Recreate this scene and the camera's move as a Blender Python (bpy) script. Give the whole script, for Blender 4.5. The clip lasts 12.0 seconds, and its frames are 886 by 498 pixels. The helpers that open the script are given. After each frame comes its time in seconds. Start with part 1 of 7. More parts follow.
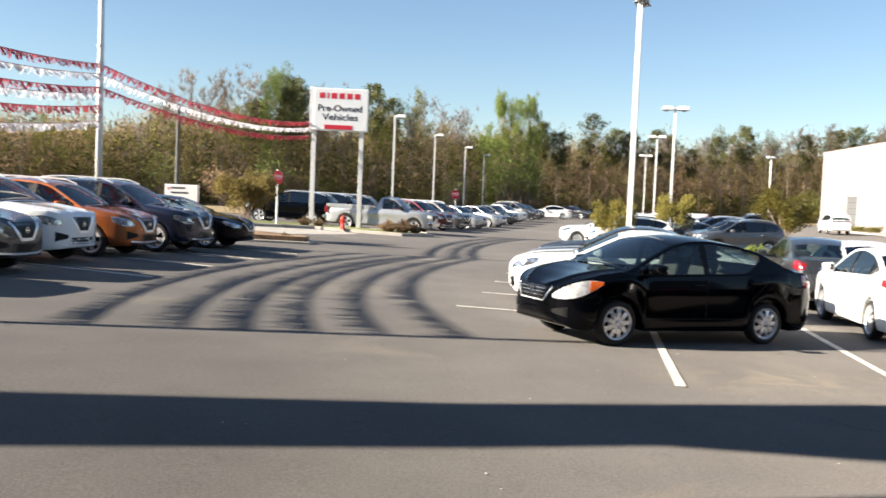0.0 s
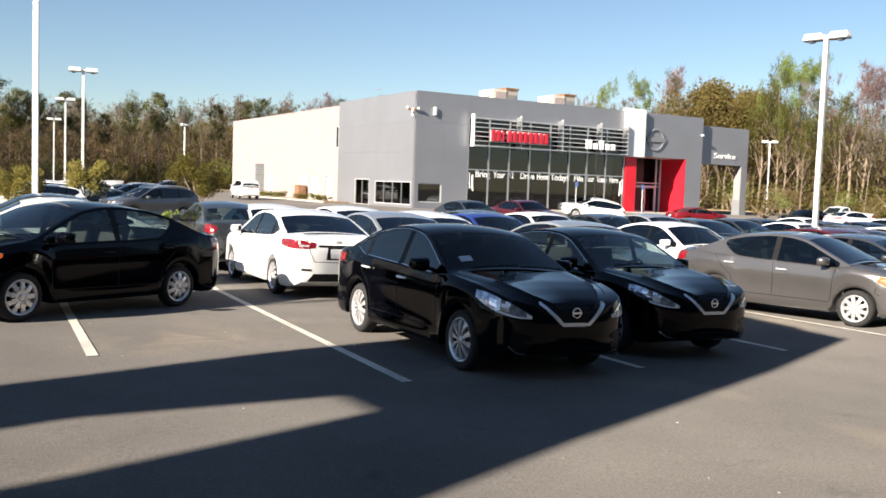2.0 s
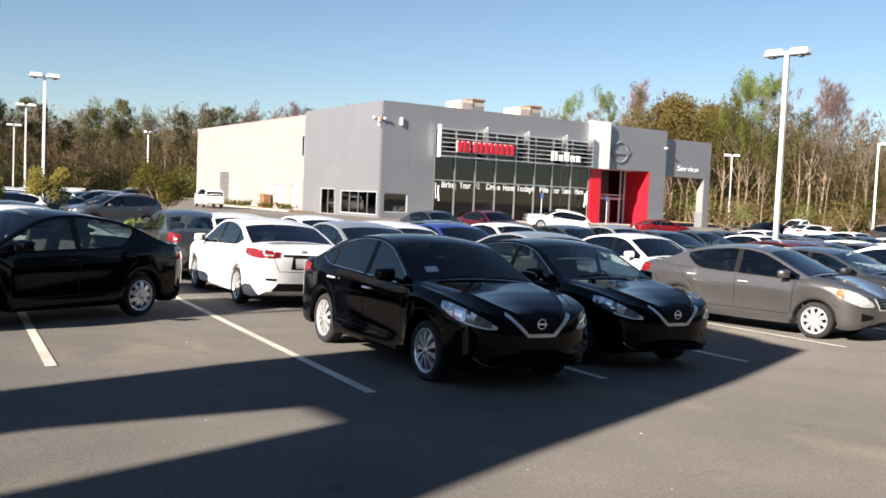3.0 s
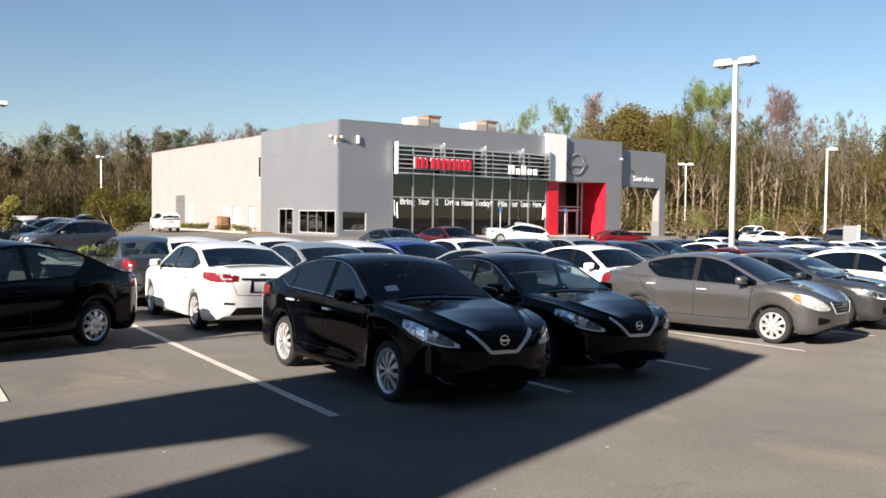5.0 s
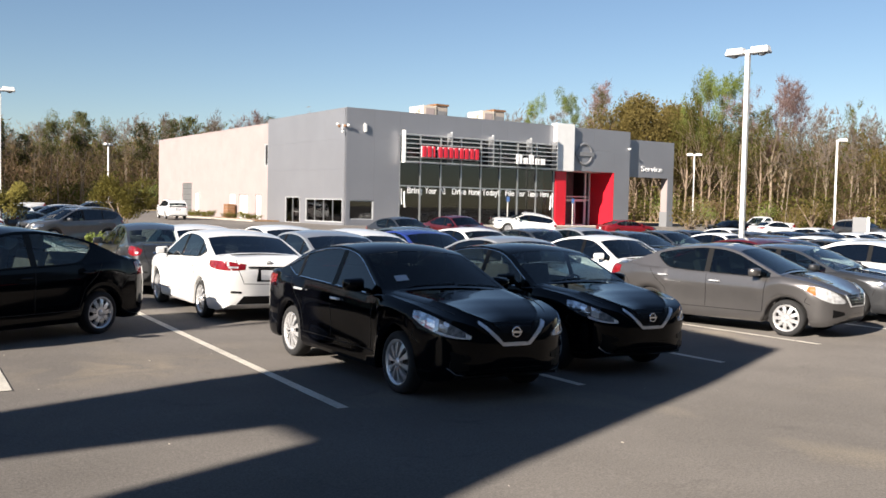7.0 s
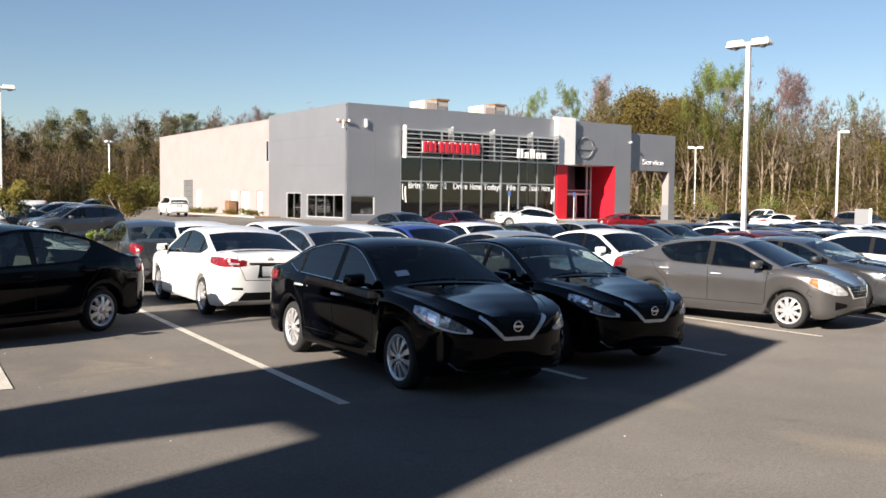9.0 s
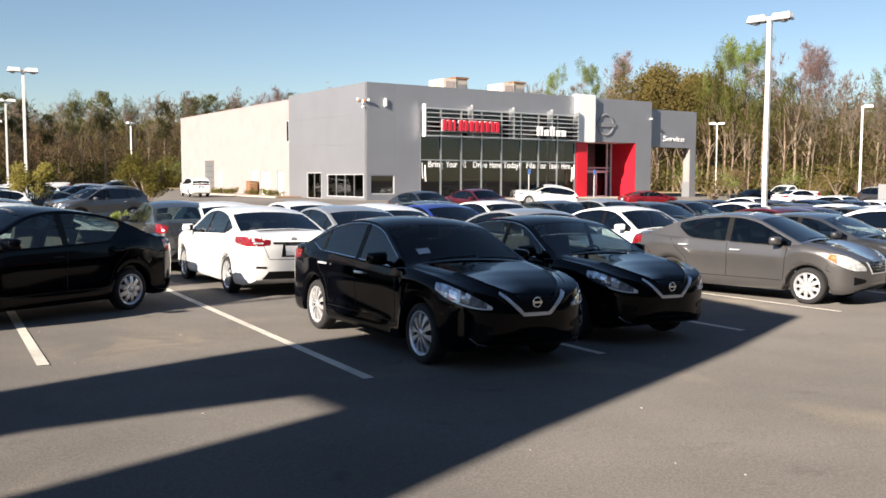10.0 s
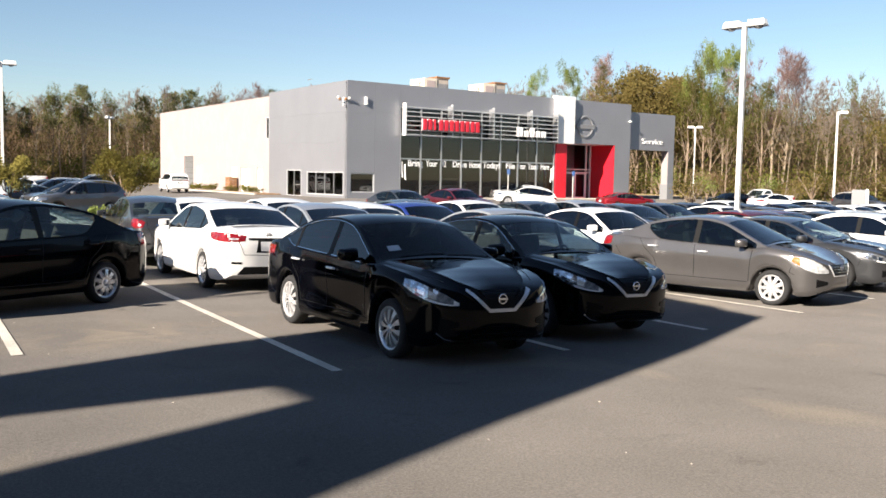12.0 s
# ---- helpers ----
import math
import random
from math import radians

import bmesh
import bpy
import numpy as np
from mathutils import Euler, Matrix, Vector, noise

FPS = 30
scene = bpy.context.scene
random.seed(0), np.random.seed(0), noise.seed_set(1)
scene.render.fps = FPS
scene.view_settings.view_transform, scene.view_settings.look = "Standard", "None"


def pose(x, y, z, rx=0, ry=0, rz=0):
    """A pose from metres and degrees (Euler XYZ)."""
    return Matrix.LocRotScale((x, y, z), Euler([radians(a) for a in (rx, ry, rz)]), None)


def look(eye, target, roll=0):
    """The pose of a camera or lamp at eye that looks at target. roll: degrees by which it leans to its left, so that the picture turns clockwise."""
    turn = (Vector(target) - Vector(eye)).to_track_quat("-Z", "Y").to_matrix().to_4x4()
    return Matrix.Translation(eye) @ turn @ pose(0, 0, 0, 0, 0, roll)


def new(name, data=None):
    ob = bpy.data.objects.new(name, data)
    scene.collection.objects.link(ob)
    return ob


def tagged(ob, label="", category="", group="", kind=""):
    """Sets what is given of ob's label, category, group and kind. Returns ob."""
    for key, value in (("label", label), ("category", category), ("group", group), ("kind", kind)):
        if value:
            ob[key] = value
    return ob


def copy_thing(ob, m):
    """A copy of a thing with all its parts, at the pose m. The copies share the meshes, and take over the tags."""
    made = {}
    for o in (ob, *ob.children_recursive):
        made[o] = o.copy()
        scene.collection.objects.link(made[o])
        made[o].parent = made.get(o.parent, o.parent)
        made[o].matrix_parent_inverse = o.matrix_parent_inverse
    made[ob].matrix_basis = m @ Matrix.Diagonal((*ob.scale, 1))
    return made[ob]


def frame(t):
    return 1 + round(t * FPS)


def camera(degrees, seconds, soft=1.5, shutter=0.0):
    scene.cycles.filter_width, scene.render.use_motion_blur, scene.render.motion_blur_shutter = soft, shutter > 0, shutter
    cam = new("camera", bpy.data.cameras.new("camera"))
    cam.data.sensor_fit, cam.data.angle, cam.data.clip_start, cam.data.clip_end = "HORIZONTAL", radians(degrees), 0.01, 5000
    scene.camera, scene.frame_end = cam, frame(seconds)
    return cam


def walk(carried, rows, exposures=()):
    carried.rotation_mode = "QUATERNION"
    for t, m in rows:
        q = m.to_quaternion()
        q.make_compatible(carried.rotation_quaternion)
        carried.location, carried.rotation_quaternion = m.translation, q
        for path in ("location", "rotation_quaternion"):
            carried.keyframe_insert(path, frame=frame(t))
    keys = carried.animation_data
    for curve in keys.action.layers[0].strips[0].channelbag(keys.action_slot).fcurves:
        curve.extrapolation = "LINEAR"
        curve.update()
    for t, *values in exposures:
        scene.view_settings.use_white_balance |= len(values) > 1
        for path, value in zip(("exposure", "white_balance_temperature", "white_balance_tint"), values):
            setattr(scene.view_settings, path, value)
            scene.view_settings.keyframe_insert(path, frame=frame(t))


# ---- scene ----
# Camera: held by a person who stands still in the shade and pans to the right.
cam = camera(52.21, 12.0, soft=1.6, shutter=0.15)
PATH = [
    (0.0, -0.124, 0.019, 1.704, -0.67, -3.17, -2.32), (0.5, -0.085, 0.004, 1.694, -12.04, -3.75, -2.07),
    (1.0, -0.063, -0.011, 1.685, -22.42, -4.83, -1.0), (1.5, -0.046, -0.035, 1.68, -31.2, -4.64, -1.2),
    (2.0, -0.028, -0.062, 1.679, -36.35, -3.86, -2.04), (2.5, -0.028, -0.047, 1.683, -38.36, -3.76, -3.12),
    (3.0, -0.024, -0.054, 1.683, -38.5, -3.13, -2.51), (5.0, 0.03, -0.007, 1.701, -41.08, -2.04, -0.78),
    (5.5, 0.043, 0.019, 1.7, -41.87, -2.07, -0.36), (6.0, 0.058, 0.076, 1.699, -40.99, -2.45, -0.97),
    (6.5, 0.088, 0.131, 1.692, -40.55, -2.58, -1.21), (8.5, 0.15, 0.204, 1.699, -41.38, -3.28, -0.64),
    (9.0, 0.141, 0.18, 1.691, -40.58, -3.05, -0.69), (9.5, 0.096, 0.11, 1.698, -39.88, -4.27, -0.06),
    (10.0, 0.009, 0.029, 1.696, -39.33, -4.41, -0.22), (10.5, -0.04, -0.048, 1.679, -39.44, -5.95, -0.75),
    (11.0, -0.047, -0.104, 1.7, -39.97, -5.05, -1.68), (11.5, -0.056, -0.164, 1.69, -39.94, -5.19, -1.02),
    (12.0, -0.059, -0.234, 1.696, -40.53, -4.44, -1.06)]
walk(cam, [(t, pose(x, y, z, 90 + p, r, w)) for t, x, y, z, w, p, r in PATH],
     exposures=[(0.0, 1.81, 6510, 10), (0.5, 1.56, 6510, 10), (1.0, 1.45, 6490, 10), (1.5, 1.47, 6490, 10), (2.5, 1.42, 6530, 12.5), (3.0, 1.37, 6450, 12.5), (5.0, 1.24, 6400, 12.5), (6.5, 1.21, 6400, 12.5), (8.5, 1.21, 6400, 12.5), (9.5, 1.27, 6530, 12.5), (10.5, 1.41, 6550, 12.5), (12.0, 1.49, 6550, 12.5)])

# World and sun: low morning sun from the left.
SUN_EL, SUN_TRAVEL = radians(25), Vector((0.98, 0.20, 0)).normalized()
to_sun = Vector((-SUN_TRAVEL.x * math.cos(SUN_EL), -SUN_TRAVEL.y * math.cos(SUN_EL), math.sin(SUN_EL)))
world = bpy.data.worlds.new("sky")
scene.world = world
world.use_nodes = True
wn, wl = world.node_tree.nodes, world.node_tree.links
sky = wn.new("ShaderNodeTexSky")
sky.sky_type, sky.sun_disc = "NISHITA", False
sky.sun_elevation, sky.sun_rotation = SUN_EL, math.atan2(to_sun.x, to_sun.y)
sky.air_density, sky.dust_density, sky.ozone_density = 1.0, 0.1, 2.6
wl.new(sky.outputs[0], wn["Background"].inputs[0])
wn["Background"].inputs[1].default_value = 0.048
sun_data = bpy.data.lights.new("sun", "SUN")
sun_data.energy, sun_data.angle, sun_data.color = 5.0, radians(0.65), (1.0, 0.9, 0.76)
sun = new("sun", sun_data)
sun.matrix_world = look(to_sun * 50, (0, 0, 0))

# ---- materials ----
def material(name, color, rough=0.6, metal=0.0, var=0.0, scale=4.0, fine=0.0, fine_scale=60.0, bump=0.0, bump_scale=80.0, spec=0.5, coat=0.0, per_object=0.0):
    """A principled material with stains at one scale, grain at another and fine relief."""
    m = bpy.data.materials.new(name)
    m.use_nodes = True
    n, l = m.node_tree.nodes, m.node_tree.links
    b = n["Principled BSDF"]
    b.inputs["Roughness"].default_value, b.inputs["Metallic"].default_value = rough, metal
    b.inputs["Specular IOR Level"].default_value = spec
    b.inputs["Coat Weight"].default_value, b.inputs["Coat Roughness"].default_value = coat, 0.03
    b.inputs["Base Color"].default_value = (*color, 1)
    b.inputs["Diffuse Roughness"].default_value = 0.5 if rough > 0.8 else 0.0
    tc = n.new("ShaderNodeTexCoord")
    value = None
    for amount, size in ((var, scale), (fine, fine_scale)):
        if amount:
            t = n.new("ShaderNodeTexNoise")
            t.inputs["Scale"].default_value, t.inputs["Detail"].default_value = size, 4
            l.new(tc.outputs["Object"], t.inputs["Vector"])
            r = n.new("ShaderNodeMapRange")
            r.inputs["From Min"].default_value, r.inputs["From Max"].default_value = 0.3, 0.7
            r.inputs["To Min"].default_value, r.inputs["To Max"].default_value = 1 - amount, 1 + amount
            l.new(t.outputs["Fac"], r.inputs["Value"])
            if value is None:
                value = r.outputs[0]
            else:
                k = n.new("ShaderNodeMath")
                k.operation = "MULTIPLY"
                l.new(value, k.inputs[0]), l.new(r.outputs[0], k.inputs[1])
                value = k.outputs[0]
    if per_object:
        o, r = n.new("ShaderNodeObjectInfo"), n.new("ShaderNodeMapRange")
        r.inputs["To Min"].default_value, r.inputs["To Max"].default_value = 1 - per_object, 1 + per_object
        l.new(o.outputs["Random"], r.inputs["Value"])
        if value is None:
            value = r.outputs[0]
        else:
            k = n.new("ShaderNodeMath")
            k.operation = "MULTIPLY"
            l.new(value, k.inputs[0]), l.new(r.outputs[0], k.inputs[1])
            value = k.outputs[0]
    if value is not None:
        h = n.new("ShaderNodeMix")
        h.data_type, h.blend_type = "RGBA", "MULTIPLY"
        h.inputs["Factor"].default_value = 1
        h.inputs["A"].default_value = (*color, 1)
        l.new(value, h.inputs["B"]), l.new(h.outputs["Result"], b.inputs["Base Color"])
    if bump:
        t, bp = n.new("ShaderNodeTexNoise"), n.new("ShaderNodeBump")
        t.inputs["Scale"].default_value, t.inputs["Detail"].default_value = bump_scale, 5
        bp.inputs["Strength"].default_value, bp.inputs["Distance"].default_value = bump, 0.01
        l.new(tc.outputs["Object"], t.inputs["Vector"])
        l.new(t.outputs["Fac"], bp.inputs["Height"]), l.new(bp.outputs[0], b.inputs["Normal"])
    return m


def asphalt_material():
    m = material("asphalt", (0.114, 0.107, 0.102), 0.9, bump=0.35, bump_scale=70, spec=0.25)
    n, l = m.node_tree.nodes, m.node_tree.links
    b, tc = n["Principled BSDF"], n.new("ShaderNodeTexCoord")
    parts = []
    for size, lo, hi, detail in ((0.09, 0.82, 1.2, 6), (0.8, 0.9, 1.1, 5), (55, 0.80, 1.21, 2), (230, 0.86, 1.15, 1)):
        t, r = n.new("ShaderNodeTexNoise"), n.new("ShaderNodeMapRange")
        t.inputs["Scale"].default_value, t.inputs["Detail"].default_value = size, detail
        r.inputs["From Min"].default_value, r.inputs["From Max"].default_value = 0.3, 0.7
        r.inputs["To Min"].default_value, r.inputs["To Max"].default_value = lo, hi
        l.new(tc.outputs["Object"], t.inputs["Vector"]), l.new(t.outputs["Fac"], r.inputs["Value"])
        parts.append(r.outputs[0])
    value = parts[0]
    for p in parts[1:]:
        k = n.new("ShaderNodeMath")
        k.operation = "MULTIPLY"
        l.new(value, k.inputs[0]), l.new(p, k.inputs[1])
        value = k.outputs[0]
    # pale dusty stains where water has dried, and dark oil drips
    for size, edge, tint, offset in ((0.35, 0.63, (0.195, 0.170, 0.135), 3.0), (1.7, 0.72, (0.055, 0.052, 0.048), 9.0)):
        t, r, mp = n.new("ShaderNodeTexNoise"), n.new("ShaderNodeMapRange"), n.new("ShaderNodeMapping")
        mp.inputs["Location"].default_value = (offset, offset * 2, 0)
        t.inputs["Scale"].default_value, t.inputs["Detail"].default_value, t.inputs["Distortion"].default_value = size, 5, 0.6
        r.inputs["From Min"].default_value, r.inputs["From Max"].default_value = edge - 0.05, edge + 0.06
        r.inputs["To Max"].default_value = 0.6
        l.new(tc.outputs["Object"], mp.inputs[0]), l.new(mp.outputs[0], t.inputs["Vector"]), l.new(t.outputs["Fac"], r.inputs["Value"])
        mx = n.new("ShaderNodeMix")
        mx.data_type = "RGBA"
        if size == 0.35:
            mx.inputs["A"].default_value = (0.129, 0.1185, 0.1085, 1)
        else:
            l.new(last, mx.inputs["A"])
        mx.inputs["B"].default_value = (*tint, 1)
        l.new(r.outputs[0], mx.inputs["Factor"])
        last = mx.outputs["Result"]
    # dried mud beside one parking line
    mp, gr, t, r, k, mx = (n.new("ShaderNode" + q) for q in ("Mapping", "TexGradient", "TexNoise", "MapRange", "Math", "Mix"))
    mp.vector_type, gr.gradient_type = "TEXTURE", "SPHERICAL"
    mp.inputs["Location"].default_value, mp.inputs["Scale"].default_value = (3.9, 10.0, 0), (1.9, 1.2, 30)
    t.inputs["Scale"].default_value, t.inputs["Detail"].default_value, t.inputs["Distortion"].default_value = 1.6, 5, 1.2
    r.inputs["From Min"].default_value, r.inputs["From Max"].default_value = 0.38, 0.66
    l.new(tc.outputs["Object"], mp.inputs[0]), l.new(mp.outputs[0], gr.inputs[0]), l.new(tc.outputs["Object"], t.inputs["Vector"]), l.new(t.outputs["Fac"], r.inputs["Value"])
    k.operation = "MULTIPLY"
    l.new(gr.outputs["Fac"], k.inputs[0]), l.new(r.outputs[0], k.inputs[1])
    mx.data_type, mx.inputs["B"].default_value = "RGBA", (0.195, 0.168, 0.132, 1)
    l.new(k.outputs[0], mx.inputs["Factor"]), l.new(last, mx.inputs["A"])
    last = mx.outputs["Result"]
    h = n.new("ShaderNodeMix")
    h.data_type, h.blend_type = "RGBA", "MULTIPLY"
    h.inputs["Factor"].default_value = 1
    l.new(last, h.inputs["A"]), l.new(value, h.inputs["B"]), l.new(h.outputs["Result"], b.inputs["Base Color"])
    return m


def glass_material(name, tint, shine=0.07, power=4.5):
    """A thin pane: tinted, and glossier the flatter one looks at it, alike from both sides."""
    m = bpy.data.materials.new(name)
    m.use_nodes = True
    n, l = m.node_tree.nodes, m.node_tree.links
    n.remove(n["Principled BSDF"])
    a, g = n.new("ShaderNodeBsdfTransparent"), n.new("ShaderNodeBsdfGlossy")
    x, w, k, f = (n.new("ShaderNode" + q) for q in ("MixShader", "LayerWeight", "Math", "MapRange"))
    a.inputs[0].default_value, g.inputs["Roughness"].default_value = (*tint, 1), 0.015
    w.inputs["Blend"].default_value = 0.5
    k.operation, k.inputs[1].default_value = "POWER", power
    f.inputs["To Min"].default_value, f.inputs["To Max"].default_value = shine, 0.95
    l.new(w.outputs["Facing"], k.inputs[0]), l.new(k.outputs[0], f.inputs["Value"]), l.new(f.outputs[0], x.inputs[0])
    l.new(a.outputs[0], x.inputs[1]), l.new(g.outputs[0], x.inputs[2])
    l.new(x.outputs[0], n["Material Output"].inputs[0])
    return m


def paint_material(name, color, metal=0.0, rough=0.35, grime=0.06, coat=1.0):
    m = material("paint_" + name, color, rough, metal, var=grime, scale=3.0, fine=0.05, fine_scale=900, coat=coat, spec=0.08)
    return m


def foliage_material(name, color, spread=0.35, translucent=0.3, alt=None, patch_scale=0.12):
    """Leaves or twigs: every one its own shade, and patches of a second colour some metres wide."""
    m = bpy.data.materials.new(name)
    m.use_nodes = True
    n, l = m.node_tree.nodes, m.node_tree.links
    b = n["Principled BSDF"]
    b.inputs["Roughness"].default_value, b.inputs["Specular IOR Level"].default_value = 0.7, 0.15
    geo, oi = n.new("ShaderNodeNewGeometry"), n.new("ShaderNodeObjectInfo")
    r, o, k, h = n.new("ShaderNodeMapRange"), n.new("ShaderNodeMapRange"), n.new("ShaderNodeMath"), n.new("ShaderNodeMix")
    r.inputs["To Min"].default_value, r.inputs["To Max"].default_value = 1 - spread, 1 + spread
    o.inputs["To Min"].default_value, o.inputs["To Max"].default_value = 0.75, 1.25
    l.new(geo.outputs["Random Per Island"], r.inputs["Value"]), l.new(oi.outputs["Random"], o.inputs["Value"])
    k.operation = "MULTIPLY"
    l.new(r.outputs[0], k.inputs[0]), l.new(o.outputs[0], k.inputs[1])
    h.data_type, h.blend_type = "RGBA", "MULTIPLY"
    h.inputs["Factor"].default_value, h.inputs["A"].default_value = 1, (*color, 1)
    if alt:
        t, q, mx = n.new("ShaderNodeTexNoise"), n.new("ShaderNodeMapRange"), n.new("ShaderNodeMix")
        t.inputs["Scale"].default_value, t.inputs["Detail"].default_value = patch_scale, 3
        q.inputs["From Min"].default_value, q.inputs["From Max"].default_value = 0.42, 0.60
        mx.data_type, mx.inputs["A"].default_value, mx.inputs["B"].default_value = "RGBA", (*color, 1), (*alt, 1)
        l.new(geo.outputs["Position"], t.inputs["Vector"]), l.new(t.outputs["Fac"], q.inputs["Value"]), l.new(q.outputs[0], mx.inputs["Factor"])
        l.new(mx.outputs["Result"], h.inputs["A"])
    l.new(k.outputs[0], h.inputs["B"]), l.new(h.outputs["Result"], b.inputs["Base Color"])
    t, x = n.new("ShaderNodeBsdfTranslucent"), n.new("ShaderNodeMixShader")
    l.new(h.outputs["Result"], t.inputs[0])
    x.inputs[0].default_value = translucent
    l.new(b.outputs[0], x.inputs[1]), l.new(t.outputs[0], x.inputs[2]), l.new(x.outputs[0], n["Material Output"].inputs[0])
    return m


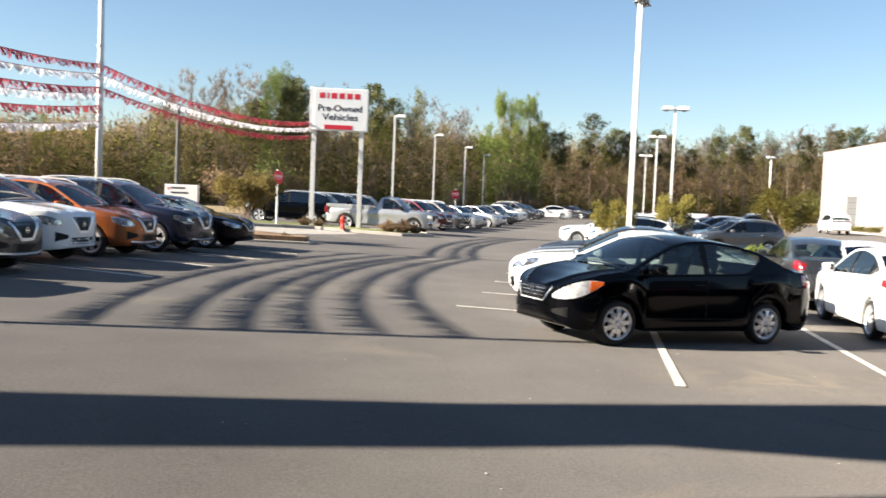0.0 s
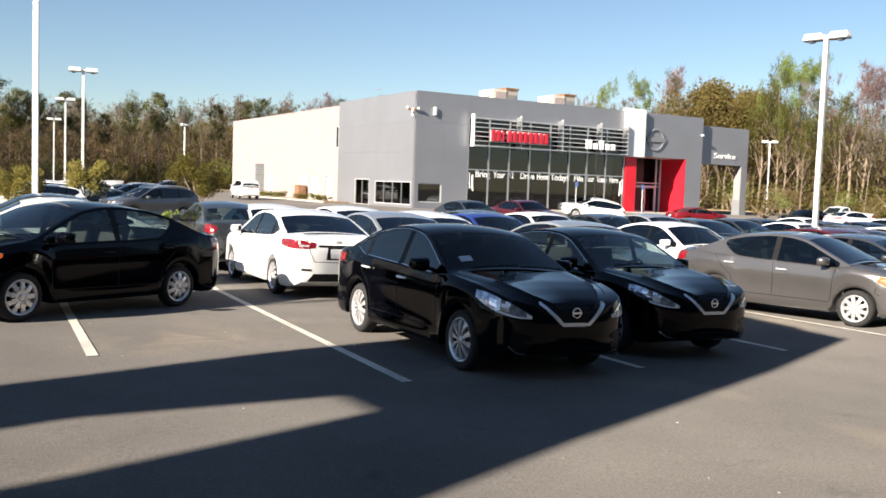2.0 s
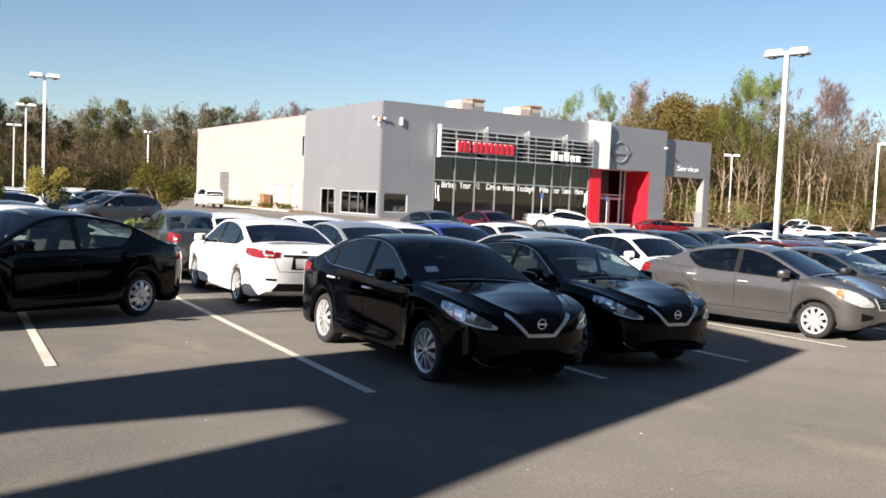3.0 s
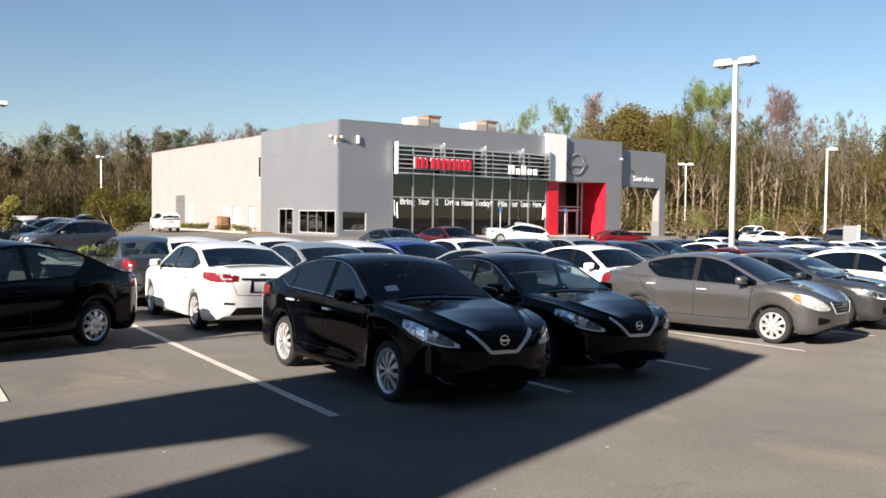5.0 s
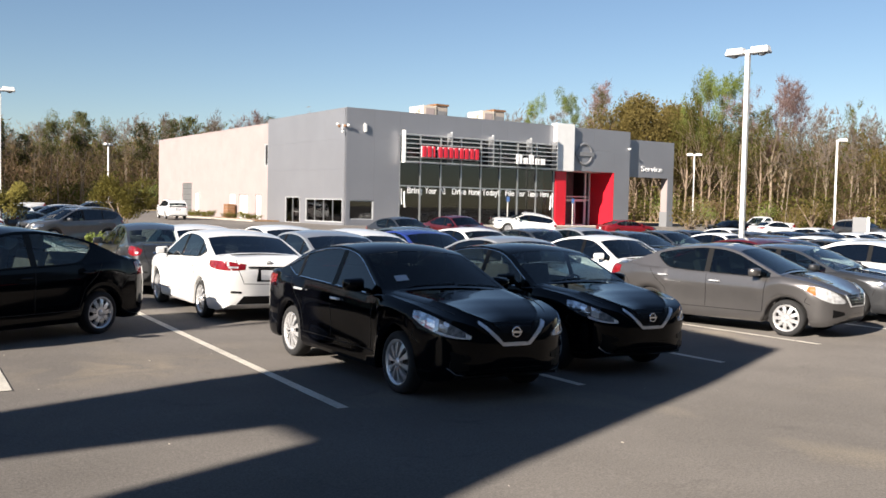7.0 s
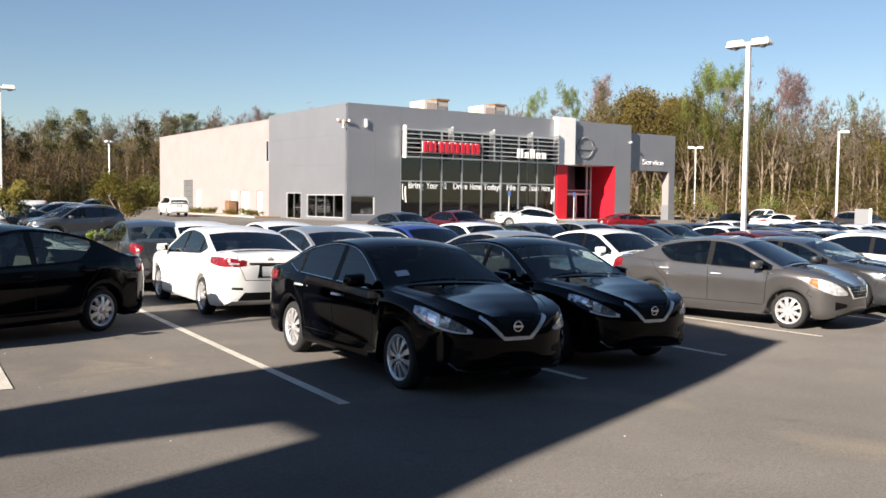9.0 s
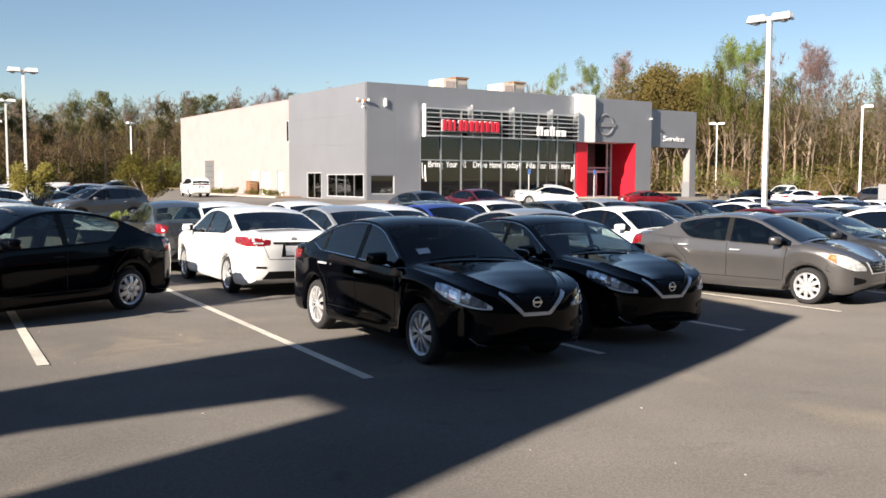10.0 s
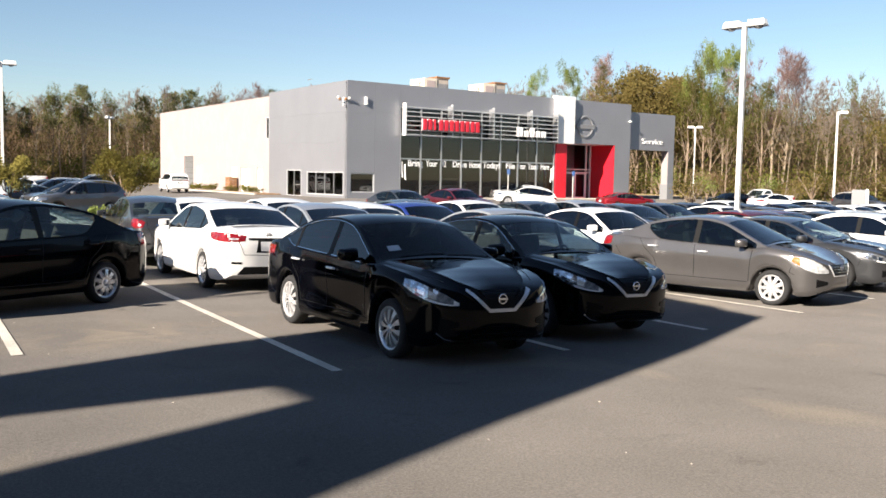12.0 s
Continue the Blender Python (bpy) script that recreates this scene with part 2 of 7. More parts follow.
M = {
    "asphalt": asphalt_material(),
    "grass": material("grass", (0.16, 0.17, 0.05), 0.9, var=0.4, scale=0.3, fine=0.4, fine_scale=8, bump=0.8, bump_scale=30),
    "dry_grass": material("dry_grass", (0.30, 0.22, 0.11), 0.95, var=0.35, scale=0.4, fine=0.4, fine_scale=9, bump=0.8, bump_scale=30),
    "mulch": material("mulch", (0.26, 0.16, 0.088), 0.95, var=0.3, scale=2, fine=0.5, fine_scale=25, bump=1.0, bump_scale=40),
    "concrete": material("concrete", (0.40, 0.365, 0.315), 0.85, var=0.15, scale=1.2, fine=0.1, fine_scale=40, bump=0.3),
    "line": material("line_paint", (0.62, 0.58, 0.50), 0.7, var=0.18, scale=2.5, fine=0.25, fine_scale=60, bump=0.3),
    "panel": material("grey_metal_panel", (0.278, 0.284, 0.308), 0.42, metal=0.42, var=0.04, scale=0.4, fine=0.03, fine_scale=30),
    "panel_dark": material("dark_grey_panel", (0.22, 0.225, 0.235), 0.5, metal=0.1, var=0.05, scale=0.5),
    "beige": material("beige_block", (0.335, 0.279, 0.272), 0.85, var=0.06, scale=0.5, fine=0.08, fine_scale=14, bump=0.4, bump_scale=20),
    "white": material("white_paint", (0.80, 0.80, 0.78), 0.5, var=0.05, scale=2, fine=0.03, fine_scale=50),
    "sign_white": material("sign_white", (0.82, 0.82, 0.80), 0.4, var=0.03, scale=1.5, fine=0.02),
    "red": material("red_panel", (0.62, 0.015, 0.03), 0.4, var=0.05, scale=1.0, fine=0.03),
    "sign_red": material("sign_red", (0.55, 0.02, 0.04), 0.5, var=0.05),
    "dark_text": material("dark_lettering", (0.05, 0.05, 0.055), 0.5),
    "white_text": material("white_lettering", (0.85, 0.85, 0.85), 0.5),
    "chrome": material("chrome", (0.75, 0.76, 0.78), 0.12, metal=1.0, var=0.04),
    "satin_chrome": material("satin_chrome", (0.86, 0.87, 0.88), 0.30, metal=0.55, var=0.03),
    "silver": material("silver_wheel", (0.68, 0.68, 0.69), 0.25, metal=0.6, var=0.06, scale=8),
    "frame_grey": material("grey_frame", (0.55, 0.56, 0.57), 0.4, metal=0.2, var=0.06),
    "aluminium": material("aluminium", (0.55, 0.56, 0.57), 0.35, metal=0.8, var=0.06),
    "rubber": material("rubber", (0.018, 0.018, 0.019), 0.85, var=0.15, scale=6, fine=0.2, fine_scale=60),
    "black": material("black_trim", (0.005, 0.005, 0.0055), 0.5, var=0.1, spec=0.2),
    "grille": material("black_grille", (0.005, 0.005, 0.0055), 0.4, var=0.1, spec=0.15, bump=0.4, bump_scale=120),
    "cabin": material("cabin_cloth", (0.09, 0.086, 0.08), 0.9, var=0.15, scale=12),
    "cabin_beige": material("cabin_cloth_beige", (0.10, 0.09, 0.075), 0.9, var=0.15, scale=12),
    "lamp_clear": material("headlamp_lens", (0.60, 0.61, 0.62), 0.10, metal=0.35, var=0.35, scale=16, coat=1.0),
    "lamp_dark": material("smoked_lens", (0.34, 0.36, 0.39), 0.05, metal=0.75, var=0.6, scale=22, fine=0.3, fine_scale=90, coat=1.0),
    "lamp_amber": material("amber_lens", (0.62, 0.11, 0.012), 0.12, var=0.2, scale=20, coat=1.0),
    "lamp_red": material("tail_lens", (0.20, 0.008, 0.011), 0.12, var=0.3, scale=18, coat=1.0),
    "plate": material("paper_tag", (0.55, 0.56, 0.58), 0.6, var=0.1, scale=12),
    "glass": glass_material("car_glass", (0.47, 0.55, 0.54)),
    "glass_mid": glass_material("green_car_glass", (0.20, 0.26, 0.26)),
    "glass_dark": glass_material("privacy_glass", (0.06, 0.066, 0.068), 0.12),
    "door_glass": glass_material("door_glass", (0.68, 0.69, 0.71), 0.008),
    "glass_screen": glass_material("tinted_screen", (0.07, 0.10, 0.105), 0.045, 5.5),
    "shop_glass": glass_material("shop_glass", (0.46, 0.46, 0.46), 0.075),
    "unlit_inside": material("unlit_interior", (0.05, 0.048, 0.045), 0.8, var=0.3, scale=0.8),
    "pole": material("pole_paint", (0.70, 0.69, 0.66), 0.45, var=0.08, scale=1.5, fine=0.05),
    "pole_dark": material("dark_pole", (0.09, 0.08, 0.07), 0.6, var=0.15),
    "lamp_head": material("lamp_head", (0.78, 0.77, 0.73), 0.4, var=0.05),
    "lamp_lens": material("lamp_lens", (0.30, 0.30, 0.30), 0.2),
    "flag_red": foliage_material("flag_red", (0.29, 0.045, 0.06), 0.5, 0.4),
    "flag_white": foliage_material("flag_white", (0.66, 0.65, 0.68), 0.35, 0.35),
    "cord": material("cord", (0.5, 0.2, 0.22), 0.7),
    "bark": material("bark", (0.24, 0.18, 0.13), 0.9, var=0.3, scale=1.5, fine=0.2, fine_scale=12, bump=0.8, bump_scale=15, per_object=0.25),
    "bark_pale": material("pale_bark", (0.235, 0.188, 0.138), 0.9, var=0.25, scale=1.5, fine=0.2, fine_scale=12, per_object=0.2),
    "leaf_spring": foliage_material("leaf_spring", (0.172, 0.168, 0.044), 0.2, 0.65),
    "leaf_bright": foliage_material("leaf_bright", (0.20, 0.245, 0.068), 0.3, 0.45),
    "leaf_olive": foliage_material("leaf_olive", (0.178, 0.140, 0.048), 0.25, 0.55),
    "leaf_depth": foliage_material("leaf_depth", (0.180, 0.132, 0.064), 0.15, 0.65, (0.150, 0.168, 0.050)),
    "leaf_low": foliage_material("leaf_low", (0.150, 0.116, 0.054), 0.15, 0.65, (0.110, 0.135, 0.036)),
    "leaf_pine": foliage_material("leaf_pine", (0.105, 0.112, 0.045), 0.3, 0.4),
    "leaf_bud": foliage_material("leaf_bud", (0.30, 0.205, 0.19), 0.3, 0.4),
    "leaf_small": foliage_material("leaf_small", (0.22, 0.19, 0.05), 0.4, 0.45),
    "twig": foliage_material("twig", (0.29, 0.198, 0.127), 0.12, 0.6, (0.225, 0.174, 0.098)),
    "twig_grey": foliage_material("twig_grey", (0.26, 0.215, 0.18), 0.2, 0.45),
    "hydrant": material("hydrant_red", (0.50, 0.04, 0.025), 0.5, var=0.15, scale=10),
    "blue_sign": material("blue_sign", (0.10, 0.20, 0.48), 0.5),
    "brown": material("brown_planter", (0.22, 0.11, 0.05), 0.8, var=0.3, scale=4, fine=0.2),
    # sheet metal in the tone of the roof units' sunlit side
    "cream": material("cream_sheet_metal", (0.62, 0.56, 0.47), 0.55, var=0.1, scale=1.0),
    "hvac": material("tan_sheet_metal", (0.40, 0.35, 0.30), 0.6, var=0.12, scale=1.2),
}

# ---- building blocks ----
def mesh_object(name, bm, mat, parent=None, smooth=False):
    me = bpy.data.meshes.new(name)
    bm.to_mesh(me)
    bm.free()
    for k in (mat if isinstance(mat, (list, tuple)) else [mat]):
        me.materials.append(k)
    if smooth:
        me.polygons.foreach_set("use_smooth", [True] * len(me.polygons))
    ob = new(name, me)
    if parent:
        ob.parent = parent
    return ob


def part(name, bm, mat, parent, label="", smooth=False):
    return tagged(mesh_object(name, bm, mat, parent, smooth), label)


def thing(name, m, label, category, group="", kind=""):
    """An Empty at the base of a thing."""
    ob = new(name)
    ob.matrix_basis = m
    return tagged(ob, label, category, group, kind)


def add_box(bm, x0, x1, y0, y1, z0, z1, bevel=0.0, m=None):
    vs = [bm.verts.new((x, y, z)) for z in (z0, z1) for x, y in ((x0, y0), (x1, y0), (x1, y1), (x0, y1))]
    fs = [bm.faces.new([vs[k] for k in q]) for q in ((3, 2, 1, 0), (4, 5, 6, 7), (0, 1, 5, 4), (1, 2, 6, 5), (2, 3, 7, 6), (3, 0, 4, 7))]
    if bevel:
        edges = list({e for f in fs for e in f.edges})
        made = bmesh.ops.bevel(bm, geom=edges, offset=bevel, segments=2, profile=0.6, affect="EDGES")
        vs = list({v for f in made["faces"] for v in f.verts} | {v for v in vs if v.is_valid})
    if m is not None:
        bmesh.ops.transform(bm, matrix=m, verts=[v for v in vs if v.is_valid])
    return vs


def box(x0, x1, y0, y1, z0, z1, bevel=0.0, m=None):
    bm = bmesh.new()
    add_box(bm, x0, x1, y0, y1, z0, z1, bevel, m)
    return bm


def add_lathe(bm, rings, n=24, m=None):
    """Rings of (radius, z), closed at radius 0."""
    rows = []
    for r, z in rings:
        if r < 1e-6:
            rows.append([bm.verts.new((0, 0, z))] * n)
        else:
            rows.append([bm.verts.new((r * math.cos(2 * math.pi * k / n), r * math.sin(2 * math.pi * k / n), z)) for k in range(n)])
    for a, b in zip(rows, rows[1:]):
        for k in range(n):
            q = []
            for v in (a[k], a[(k + 1) % n], b[(k + 1) % n], b[k]):
                if v not in q:
                    q.append(v)
            if len(q) > 2:
                bm.faces.new(q)
    if m is not None:
        bmesh.ops.transform(bm, matrix=m, verts=list({v for row in rows for v in row}))


def lathe(rings, n=24, m=None):
    bm = bmesh.new()
    add_lathe(bm, rings, n, m)
    return bm


def add_tube(bm, pts, radii, n=6):
    """A tapered tube along points, closed at both ends."""
    rows = []
    for k, p in enumerate(pts):
        a, b = Vector(pts[max(k - 1, 0)]), Vector(pts[min(k + 1, len(pts) - 1)])
        d = (b - a).normalized()
        u = d.orthogonal().normalized() if k == 0 else (u - d * u.dot(d)).normalized()
        w = d.cross(u)
        rows.append([bm.verts.new(Vector(p) + (u * math.cos(2 * math.pi * i / n) + w * math.sin(2 * math.pi * i / n)) * radii[k]) for i in range(n)])
    for a, b in zip(rows, rows[1:]):
        for i in range(n):
            bm.faces.new((a[i], a[(i + 1) % n], b[(i + 1) % n], b[i]))
    bm.faces.new(rows[0][::-1]), bm.faces.new(rows[-1])


def tube(pts, radii, n=6):
    bm = bmesh.new()
    add_tube(bm, pts, radii if isinstance(radii, (list, tuple)) else [radii] * len(pts), n)
    return bm


def text_part(name, body, size, mat, parent, m, label="", depth=0.02, width=None, bold=0.0):
    cu = bpy.data.curves.new(name, "FONT")
    cu.body, cu.size, cu.extrude, cu.align_x, cu.align_y = body, size, depth, "CENTER", "CENTER"
    cu.offset = bold
    tmp = new(name + "_curve", cu)
    dg = bpy.context.evaluated_depsgraph_get()
    me = bpy.data.meshes.new_from_object(tmp.evaluated_get(dg))
    bpy.data.objects.remove(tmp)
    if width:
        xs = [v.co.x for v in me.vertices]
        me.transform(Matrix.Diagonal((width / (max(xs) - min(xs)), 1, 1, 1)))
    me.materials.clear()
    me.materials.append(mat)
    ob = new(name, me)
    ob.parent = parent
    ob.matrix_basis = m
    return tagged(ob, label)


def ramp(v, lo, hi):
    """A smooth step from 0 at lo to 1 at hi."""
    t = min(max((v - lo) / (hi - lo), 0), 1)
    return t * t * (3 - 2 * t)


def ground_z(x, y):
    """The lot dips gently between the place where the camera stands and the showroom."""
    s = 0.0225 * x + 0.0093 * 16 * (1 - math.exp(-max(y, -8) / 16))
    z = -0.3 * math.tanh(s / 0.25) if s < 0 else -0.40 * math.sin(math.pi * min(s / 1.05, 1))
    # the eastern rows lie lower still
    if s > 0.525:
        flat = ramp(x - 0.9 * y, 0, 10) * (1 - ramp(y, 46, 55)) * (1 - ramp(x, 82, 98))
        z += (-0.40 - 0.24 * ramp(s, 0.525, 0.9) * (1 - 0.6 * ramp(x, 50, 64)) - z) * flat
    return z * (1 - ramp(y, 58, 85))


def slope_pose(x, y, yaw, dz=0.0, reach=1.3):
    """A pose on the ground at x, y, turned to yaw (degrees) and laid to the slope."""
    a = radians(yaw)
    f, s = Vector((math.cos(a), math.sin(a), 0)), Vector((-math.sin(a), math.cos(a), 0))
    def at(v):
        return Vector((x + v.x, y + v.y, ground_z(x + v.x, y + v.y)))
    fx = (at(f * reach) - at(-f * reach)).normalized()
    sy = (at(s * 0.8) - at(-s * 0.8)).normalized()
    up = fx.cross(sy).normalized()
    sy = up.cross(fx)
    z = (at(f * reach).z + at(-f * reach).z) / 2
    r = Matrix((fx, sy, up)).transposed().to_4x4()
    return Matrix.Translation((x, y, z + dz)) @ r


# ---- ground ----
def stepped(near, far, lo, hi):
    out, v = [0.0], 0.0
    while v < hi:
        v += near if v < 60 else far
        out.append(v)
    v = 0.0
    while v > lo:
        v -= near if v > -40 else far
        out.insert(0, v)
    return out


def build_ground():
    xs, ys = stepped(2.0, 40.0, -900, 900), stepped(2.0, 40.0, -600, 1500)
    bm = bmesh.new()
    rows = [[bm.verts.new((x, y, ground_z(x, y))) for x in xs] for y in ys]
    for a, b in zip(rows, rows[1:]):
        for k in range(len(xs) - 1):
            bm.faces.new((a[k], a[k + 1], b[k + 1], b[k]))
    tagged(mesh_object("ground", bm, M["asphalt"], smooth=True), "worn grey-brown asphalt of a sloping car lot", "ground", kind="structure")


build_ground()


def ground_patch(name, outline, mat, lift, label, category="ground", step=1.0):
    """A thin sheet laid over the ground inside an outline; its rim goes down into the ground."""
    bm = bmesh.new()
    pts = []
    for (x0, y0), (x1, y1) in zip(outline, outline[1:] + outline[:1]):
        k = max(1, int(math.hypot(x1 - x0, y1 - y0) / step))
        pts += [(x0 + (x1 - x0) * i / k, y0 + (y1 - y0) * i / k) for i in range(k)]
    top = [bm.verts.new((x, y, ground_z(x, y) + lift)) for x, y in pts]
    low = [bm.verts.new((x, y, ground_z(x, y) - 0.1)) for x, y in pts]
    f = bm.faces.new(top)
    for k in range(len(pts)):
        bm.faces.new((top[k], low[k], low[(k + 1) % len(pts)], top[(k + 1) % len(pts)]))
    bmesh.ops.triangulate(bm, faces=[f])
    bmesh.ops.recalc_face_normals(bm, faces=bm.faces[:])
    return tagged(mesh_object(name, bm, mat), label, category, kind="structure")


def kerb(outline, label="pale concrete kerb round a planted island", width=0.16, height=0.15):
    """A kerb along an open line."""
    bm = bmesh.new()
    pts = []
    for (x0, y0), (x1, y1) in zip(outline, outline[1:]):
        k = max(1, int(math.hypot(x1 - x0, y1 - y0) / 1.2))
        pts += [(x0 + (x1 - x0) * i / k, y0 + (y1 - y0) * i / k) for i in range(k)]
    pts.append(outline[-1])
    rows = []
    for k, (x, y) in enumerate(pts):
        a, b = Vector(pts[max(k - 1, 0)]), Vector(pts[min(k + 1, len(pts) - 1)])
        d = (b - a).normalized()
        nrm, z = Vector((-d.y, d.x)), ground_z(x, y)
        sec = ((-width / 2, -0.1), (-width / 2, height - 0.02), (-width / 2 + 0.03, height), (width / 2 - 0.03, height), (width / 2, height - 0.02), (width / 2, -0.1))
        rows.append([bm.verts.new((x + nrm.x * o, y + nrm.y * o, z + h)) for o, h in sec])
    for a, b in zip(rows, rows[1:]):
        for i in range(5):
            bm.faces.new((a[i], a[i + 1], b[i + 1], b[i]))
    bm.faces.new(rows[0]), bm.faces.new(rows[-1][::-1])
    bmesh.ops.recalc_face_normals(bm, faces=bm.faces[:])
    return tagged(mesh_object("kerb", bm, M["concrete"]), label, "kerb", kind="structure")


def painted_line(x0, y0, x1, y1, width=0.11):
    bm = bmesh.new()
    d = Vector((x1 - x0, y1 - y0)).normalized()
    n_, k = Vector((-d.y, d.x)) * width / 2, max(2, int(math.hypot(x1 - x0, y1 - y0)))
    rows = []
    for i in range(k + 1):
        x, y = x0 + (x1 - x0) * i / k, y0 + (y1 - y0) * i / k
        w = n_ * random.uniform(0.92, 1.06)
        rows.append([bm.verts.new((x + s * w.x, y + s * w.y, ground_z(x, y) + 0.008)) for s in (1, -1)])
    for a, b in zip(rows, rows[1:]):
        bm.faces.new((a[0], a[1], b[1], b[0]))
    return tagged(mesh_object("parking_line", bm, M["line"]), "worn cream-white parking line painted on asphalt", "parking line", "parking lines", "structure")

# ---- cars ----
from mathutils.bvhtree import BVHTree


def lerp_table(table, x):
    """Smooth value of a table of (x, v) with rising x."""
    if x <= table[0][0]:
        return table[0][1]
    for (a, p), (b, q) in zip(table, table[1:]):
        if x <= b:
            t = (x - a) / (b - a)
            return p + (q - p) * t
    return table[-1][1]


def rounded(table, x, r=0.07):
    return sum(lerp_table(table, x + r * k / 2) for k in (-2, -1, 0, 1, 2)) / 5


SHAPES = {
    # x ahead of the front axle. top: hood and deck; roof: centre line of the cabin from the deck to the cowl.
    "sedan_mid": dict(wb=2.70, fo=0.85, ro=1.0, w=0.88, r=0.318, belt=((-3.3, 1.03), (-1.8, 0.98), (-0.4, 0.93)), nose=0.72, tail=0.80,
                   top=((-3.70, 1.02), (-3.45, 1.085), (-3.0, 1.10), (-0.5, 1.03), (-0.2, 1.0), (0.26, 0.955), (0.56, 0.895), (0.77, 0.82)),
                   roof=((-3.22, 1.10), (-2.45, 1.40), (-2.1, 1.465), (-1.7, 1.492), (-1.35, 1.47), (-1.1, 1.415), (-0.32, 1.02)),
                   doors=(-0.52, -1.52, -2.50), win=(-0.55, -2.86), spokes=10, cover=False),
    "sedan_small": dict(wb=2.60, fo=0.84, ro=0.94, w=0.85, r=0.305, belt=((-3.2, 1.06), (-1.8, 0.98), (-0.4, 0.935)), nose=0.70, tail=0.80,
                  top=((-3.55, 1.0), (-3.35, 1.075), (-2.95, 1.10), (-0.5, 1.06), (-0.2, 1.04), (0.25, 0.98), (0.56, 0.90), (0.76, 0.79)),
                  roof=((-3.12, 1.10), (-2.45, 1.375), (-2.05, 1.46), (-1.6, 1.503), (-1.25, 1.49), (-0.95, 1.43), (-0.10, 1.04)),
                  doors=(-0.40, -1.45, -2.42), win=(-0.30, -2.44), spokes=9, cover=True),
    "sedan_large": dict(wb=2.77, fo=0.98, ro=1.1, w=0.93, r=0.34, belt=((-3.4, 1.0), (-1.8, 0.95), (-0.4, 0.90)), nose=0.68, tail=0.78,
                   top=((-3.86, 1.0), (-3.6, 1.06), (-3.1, 1.07), (-0.5, 1.0), (-0.2, 0.97), (0.3, 0.92), (0.66, 0.87), (0.9, 0.78)),
                   roof=((-3.35, 1.07), (-2.6, 1.34), (-2.2, 1.41), (-1.75, 1.435), (-1.35, 1.41), (-1.1, 1.36), (-0.25, 0.99)),
                   doors=(-0.5, -1.55, -2.6), win=(-0.5, -2.9), spokes=10, cover=False),
    "suv": dict(wb=2.75, fo=0.95, ro=1.0, w=0.93, r=0.36, belt=((-3.6, 1.16), (-1.8, 1.09), (-0.4, 1.04)), nose=0.80, tail=0.90,
                top=((-3.75, 1.10), (-3.6, 1.16), (-3.2, 1.15), (-0.5, 1.15), (-0.2, 1.13), (0.3, 1.07), (0.66, 1.02), (0.88, 0.95)),
                roof=((-3.70, 1.14), (-3.42, 1.50), (-3.2, 1.60), (-2.6, 1.675), (-1.9, 1.695), (-1.4, 1.665), (-1.1, 1.60), (-0.22, 1.14)),
                doors=(-0.48, -1.5, -2.5), win=(-0.45, -3.38), spokes=6, cover=False),
    "large_suv": dict(wb=2.90, fo=0.96, ro=1.15, w=0.98, r=0.38, belt=((-3.9, 1.2), (-1.8, 1.15), (-0.4, 1.10)), nose=0.84, tail=0.95,
                      top=((-4.05, 1.14), (-3.9, 1.2), (-3.4, 1.2), (-0.5, 1.21), (-0.2, 1.19), (0.3, 1.14), (0.70, 1.10), (0.9, 1.04)),
                      roof=((-4.0, 1.2), (-3.75, 1.55), (-3.55, 1.67), (-2.8, 1.76), (-1.9, 1.775), (-1.4, 1.75), (-1.15, 1.68), (-0.30, 1.2)),
                      doors=(-0.52, -1.6, -2.7), win=(-0.5, -3.75), spokes=5, cover=False),
    "hatch": dict(wb=2.60, fo=0.82, ro=0.7, w=0.88, r=0.32, belt=((-3.2, 1.08), (-1.8, 1.02), (-0.3, 0.98)), nose=0.72, tail=0.86,
                  top=((-3.25, 1.02), (-3.1, 1.1), (-2.7, 1.08), (-0.5, 1.1), (-0.1, 1.07), (0.3, 1.0), (0.6, 0.92), (0.78, 0.8)),
                  roof=((-3.2, 1.08), (-2.9, 1.42), (-2.7, 1.51), (-2.1, 1.575), (-1.5, 1.58), (-1.15, 1.55), (-0.9, 1.49), (-0.05, 1.07)),
                  doors=(-0.35, -1.4, -2.35), win=(-0.25, -2.9), spokes=8, cover=False),
}


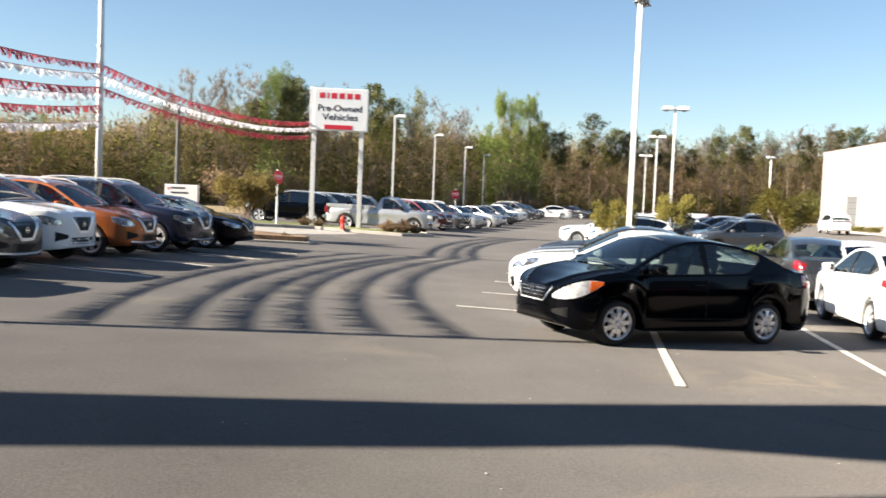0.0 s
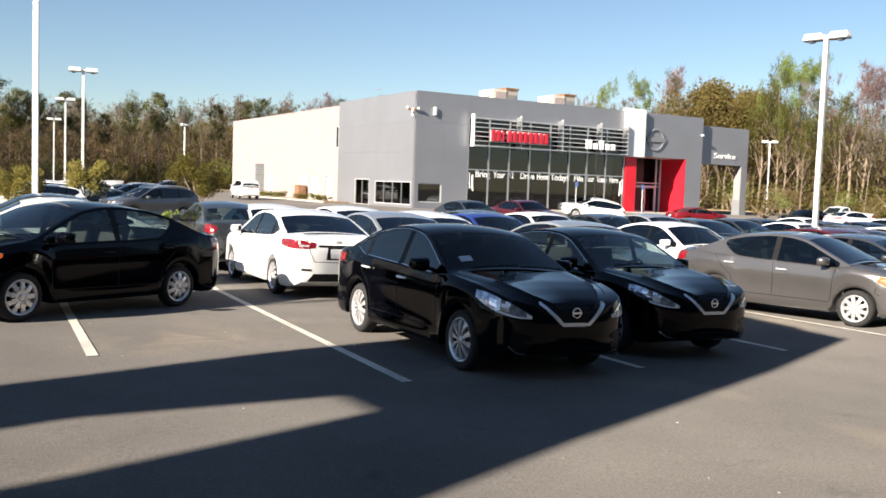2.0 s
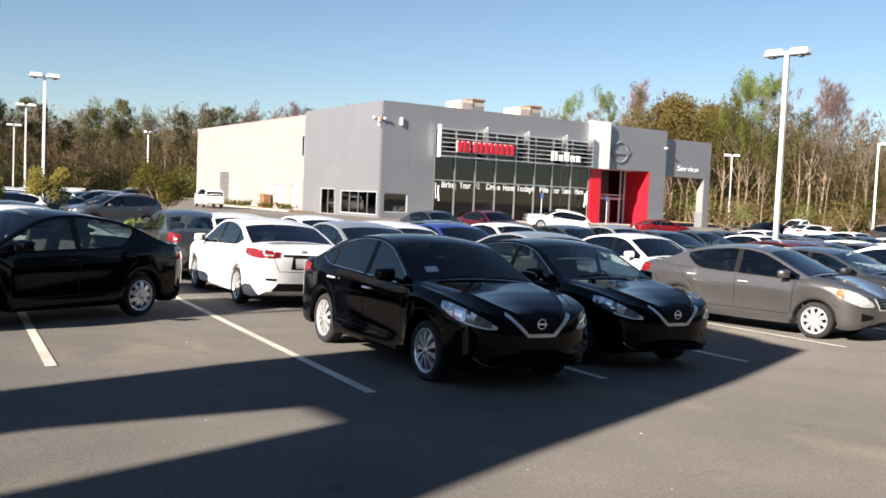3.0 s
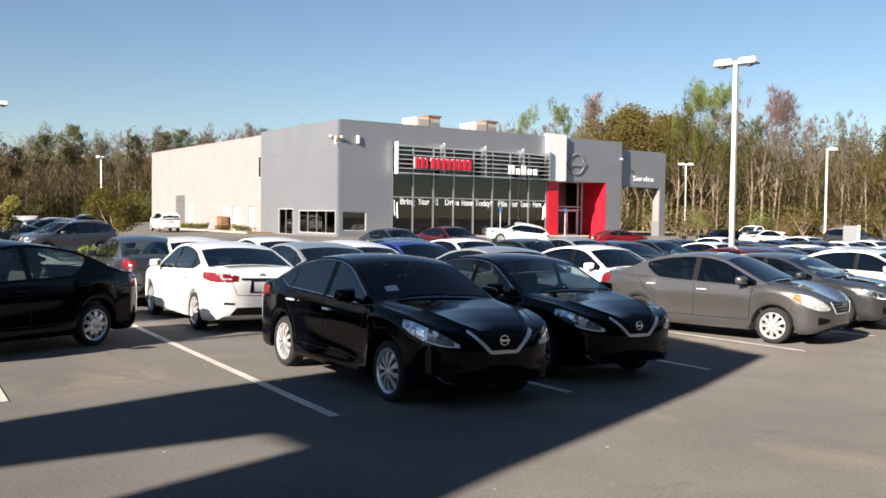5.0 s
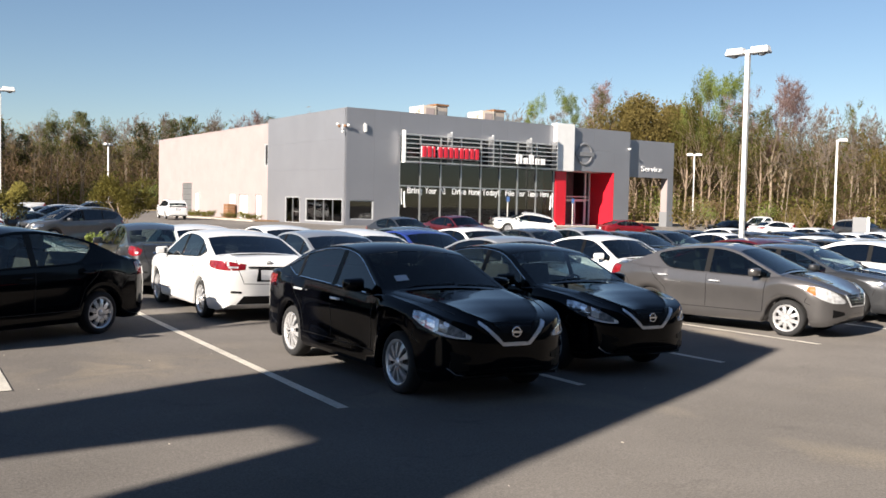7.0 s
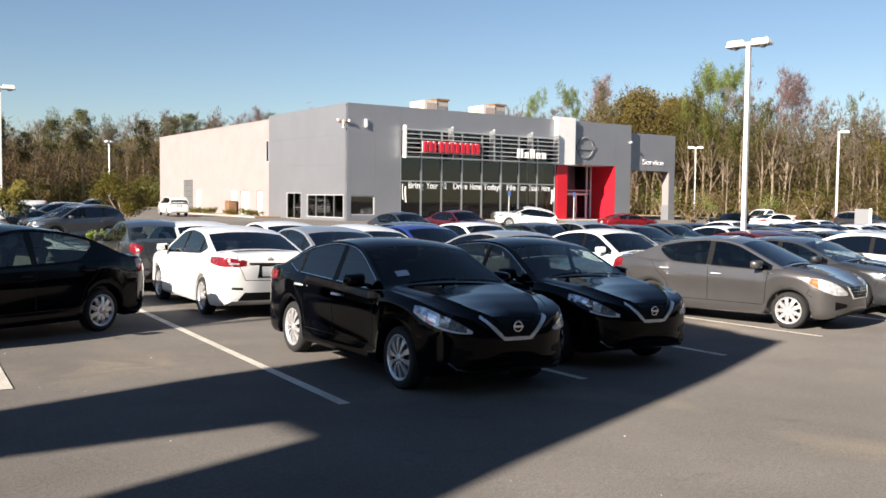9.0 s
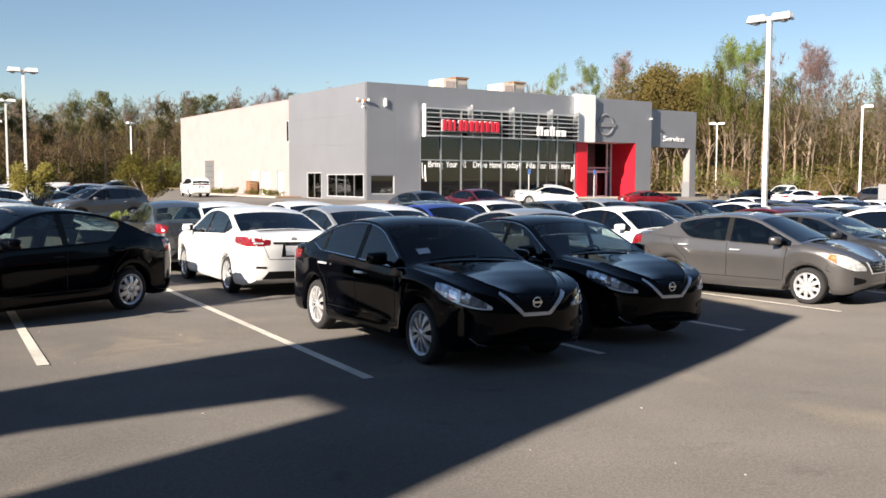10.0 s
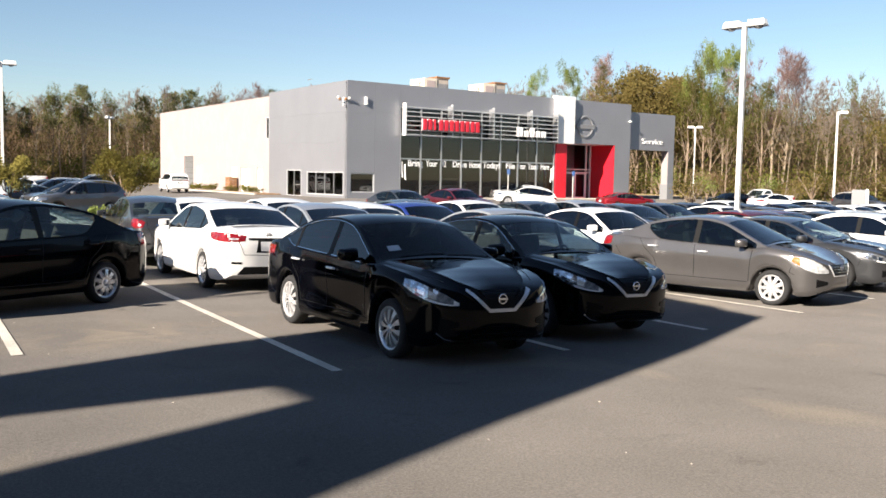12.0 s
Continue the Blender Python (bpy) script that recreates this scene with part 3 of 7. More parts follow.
class Shape:
    def __init__(self, kind):
        q = SHAPES[kind]
        self.wb, self.fo, self.ro, self.w, self.r, self.belt, self.nose, self.tail = (q[k] for k in ("wb", "fo", "ro", "w", "r", "belt", "nose", "tail"))
        self.top, self.roof, self.doors, self.win, self.spokes, self.cover = (q[k] for k in ("top", "roof", "doors", "win", "spokes", "cover"))
        self.kind, self.x1, self.x0 = kind, self.fo, -(self.wb + self.ro)

    def half(self, x):
        """Half the width of the body: full in the middle, rounded at both ends."""
        w = self.w
        if x > -0.1:
            e = (x + 0.1) / (self.x1 + 0.1)
            w *= 1 - 0.02 * e - 0.22 * e ** 3 - 0.32 * e ** 11
        if x < -self.wb - 0.1:
            e = (-self.wb - 0.1 - x) / (self.ro - 0.1)
            w *= 1 - 0.05 * e - 0.16 * e ** 6
        return w

    def top_z(self, x):
        z = rounded(self.top, x)
        if x > self.x1 - 0.14:
            e = (x - self.x1 + 0.14) / 0.14
            z = z + (self.nose - z) * (1 - math.sqrt(max(0, 1 - e * e)))
        if x < self.x0 + 0.16:
            e = (self.x0 + 0.16 - x) / 0.16
            z = z + (self.tail - z) * (1 - math.sqrt(max(0, 1 - e * e)))
        return z

    def low_z(self, x):
        z = 0.20 + (1.3 if self.r > 0.35 else 0.17) * (self.r - 0.3)
        if x > self.x1 - 0.36:
            z += (0.16 if self.kind == "sedan_small" else 0.05 if self.r > 0.35 else 0.15) * ((x - self.x1 + 0.36) / 0.36) ** 2.6
        if x < self.x0 + 0.3:
            z += 0.10 * ((self.x0 + 0.3 - x) / 0.3) ** 2
        return z

    def arch(self, x):
        z, ra = 0.0, self.r + 0.055
        for c in (0.0, -self.wb):
            if abs(x - c) < ra:
                z = max(z, self.r - 0.01 + math.sqrt(ra * ra - (x - c) ** 2))
        return z

    def belt_z(self, x):
        return lerp_table(self.belt, x)

    def cabin(self, x):
        return self.roof[0][0] < x < self.roof[-1][0]

    def shoulder(self, x):
        t = self.top_z(x) - 0.05
        if self.cabin(x):
            a = min((x - self.roof[0][0]) / 0.3, (self.roof[-1][0] - x) / 0.3, 1)
            t = t + (self.belt_z(x) - t) * a
        return t

    def section(self, x):
        w, lo, arch, sh, top = self.half(x), self.low_z(x), self.arch(x), self.shoulder(x), self.top_z(x)
        base = max(lo, arch)
        span = max(sh - base, 0.03)
        inner = w - 0.24
        pts = [(0, lo), (inner, lo), (inner, base), (w - 0.045, base), (w - 0.016, base + 0.06 * span)]
        waist = (0.5 if self.kind == "sedan_small" else 1.0) * math.exp(-((x + self.wb / 2) / (self.wb * 0.36)) ** 6)
        flare = 0.012 * sum(math.exp(-((x - c) / 0.46) ** 4) for c in (0.0, -self.wb))
        for f, flat, hollow in ((0.16, 0.005, 0.020), (0.27, 0.003, 0.032), (0.45, 0.001, 0.034), (0.62, 0.0, 0.017), (0.73, -0.002, 0.001), (0.78, 0.003, 0.003), (0.90, 0.016, 0.018), (1.0, 0.038, 0.038)):
            pts.append((w - flat - (hollow - flat) * waist + flare * (1 - f), base + f * span))
        if self.cabin(x):
            a = min((x - self.roof[0][0]) / 0.10, (self.roof[-1][0] - x) / 0.10, 1)
            deep = sh + (0.52 - sh) * a
            pts += [(w * 0.93, sh + 0.012), (w * 0.905, sh + 0.004), (w * 0.87, deep), (w * 0.4, deep), (0, deep)]
        else:
            r = 0.70
            if x > self.roof[-1][0]:
                r = 0.78 - 0.26 * (x - self.roof[-1][0]) / (self.x1 - self.roof[-1][0])
            pts += [(w * 0.925, sh + 0.024), (w * (r + 0.09), top - 0.016), (w * r, top + 0.010), (w * (r - 0.06), top - 0.002), (0, top + 0.006)]
        return pts

    # cabin surfaces
    def roof_z(self, x):
        return rounded(self.roof, x, 0.10)

    def side_y(self, x, z):
        b = self.belt_z(x)
        return self.half(x) * 0.945 - (z - b) * (0.40 if self.kind != "large_suv" else 0.30)

    def rail(self, x):
        z = max(self.roof_z(x) - 0.055, self.belt_z(x) + 0.004)
        return self.side_y(x, z), z


def grid_mesh(bm, rows, close=False):
    vs = [[bm.verts.new(p) for p in row] for row in rows]
    for a, b in zip(vs, vs[1:]):
        for k in range(len(a) - 1):
            try:
                bm.faces.new((a[k], a[k + 1], b[k + 1], b[k]))
            except ValueError:
                pass
    return vs


def crease(bm, degrees=32):
    """Mark the edges that turn by more than this as sharp, so that panels meet in a crisp line."""
    bm.normal_update()
    for e in bm.edges:
        if len(e.link_faces) == 2 and e.calc_face_angle() > radians(degrees):
            e.smooth = False
    return bm


def car_body(s, n=62):
    base = [s.x0 + (s.x1 - s.x0) * i / n for i in range(n + 1)]
    ends = [s.x0 + d for d in (0.004, 0.012, 0.025, 0.045, 0.075, 0.11, 0.15)] + [s.x1 - d for d in (0.004, 0.012, 0.025, 0.045, 0.07, 0.1, 0.14)]
    arcs = [c + (s.r + 0.054) * math.cos(math.pi * k / 14) for c in (0, -s.wb) for k in range(0, 15, 1 if n > 40 else 2)]
    near = lambda v, l: any(abs(v - q) < 0.022 for q in l)
    xs = sorted(arcs + [e for e in ends if not near(e, arcs)] + [b for b in base if not near(b, arcs + ends)] + [s.roof[0][0] + 0.002, s.roof[-1][0] - 0.002])
    bm = bmesh.new()
    rows = []
    for x in xs:
        half = s.section(x)
        rows.append([(x, -y, z) for y, z in half[::-1]] + [(x, y, z) for y, z in half[1:]])
    vs = grid_mesh(bm, rows)
    # both ends swell a little, so that no flat face is left
    for row, way_ in ((vs[0], -1), (vs[-1], 1)):
        zc = sum(v.co.z for v in row) / len(row)
        last = row
        for f, dx in ((0.90, 0.010), (0.72, 0.021), (0.45, 0.030), (0.18, 0.034)):
            ring = [bm.verts.new((v.co.x + way_ * dx, v.co.y * f, zc + (v.co.z - zc) * f)) for v in row]
            for k in range(len(row) - 1):
                bm.faces.new((last[k], last[k + 1], ring[k + 1], ring[k]))
            last = ring
        bm.faces.new(last[:-1])
    bmesh.ops.remove_doubles(bm, verts=bm.verts[:], dist=1e-4)
    bmesh.ops.recalc_face_normals(bm, faces=bm.faces[:])
    return bm


def patch(us, vs, fn):
    bm = bmesh.new()
    grid_mesh(bm, [[fn(u, v) for v in vs] for u in us])
    bmesh.ops.remove_doubles(bm, verts=bm.verts[:], dist=1e-4)
    bmesh.ops.recalc_face_normals(bm, faces=bm.faces[:])
    return bm


def spread(a, b, n):
    return [a + (b - a) * k / n for k in range(n + 1)]


def fix_up(bm):
    """Turn a sheet's normals upwards or outwards (away from the car's middle line)."""
    for f in bm.faces:
        c = f.calc_center_median()
        if f.normal.dot(Vector((c.x + 1.5, c.y * 2, c.z - 0.7))) < 0:
            f.normal_flip()
    return bm


def decal(tree, us, vs, place, way, lift=0.006, depth=0.02):
    """A solid sheet that hugs the body: place(u, v) gives a point outside, way the direction towards the body."""
    bm = bmesh.new()
    way = Vector(way).normalized()
    rows = []
    for u in us:
        row = []
        for v in vs:
            p = Vector(place(u, v))
            hit, nrm, _, _ = tree.ray_cast(p - way * 0.5, way)
            if hit is None:
                hit = tree.find_nearest(p)[0]
            row.append(hit - way * lift)
        rows.append(row)
    front = [[bm.verts.new(p) for p in row] for row in rows]
    back = [[bm.verts.new(p + way * depth) for p in row] for row in rows]
    nu, nv = len(us) - 1, len(vs) - 1
    def quad(*q):
        try:
            bm.faces.new(q)
        except ValueError:
            pass
    for i in range(nu):
        for k in range(nv):
            quad(front[i][k], front[i][k + 1], front[i + 1][k + 1], front[i + 1][k])
    for i in range(nu):
        quad(front[i][0], front[i + 1][0], back[i + 1][0], back[i][0])
        quad(front[i][nv], back[i][nv], back[i + 1][nv], front[i + 1][nv])
    for k in range(nv):
        quad(front[0][k], back[0][k], back[0][k + 1], front[0][k + 1])
        quad(front[nu][k], front[nu][k + 1], back[nu][k + 1], back[nu][k])
    bmesh.ops.remove_doubles(bm, verts=bm.verts[:], dist=1e-4)
    bmesh.ops.recalc_face_normals(bm, faces=bm.faces[:])
    return bm


def strip_on(tree, pts, width, way, lift=0.004, depth=0.01):
    """A narrow band that follows points over the body."""
    way = Vector(way).normalized()
    def place(u, v):
        k = min(int(u), len(pts) - 2)
        a, b = Vector(pts[k]), Vector(pts[k + 1])
        d = (b - a).normalized()
        return a + (b - a) * (u - k) + way.cross(d).normalized() * width * v
    n = (len(pts) - 1) * 5
    return decal(tree, [k * (len(pts) - 1) / n for k in range(n + 1)], (-0.5, 0.5), place, way, lift, depth)


def make_wheel(s, parent, x, side):
    """Wheel with tyre, rim and spokes; side is 1 for the left of the car, -1 for the right."""
    r, w = s.r, 0.20
    hub = new("wheel")
    hub.parent = parent
    hub.matrix_basis = Matrix.Translation((x, side * (s.half(x) - 0.035 - w / 2), r)) @ pose(0, 0, 0, -90 * side)
    key = (s.kind, "wheel")
    if key not in MESHES:
        rim = r * 0.73
        tyre = lathe([(rim, -w / 2 + 0.02), (r * 0.80, -w / 2), (r * 0.93, -w / 2 + 0.008), (r * 0.985, -w / 2 + 0.03), (r, -w / 2 + 0.06), (r, w / 2 - 0.06),
                      (r * 0.985, w / 2 - 0.03), (r * 0.93, w / 2 - 0.008), (r * 0.80, w / 2), (rim, w / 2 - 0.02), (rim - 0.01, w / 2 - 0.06)], 24)
        back = lathe([(rim, w / 2 - 0.10), (0, w / 2 - 0.10)], 28)
        add_lathe(back, [(rim, -w / 2 + 0.03), (0, -w / 2 + 0.03)], 20)
        ring = lathe([(rim - 0.03, w / 2 - 0.06), (rim - 0.028, w / 2 - 0.03), (rim - 0.006, w / 2 - 0.014), (rim + 0.003, w / 2 - 0.012), (rim + 0.002, w / 2 - 0.05)], 28)
        # one moulded disc with openings between its spokes
        spoke, seg = bmesh.new(), 6 if s.cover else 4
        steps = ((0.10, 0.030), (0.22, 0.018), (0.38, 0.014), (0.62, 0.018), (0.88, 0.031), (0.97, 0.034))
        nn = s.spokes * seg
        rows = [[spoke.verts.new((q * rim * math.cos(2 * math.pi * k / nn), q * rim * math.sin(2 * math.pi * k / nn), w / 2 - dz)) for k in range(nn)] for q, dz in steps]
        for i in range(len(steps) - 1):
            for k in range(nn):
                slot = (k % seg in (0,) if s.cover else k % seg in (0, 1)) and (2 if s.cover else 1) <= i <= 3
                if s.cover and i == 3 and k % seg in (1, 5):
                    slot = True
                if not slot:
                    spoke.faces.new((rows[i][k], rows[i][(k + 1) % nn], rows[i + 1][(k + 1) % nn], rows[i + 1][k]))
        bmesh.ops.recalc_face_normals(spoke, faces=spoke.faces[:])
        if sum(f.normal.z for f in spoke.faces) < 0:
            bmesh.ops.reverse_faces(spoke, faces=spoke.faces[:])
        bmesh.ops.solidify(spoke, geom=spoke.faces[:], thickness=0.03)
        cap = lathe([(0, w / 2 - 0.008), (0.03, w / 2 - 0.010), (0.05, w / 2 - 0.02), (0.055, w / 2 - 0.05)], 20)
        made = []
        for nm, bm, mt, sm in (("tyre", tyre, M["rubber"], True), ("rim", ring, M["silver"], True), ("backplate", back, M["black"], False), ("wheel_disc", spoke, M["silver"], False), ("hub_cap", cap, M["silver"], True)):
            bmesh.ops.recalc_face_normals(bm, faces=bm.faces[:])
            me = bpy.data.meshes.new(nm)
            bm.to_mesh(me)
            bm.free()
            me.materials.append(mt)
            if sm:
                me.polygons.foreach_set("use_smooth", [True] * len(me.polygons))
            made.append((nm, me))
        MESHES[key] = made
    for nm, me in MESHES[key]:
        ob = new(nm, me)
        ob.parent = hub
    return hub


MESHES = {}


def car(kind, paint, m, label, category="car", group="", tinted=False, beige=False, sticker=False, chrome_line=False, rails=False, dusky=False):
    s = Shape(kind)
    root = thing("sedan" if kind in ("sedan_mid", "sedan_small", "sedan_large") else "hatchback" if kind == "hatch" else "suv", m, label, category, group)
    sedan = kind in ("sedan_mid", "sedan_small", "sedan_large")
    body_bm = car_body(s)
    tree = BVHTree.FromBMesh(body_bm)
    part("body", crease(body_bm), paint, root, smooth=True)
    xr, xc = s.roof[0][0], s.roof[-1][0]
    # cabin frame: pillars and roof
    win0, win1 = s.win
    edge_b = 0.022

    def window_top(x):
        z = s.rail(x)[1]
        g = abs(s.roof_z(x + 0.05) - s.roof_z(x - 0.05)) / 0.1
        return z - 0.028 * math.sqrt(1 + g * g) - 0.01

    def window_low(x):
        """The sill of the side windows, which sweeps up towards the rear pillar."""
        z0, z1 = s.belt_z(x) + edge_b, min(window_top(x), s.rail(x)[1])
        e = min(max((win1 + 0.34 - x) / 0.34, 0), 1)
        return min(z0 + max(z1 - z0, 0) * 0.72 * e ** 2.2, s.rail(x)[1])

    def side(x, z, out=0.0):
        return s.side_y(x, z) + out

    glass_spans = []
    edges = [win0, s.doors[1] + 0.05, s.doors[1] - 0.05, s.doors[2] + 0.02, s.doors[2] - 0.04, win1]
    for a, b in ((edges[0], edges[1]), (edges[2], edges[3]), (edges[4], edges[5])):
        if a - b > 0.12:
            glass_spans.append((a, b))
    if kind == "sedan_small":
        glass_spans[1:] = [(edges[2], edges[5])]

    def in_window(x):
        return any(b <= x <= a for a, b in glass_spans)

    sx = sorted(set([xr + 0.004, xc - 0.004] + [v for a, b in glass_spans for v in spread(b, a, 12)] + spread(xr + 0.004, xc - 0.004, 30)))
    frame_bm, posts = bmesh.new(), {}
    for sg in (1, -1):
        for a, b in zip(sx, sx[1:]):
            if b - a < 1e-4:
                continue
            mid = (a + b) / 2
            def col(x):
                bz, rz = s.belt_z(x), s.rail(x)[1]
                w0 = window_low(x)
                w1 = max(min(window_top(x), rz), w0)
                return [bz - 0.02, w0, w1, rz]
            ca, cb = col(a), col(b)
            segs = ((0, 1), (2, 3)) if in_window(mid) else ((0, 1), (1, 2), (2, 3))
            for i, k in segs:
                q = [(a, ca[i]), (b, cb[i]), (b, cb[k]), (a, ca[k])]
                dst = frame_bm
                if (i, k) == (1, 2) and win1 < mid < win0:
                    key = (sg, sum(g[1] > mid for g in glass_spans))
                    if key not in posts:
                        posts[key] = bmesh.new()
                    dst = posts[key]
                v = [dst.verts.new((x, sg * side(x, z), z)) for x, z in q]
                dst.faces.new(v if sg > 0 else v[::-1])
    # roof panel and the frames of the two screens
    head_r, head_f = s.roof[1][0], s.roof[-2][0]

    def top_point(x, t):
        y, z = s.rail(x)
        c = s.roof_z(x)
        return (x, y * t, c - (c - z) * abs(t) ** 2.2)

    ts = [-1, -0.975, -0.93, -0.86] + spread(-0.7, 0.7, 6) + [0.86, 0.93, 0.975, 1]
    tx = sorted(set([xr + 0.004, xr + 0.05, head_r - 0.02, head_r + 0.03, head_f - 0.03, head_f + 0.02, xc - 0.05, xc - 0.004] + spread(xr + 0.004, xc - 0.004, 34)))
    for a, b in zip(tx, tx[1:]):
        if b - a < 1e-4:
            continue
        mid = (a + b) / 2
        screen = (xr + 0.05 < mid < head_r - 0.02) or (head_f + 0.02 < mid < xc - 0.05)
        for t0, t1 in zip(ts, ts[1:]):
            if screen and abs((t0 + t1) / 2) < 0.93:
                continue
            v = [frame_bm.verts.new(top_point(x, t)) for x, t in ((a, t0), (b, t0), (b, t1), (a, t1))]
            frame_bm.faces.new(v)
    bmesh.ops.remove_doubles(frame_bm, verts=frame_bm.verts[:], dist=6e-4)
    fix_up(frame_bm)
    part("roof", frame_bm, paint, root, smooth=True)
    for post in posts.values():
        part("window_post", fix_up(post), M["black"], root)
    gl = M["glass_dark"] if tinted else M["glass_mid"] if dusky else M["glass"]
    for nm, a, b in (("windshield", head_f + 0.02, xc - 0.05), ("rear_window", xr + 0.05, head_r - 0.02)):
        def scr(x, t):
            p = top_point(x, t)
            return (p[0], p[1], p[2] - 0.004)
        bm = fix_up(patch(spread(a, b, 12), spread(-0.93, 0.93, 12), scr))
        screen_glass = M["glass_screen"] if sticker else M["glass_mid"] if tinted else M["glass" if sedan and not dusky else "glass_mid"]
        part(nm, bm, screen_glass if nm == "windshield" else gl, root, smooth=True)
    for sg in (1, -1):
        for k, (a, b) in enumerate(glass_spans):
            def sg_pt(u, v):
                x = u
                z0 = window_low(x)
                z1 = max(min(window_top(x), s.rail(x)[1]), z0)
                z = z0 + (z1 - z0) * v
                return (x, sg * (side(x, z) - 0.005), z)
            bm = fix_up(patch(spread(b, a, 12), spread(0, 1, 3), sg_pt))
            part("side_window", bm, M["glass_dark"] if tinted or (k > 0 and not sedan) else M["glass_mid"] if dusky else M["glass"], root, smooth=True)
            # black seal round the glass
            def seal(v0, v1):
                pts = [sg_pt(x, 0) for x in spread(b, a, 10)]
                return tube([(p[0], p[1] + sg * 0.006, p[2]) for p in pts], 0.008, 5)
            part("window_seal", seal(0, 0), M["chrome"] if chrome_line else M["black"], root)
        if chrome_line:
            def over(x):
                z = min(window_top(x), s.rail(x)[1]) + 0.006
                return (x, sg * (side(x, z) + 0.003), z)
            part("window_trim", tube([over(x) for x in spread(win1, win0 - 0.02, 22)], 0.006, 5), M["chrome"], root)
    # cabin inside: seats, dashboard, wheel
    cloth = M["cabin_beige"] if beige else M["cabin"]
    fx = s.doors[1] + 0.30
    for y in (0.36, -0.36):
        bm = box(fx - 0.45, fx + 0.05, y - 0.24, y + 0.24, 0.50, 0.64, 0.04)
        add_box(bm, -0.07, 0.07, y - 0.23, y + 0.23, 0.0, 0.62, 0.04, Matrix.Translation((fx - 0.47, 0, 0.58)) @ pose(0, 0, 0, 0, -16))
        add_box(bm, -0.05, 0.05, y - 0.13, y + 0.13, 0.0, 0.19, 0.04, Matrix.Translation((fx - 0.65, 0, 1.21 if sedan else 1.28)) @ pose(0, 0, 0, 0, -12))
        part("seat", bm, cloth, root)
    bx = s.doors[2] + 0.05
    bm = box(bx - 0.40, bx + 0.10, -0.62, 0.62, 0.48, 0.62, 0.04)
    add_box(bm, -0.07, 0.07, -0.60, 0.60, 0.0, 0.58, 0.04, Matrix.Translation((bx - 0.40, 0, 0.56)) @ pose(0, 0, 0, 0, -20))
    part("rear_bench", bm, cloth, root)
    bm = box(xc - 0.62, xc - 0.12, -s.half(xc) * 0.80, s.half(xc) * 0.80, 0.55, s.belt_z(xc) - 0.0, 0.05)
    part("dashboard", bm, M["black"], root)
    bm = lathe([(0.165 + 0.014 * math.cos(a), 0.014 * math.sin(a)) for a in spread(0, 2 * math.pi, 8)], 20)
    bmesh.ops.transform(bm, matrix=Matrix.Translation((xc - 0.72, 0.36, s.belt_z(xc) + 0.0)) @ pose(0, 0, 0, 0, -65), verts=bm.verts[:])
    part("steering_wheel", bm, M["black"], root, smooth=True)
    if sedan:
        part("parcel_shelf", box(xr + 0.06, s.doors[2] - 0.35, -0.58, 0.58, s.belt_z(xr) - 0.10, s.belt_z(xr) - 0.06, 0.01), cloth, root)
    # wheels
    for x in (0, -s.wb):
        for sg in (1, -1):
            make_wheel(s, root, x, sg)
    # lamps
    nz = s.nose
    for sg in (1, -1):
        c = Vector((s.x1 - 0.26, sg * s.half(s.x1 - 0.3) * 0.86, nz + 0.0))
        way = Vector((-0.62, -sg * 0.78, 0))
        across = Vector((0.78, -sg * 0.62, 0))
        long_, rise = (0.31, 0.095) if kind == "sedan_mid" else (0.33, 0.105) if kind == "sedan_small" else (0.26, 0.06)
        hgt = 0.068 if kind in ("sedan_mid", "sedan_large") else 0.10 if kind == "sedan_small" else 0.085
        def lamp(u, v):
            h = hgt * (1 - 0.78 * max(u, 0) ** 2) * (1 - (0.82 if kind == "sedan_small" else 0.5) * max(-u, 0) ** (2 if kind == "sedan_small" else 3))
            return c + across * (u * long_) + Vector((0, 0, 0.03 - rise * u + v * h))
        hl = part("headlight", decal(tree, spread(-1, 1, 12), spread(-1, 1, 4), lamp, way, 0.008, 0.03), M["lamp_clear"] if kind == "sedan_small" else M["lamp_dark"], root, "clear headlight lens", smooth=False)
        if kind == "sedan_small":
            def amber(u, v):
                return lamp(-1 + u * 0.5, -0.9 + v * 1.8)
            part("turn_signal", decal(tree, spread(0, 1, 6), spread(0, 1, 4), amber, way, 0.018, 0.02), M["lamp_amber"], hl, "amber turn signal")
        else:
            for u0, u1 in ((-0.42, -0.12), (0.02, 0.30)):
                def bulb(u, v):
                    return lamp(u0 + (u1 - u0) * u, v * 0.5)
                part("reflector", decal(tree, spread(0, 1, 4), spread(-1, 1, 2), bulb, way, 0.011, 0.02), M["chrome"], hl)
            def running(u, v):
                return lamp(-0.1 + 1.08 * u, -1.0 + 0.30 * v)
            part("running_light", decal(tree, spread(0, 1, 6), (0, 1), running, way, 0.013, 0.02), M["white_text"], hl, "white running light strip")
            def running_end(u, v):
                return lamp(0.84 + 0.15 * u, -0.9 + 1.6 * v)
            part("running_light", decal(tree, (0, 1), spread(0, 1, 4), running_end, way, 0.013, 0.02), M["white_text"], hl)
        # tail lamps
        ct = Vector((s.x0 + 0.16, sg * s.half(s.x0 + 0.2) * 0.90, s.tail + 0.13 if sedan else s.tail + 0.22))
        wt, at_ = Vector((0.70, -sg * 0.71, 0)), Vector((-0.71, -sg * 0.70, 0))
        tl, th = (0.33, 0.075) if kind in ("sedan_mid", "sedan_large") else (0.17, 0.095) if kind == "sedan_small" else (0.15, 0.16)
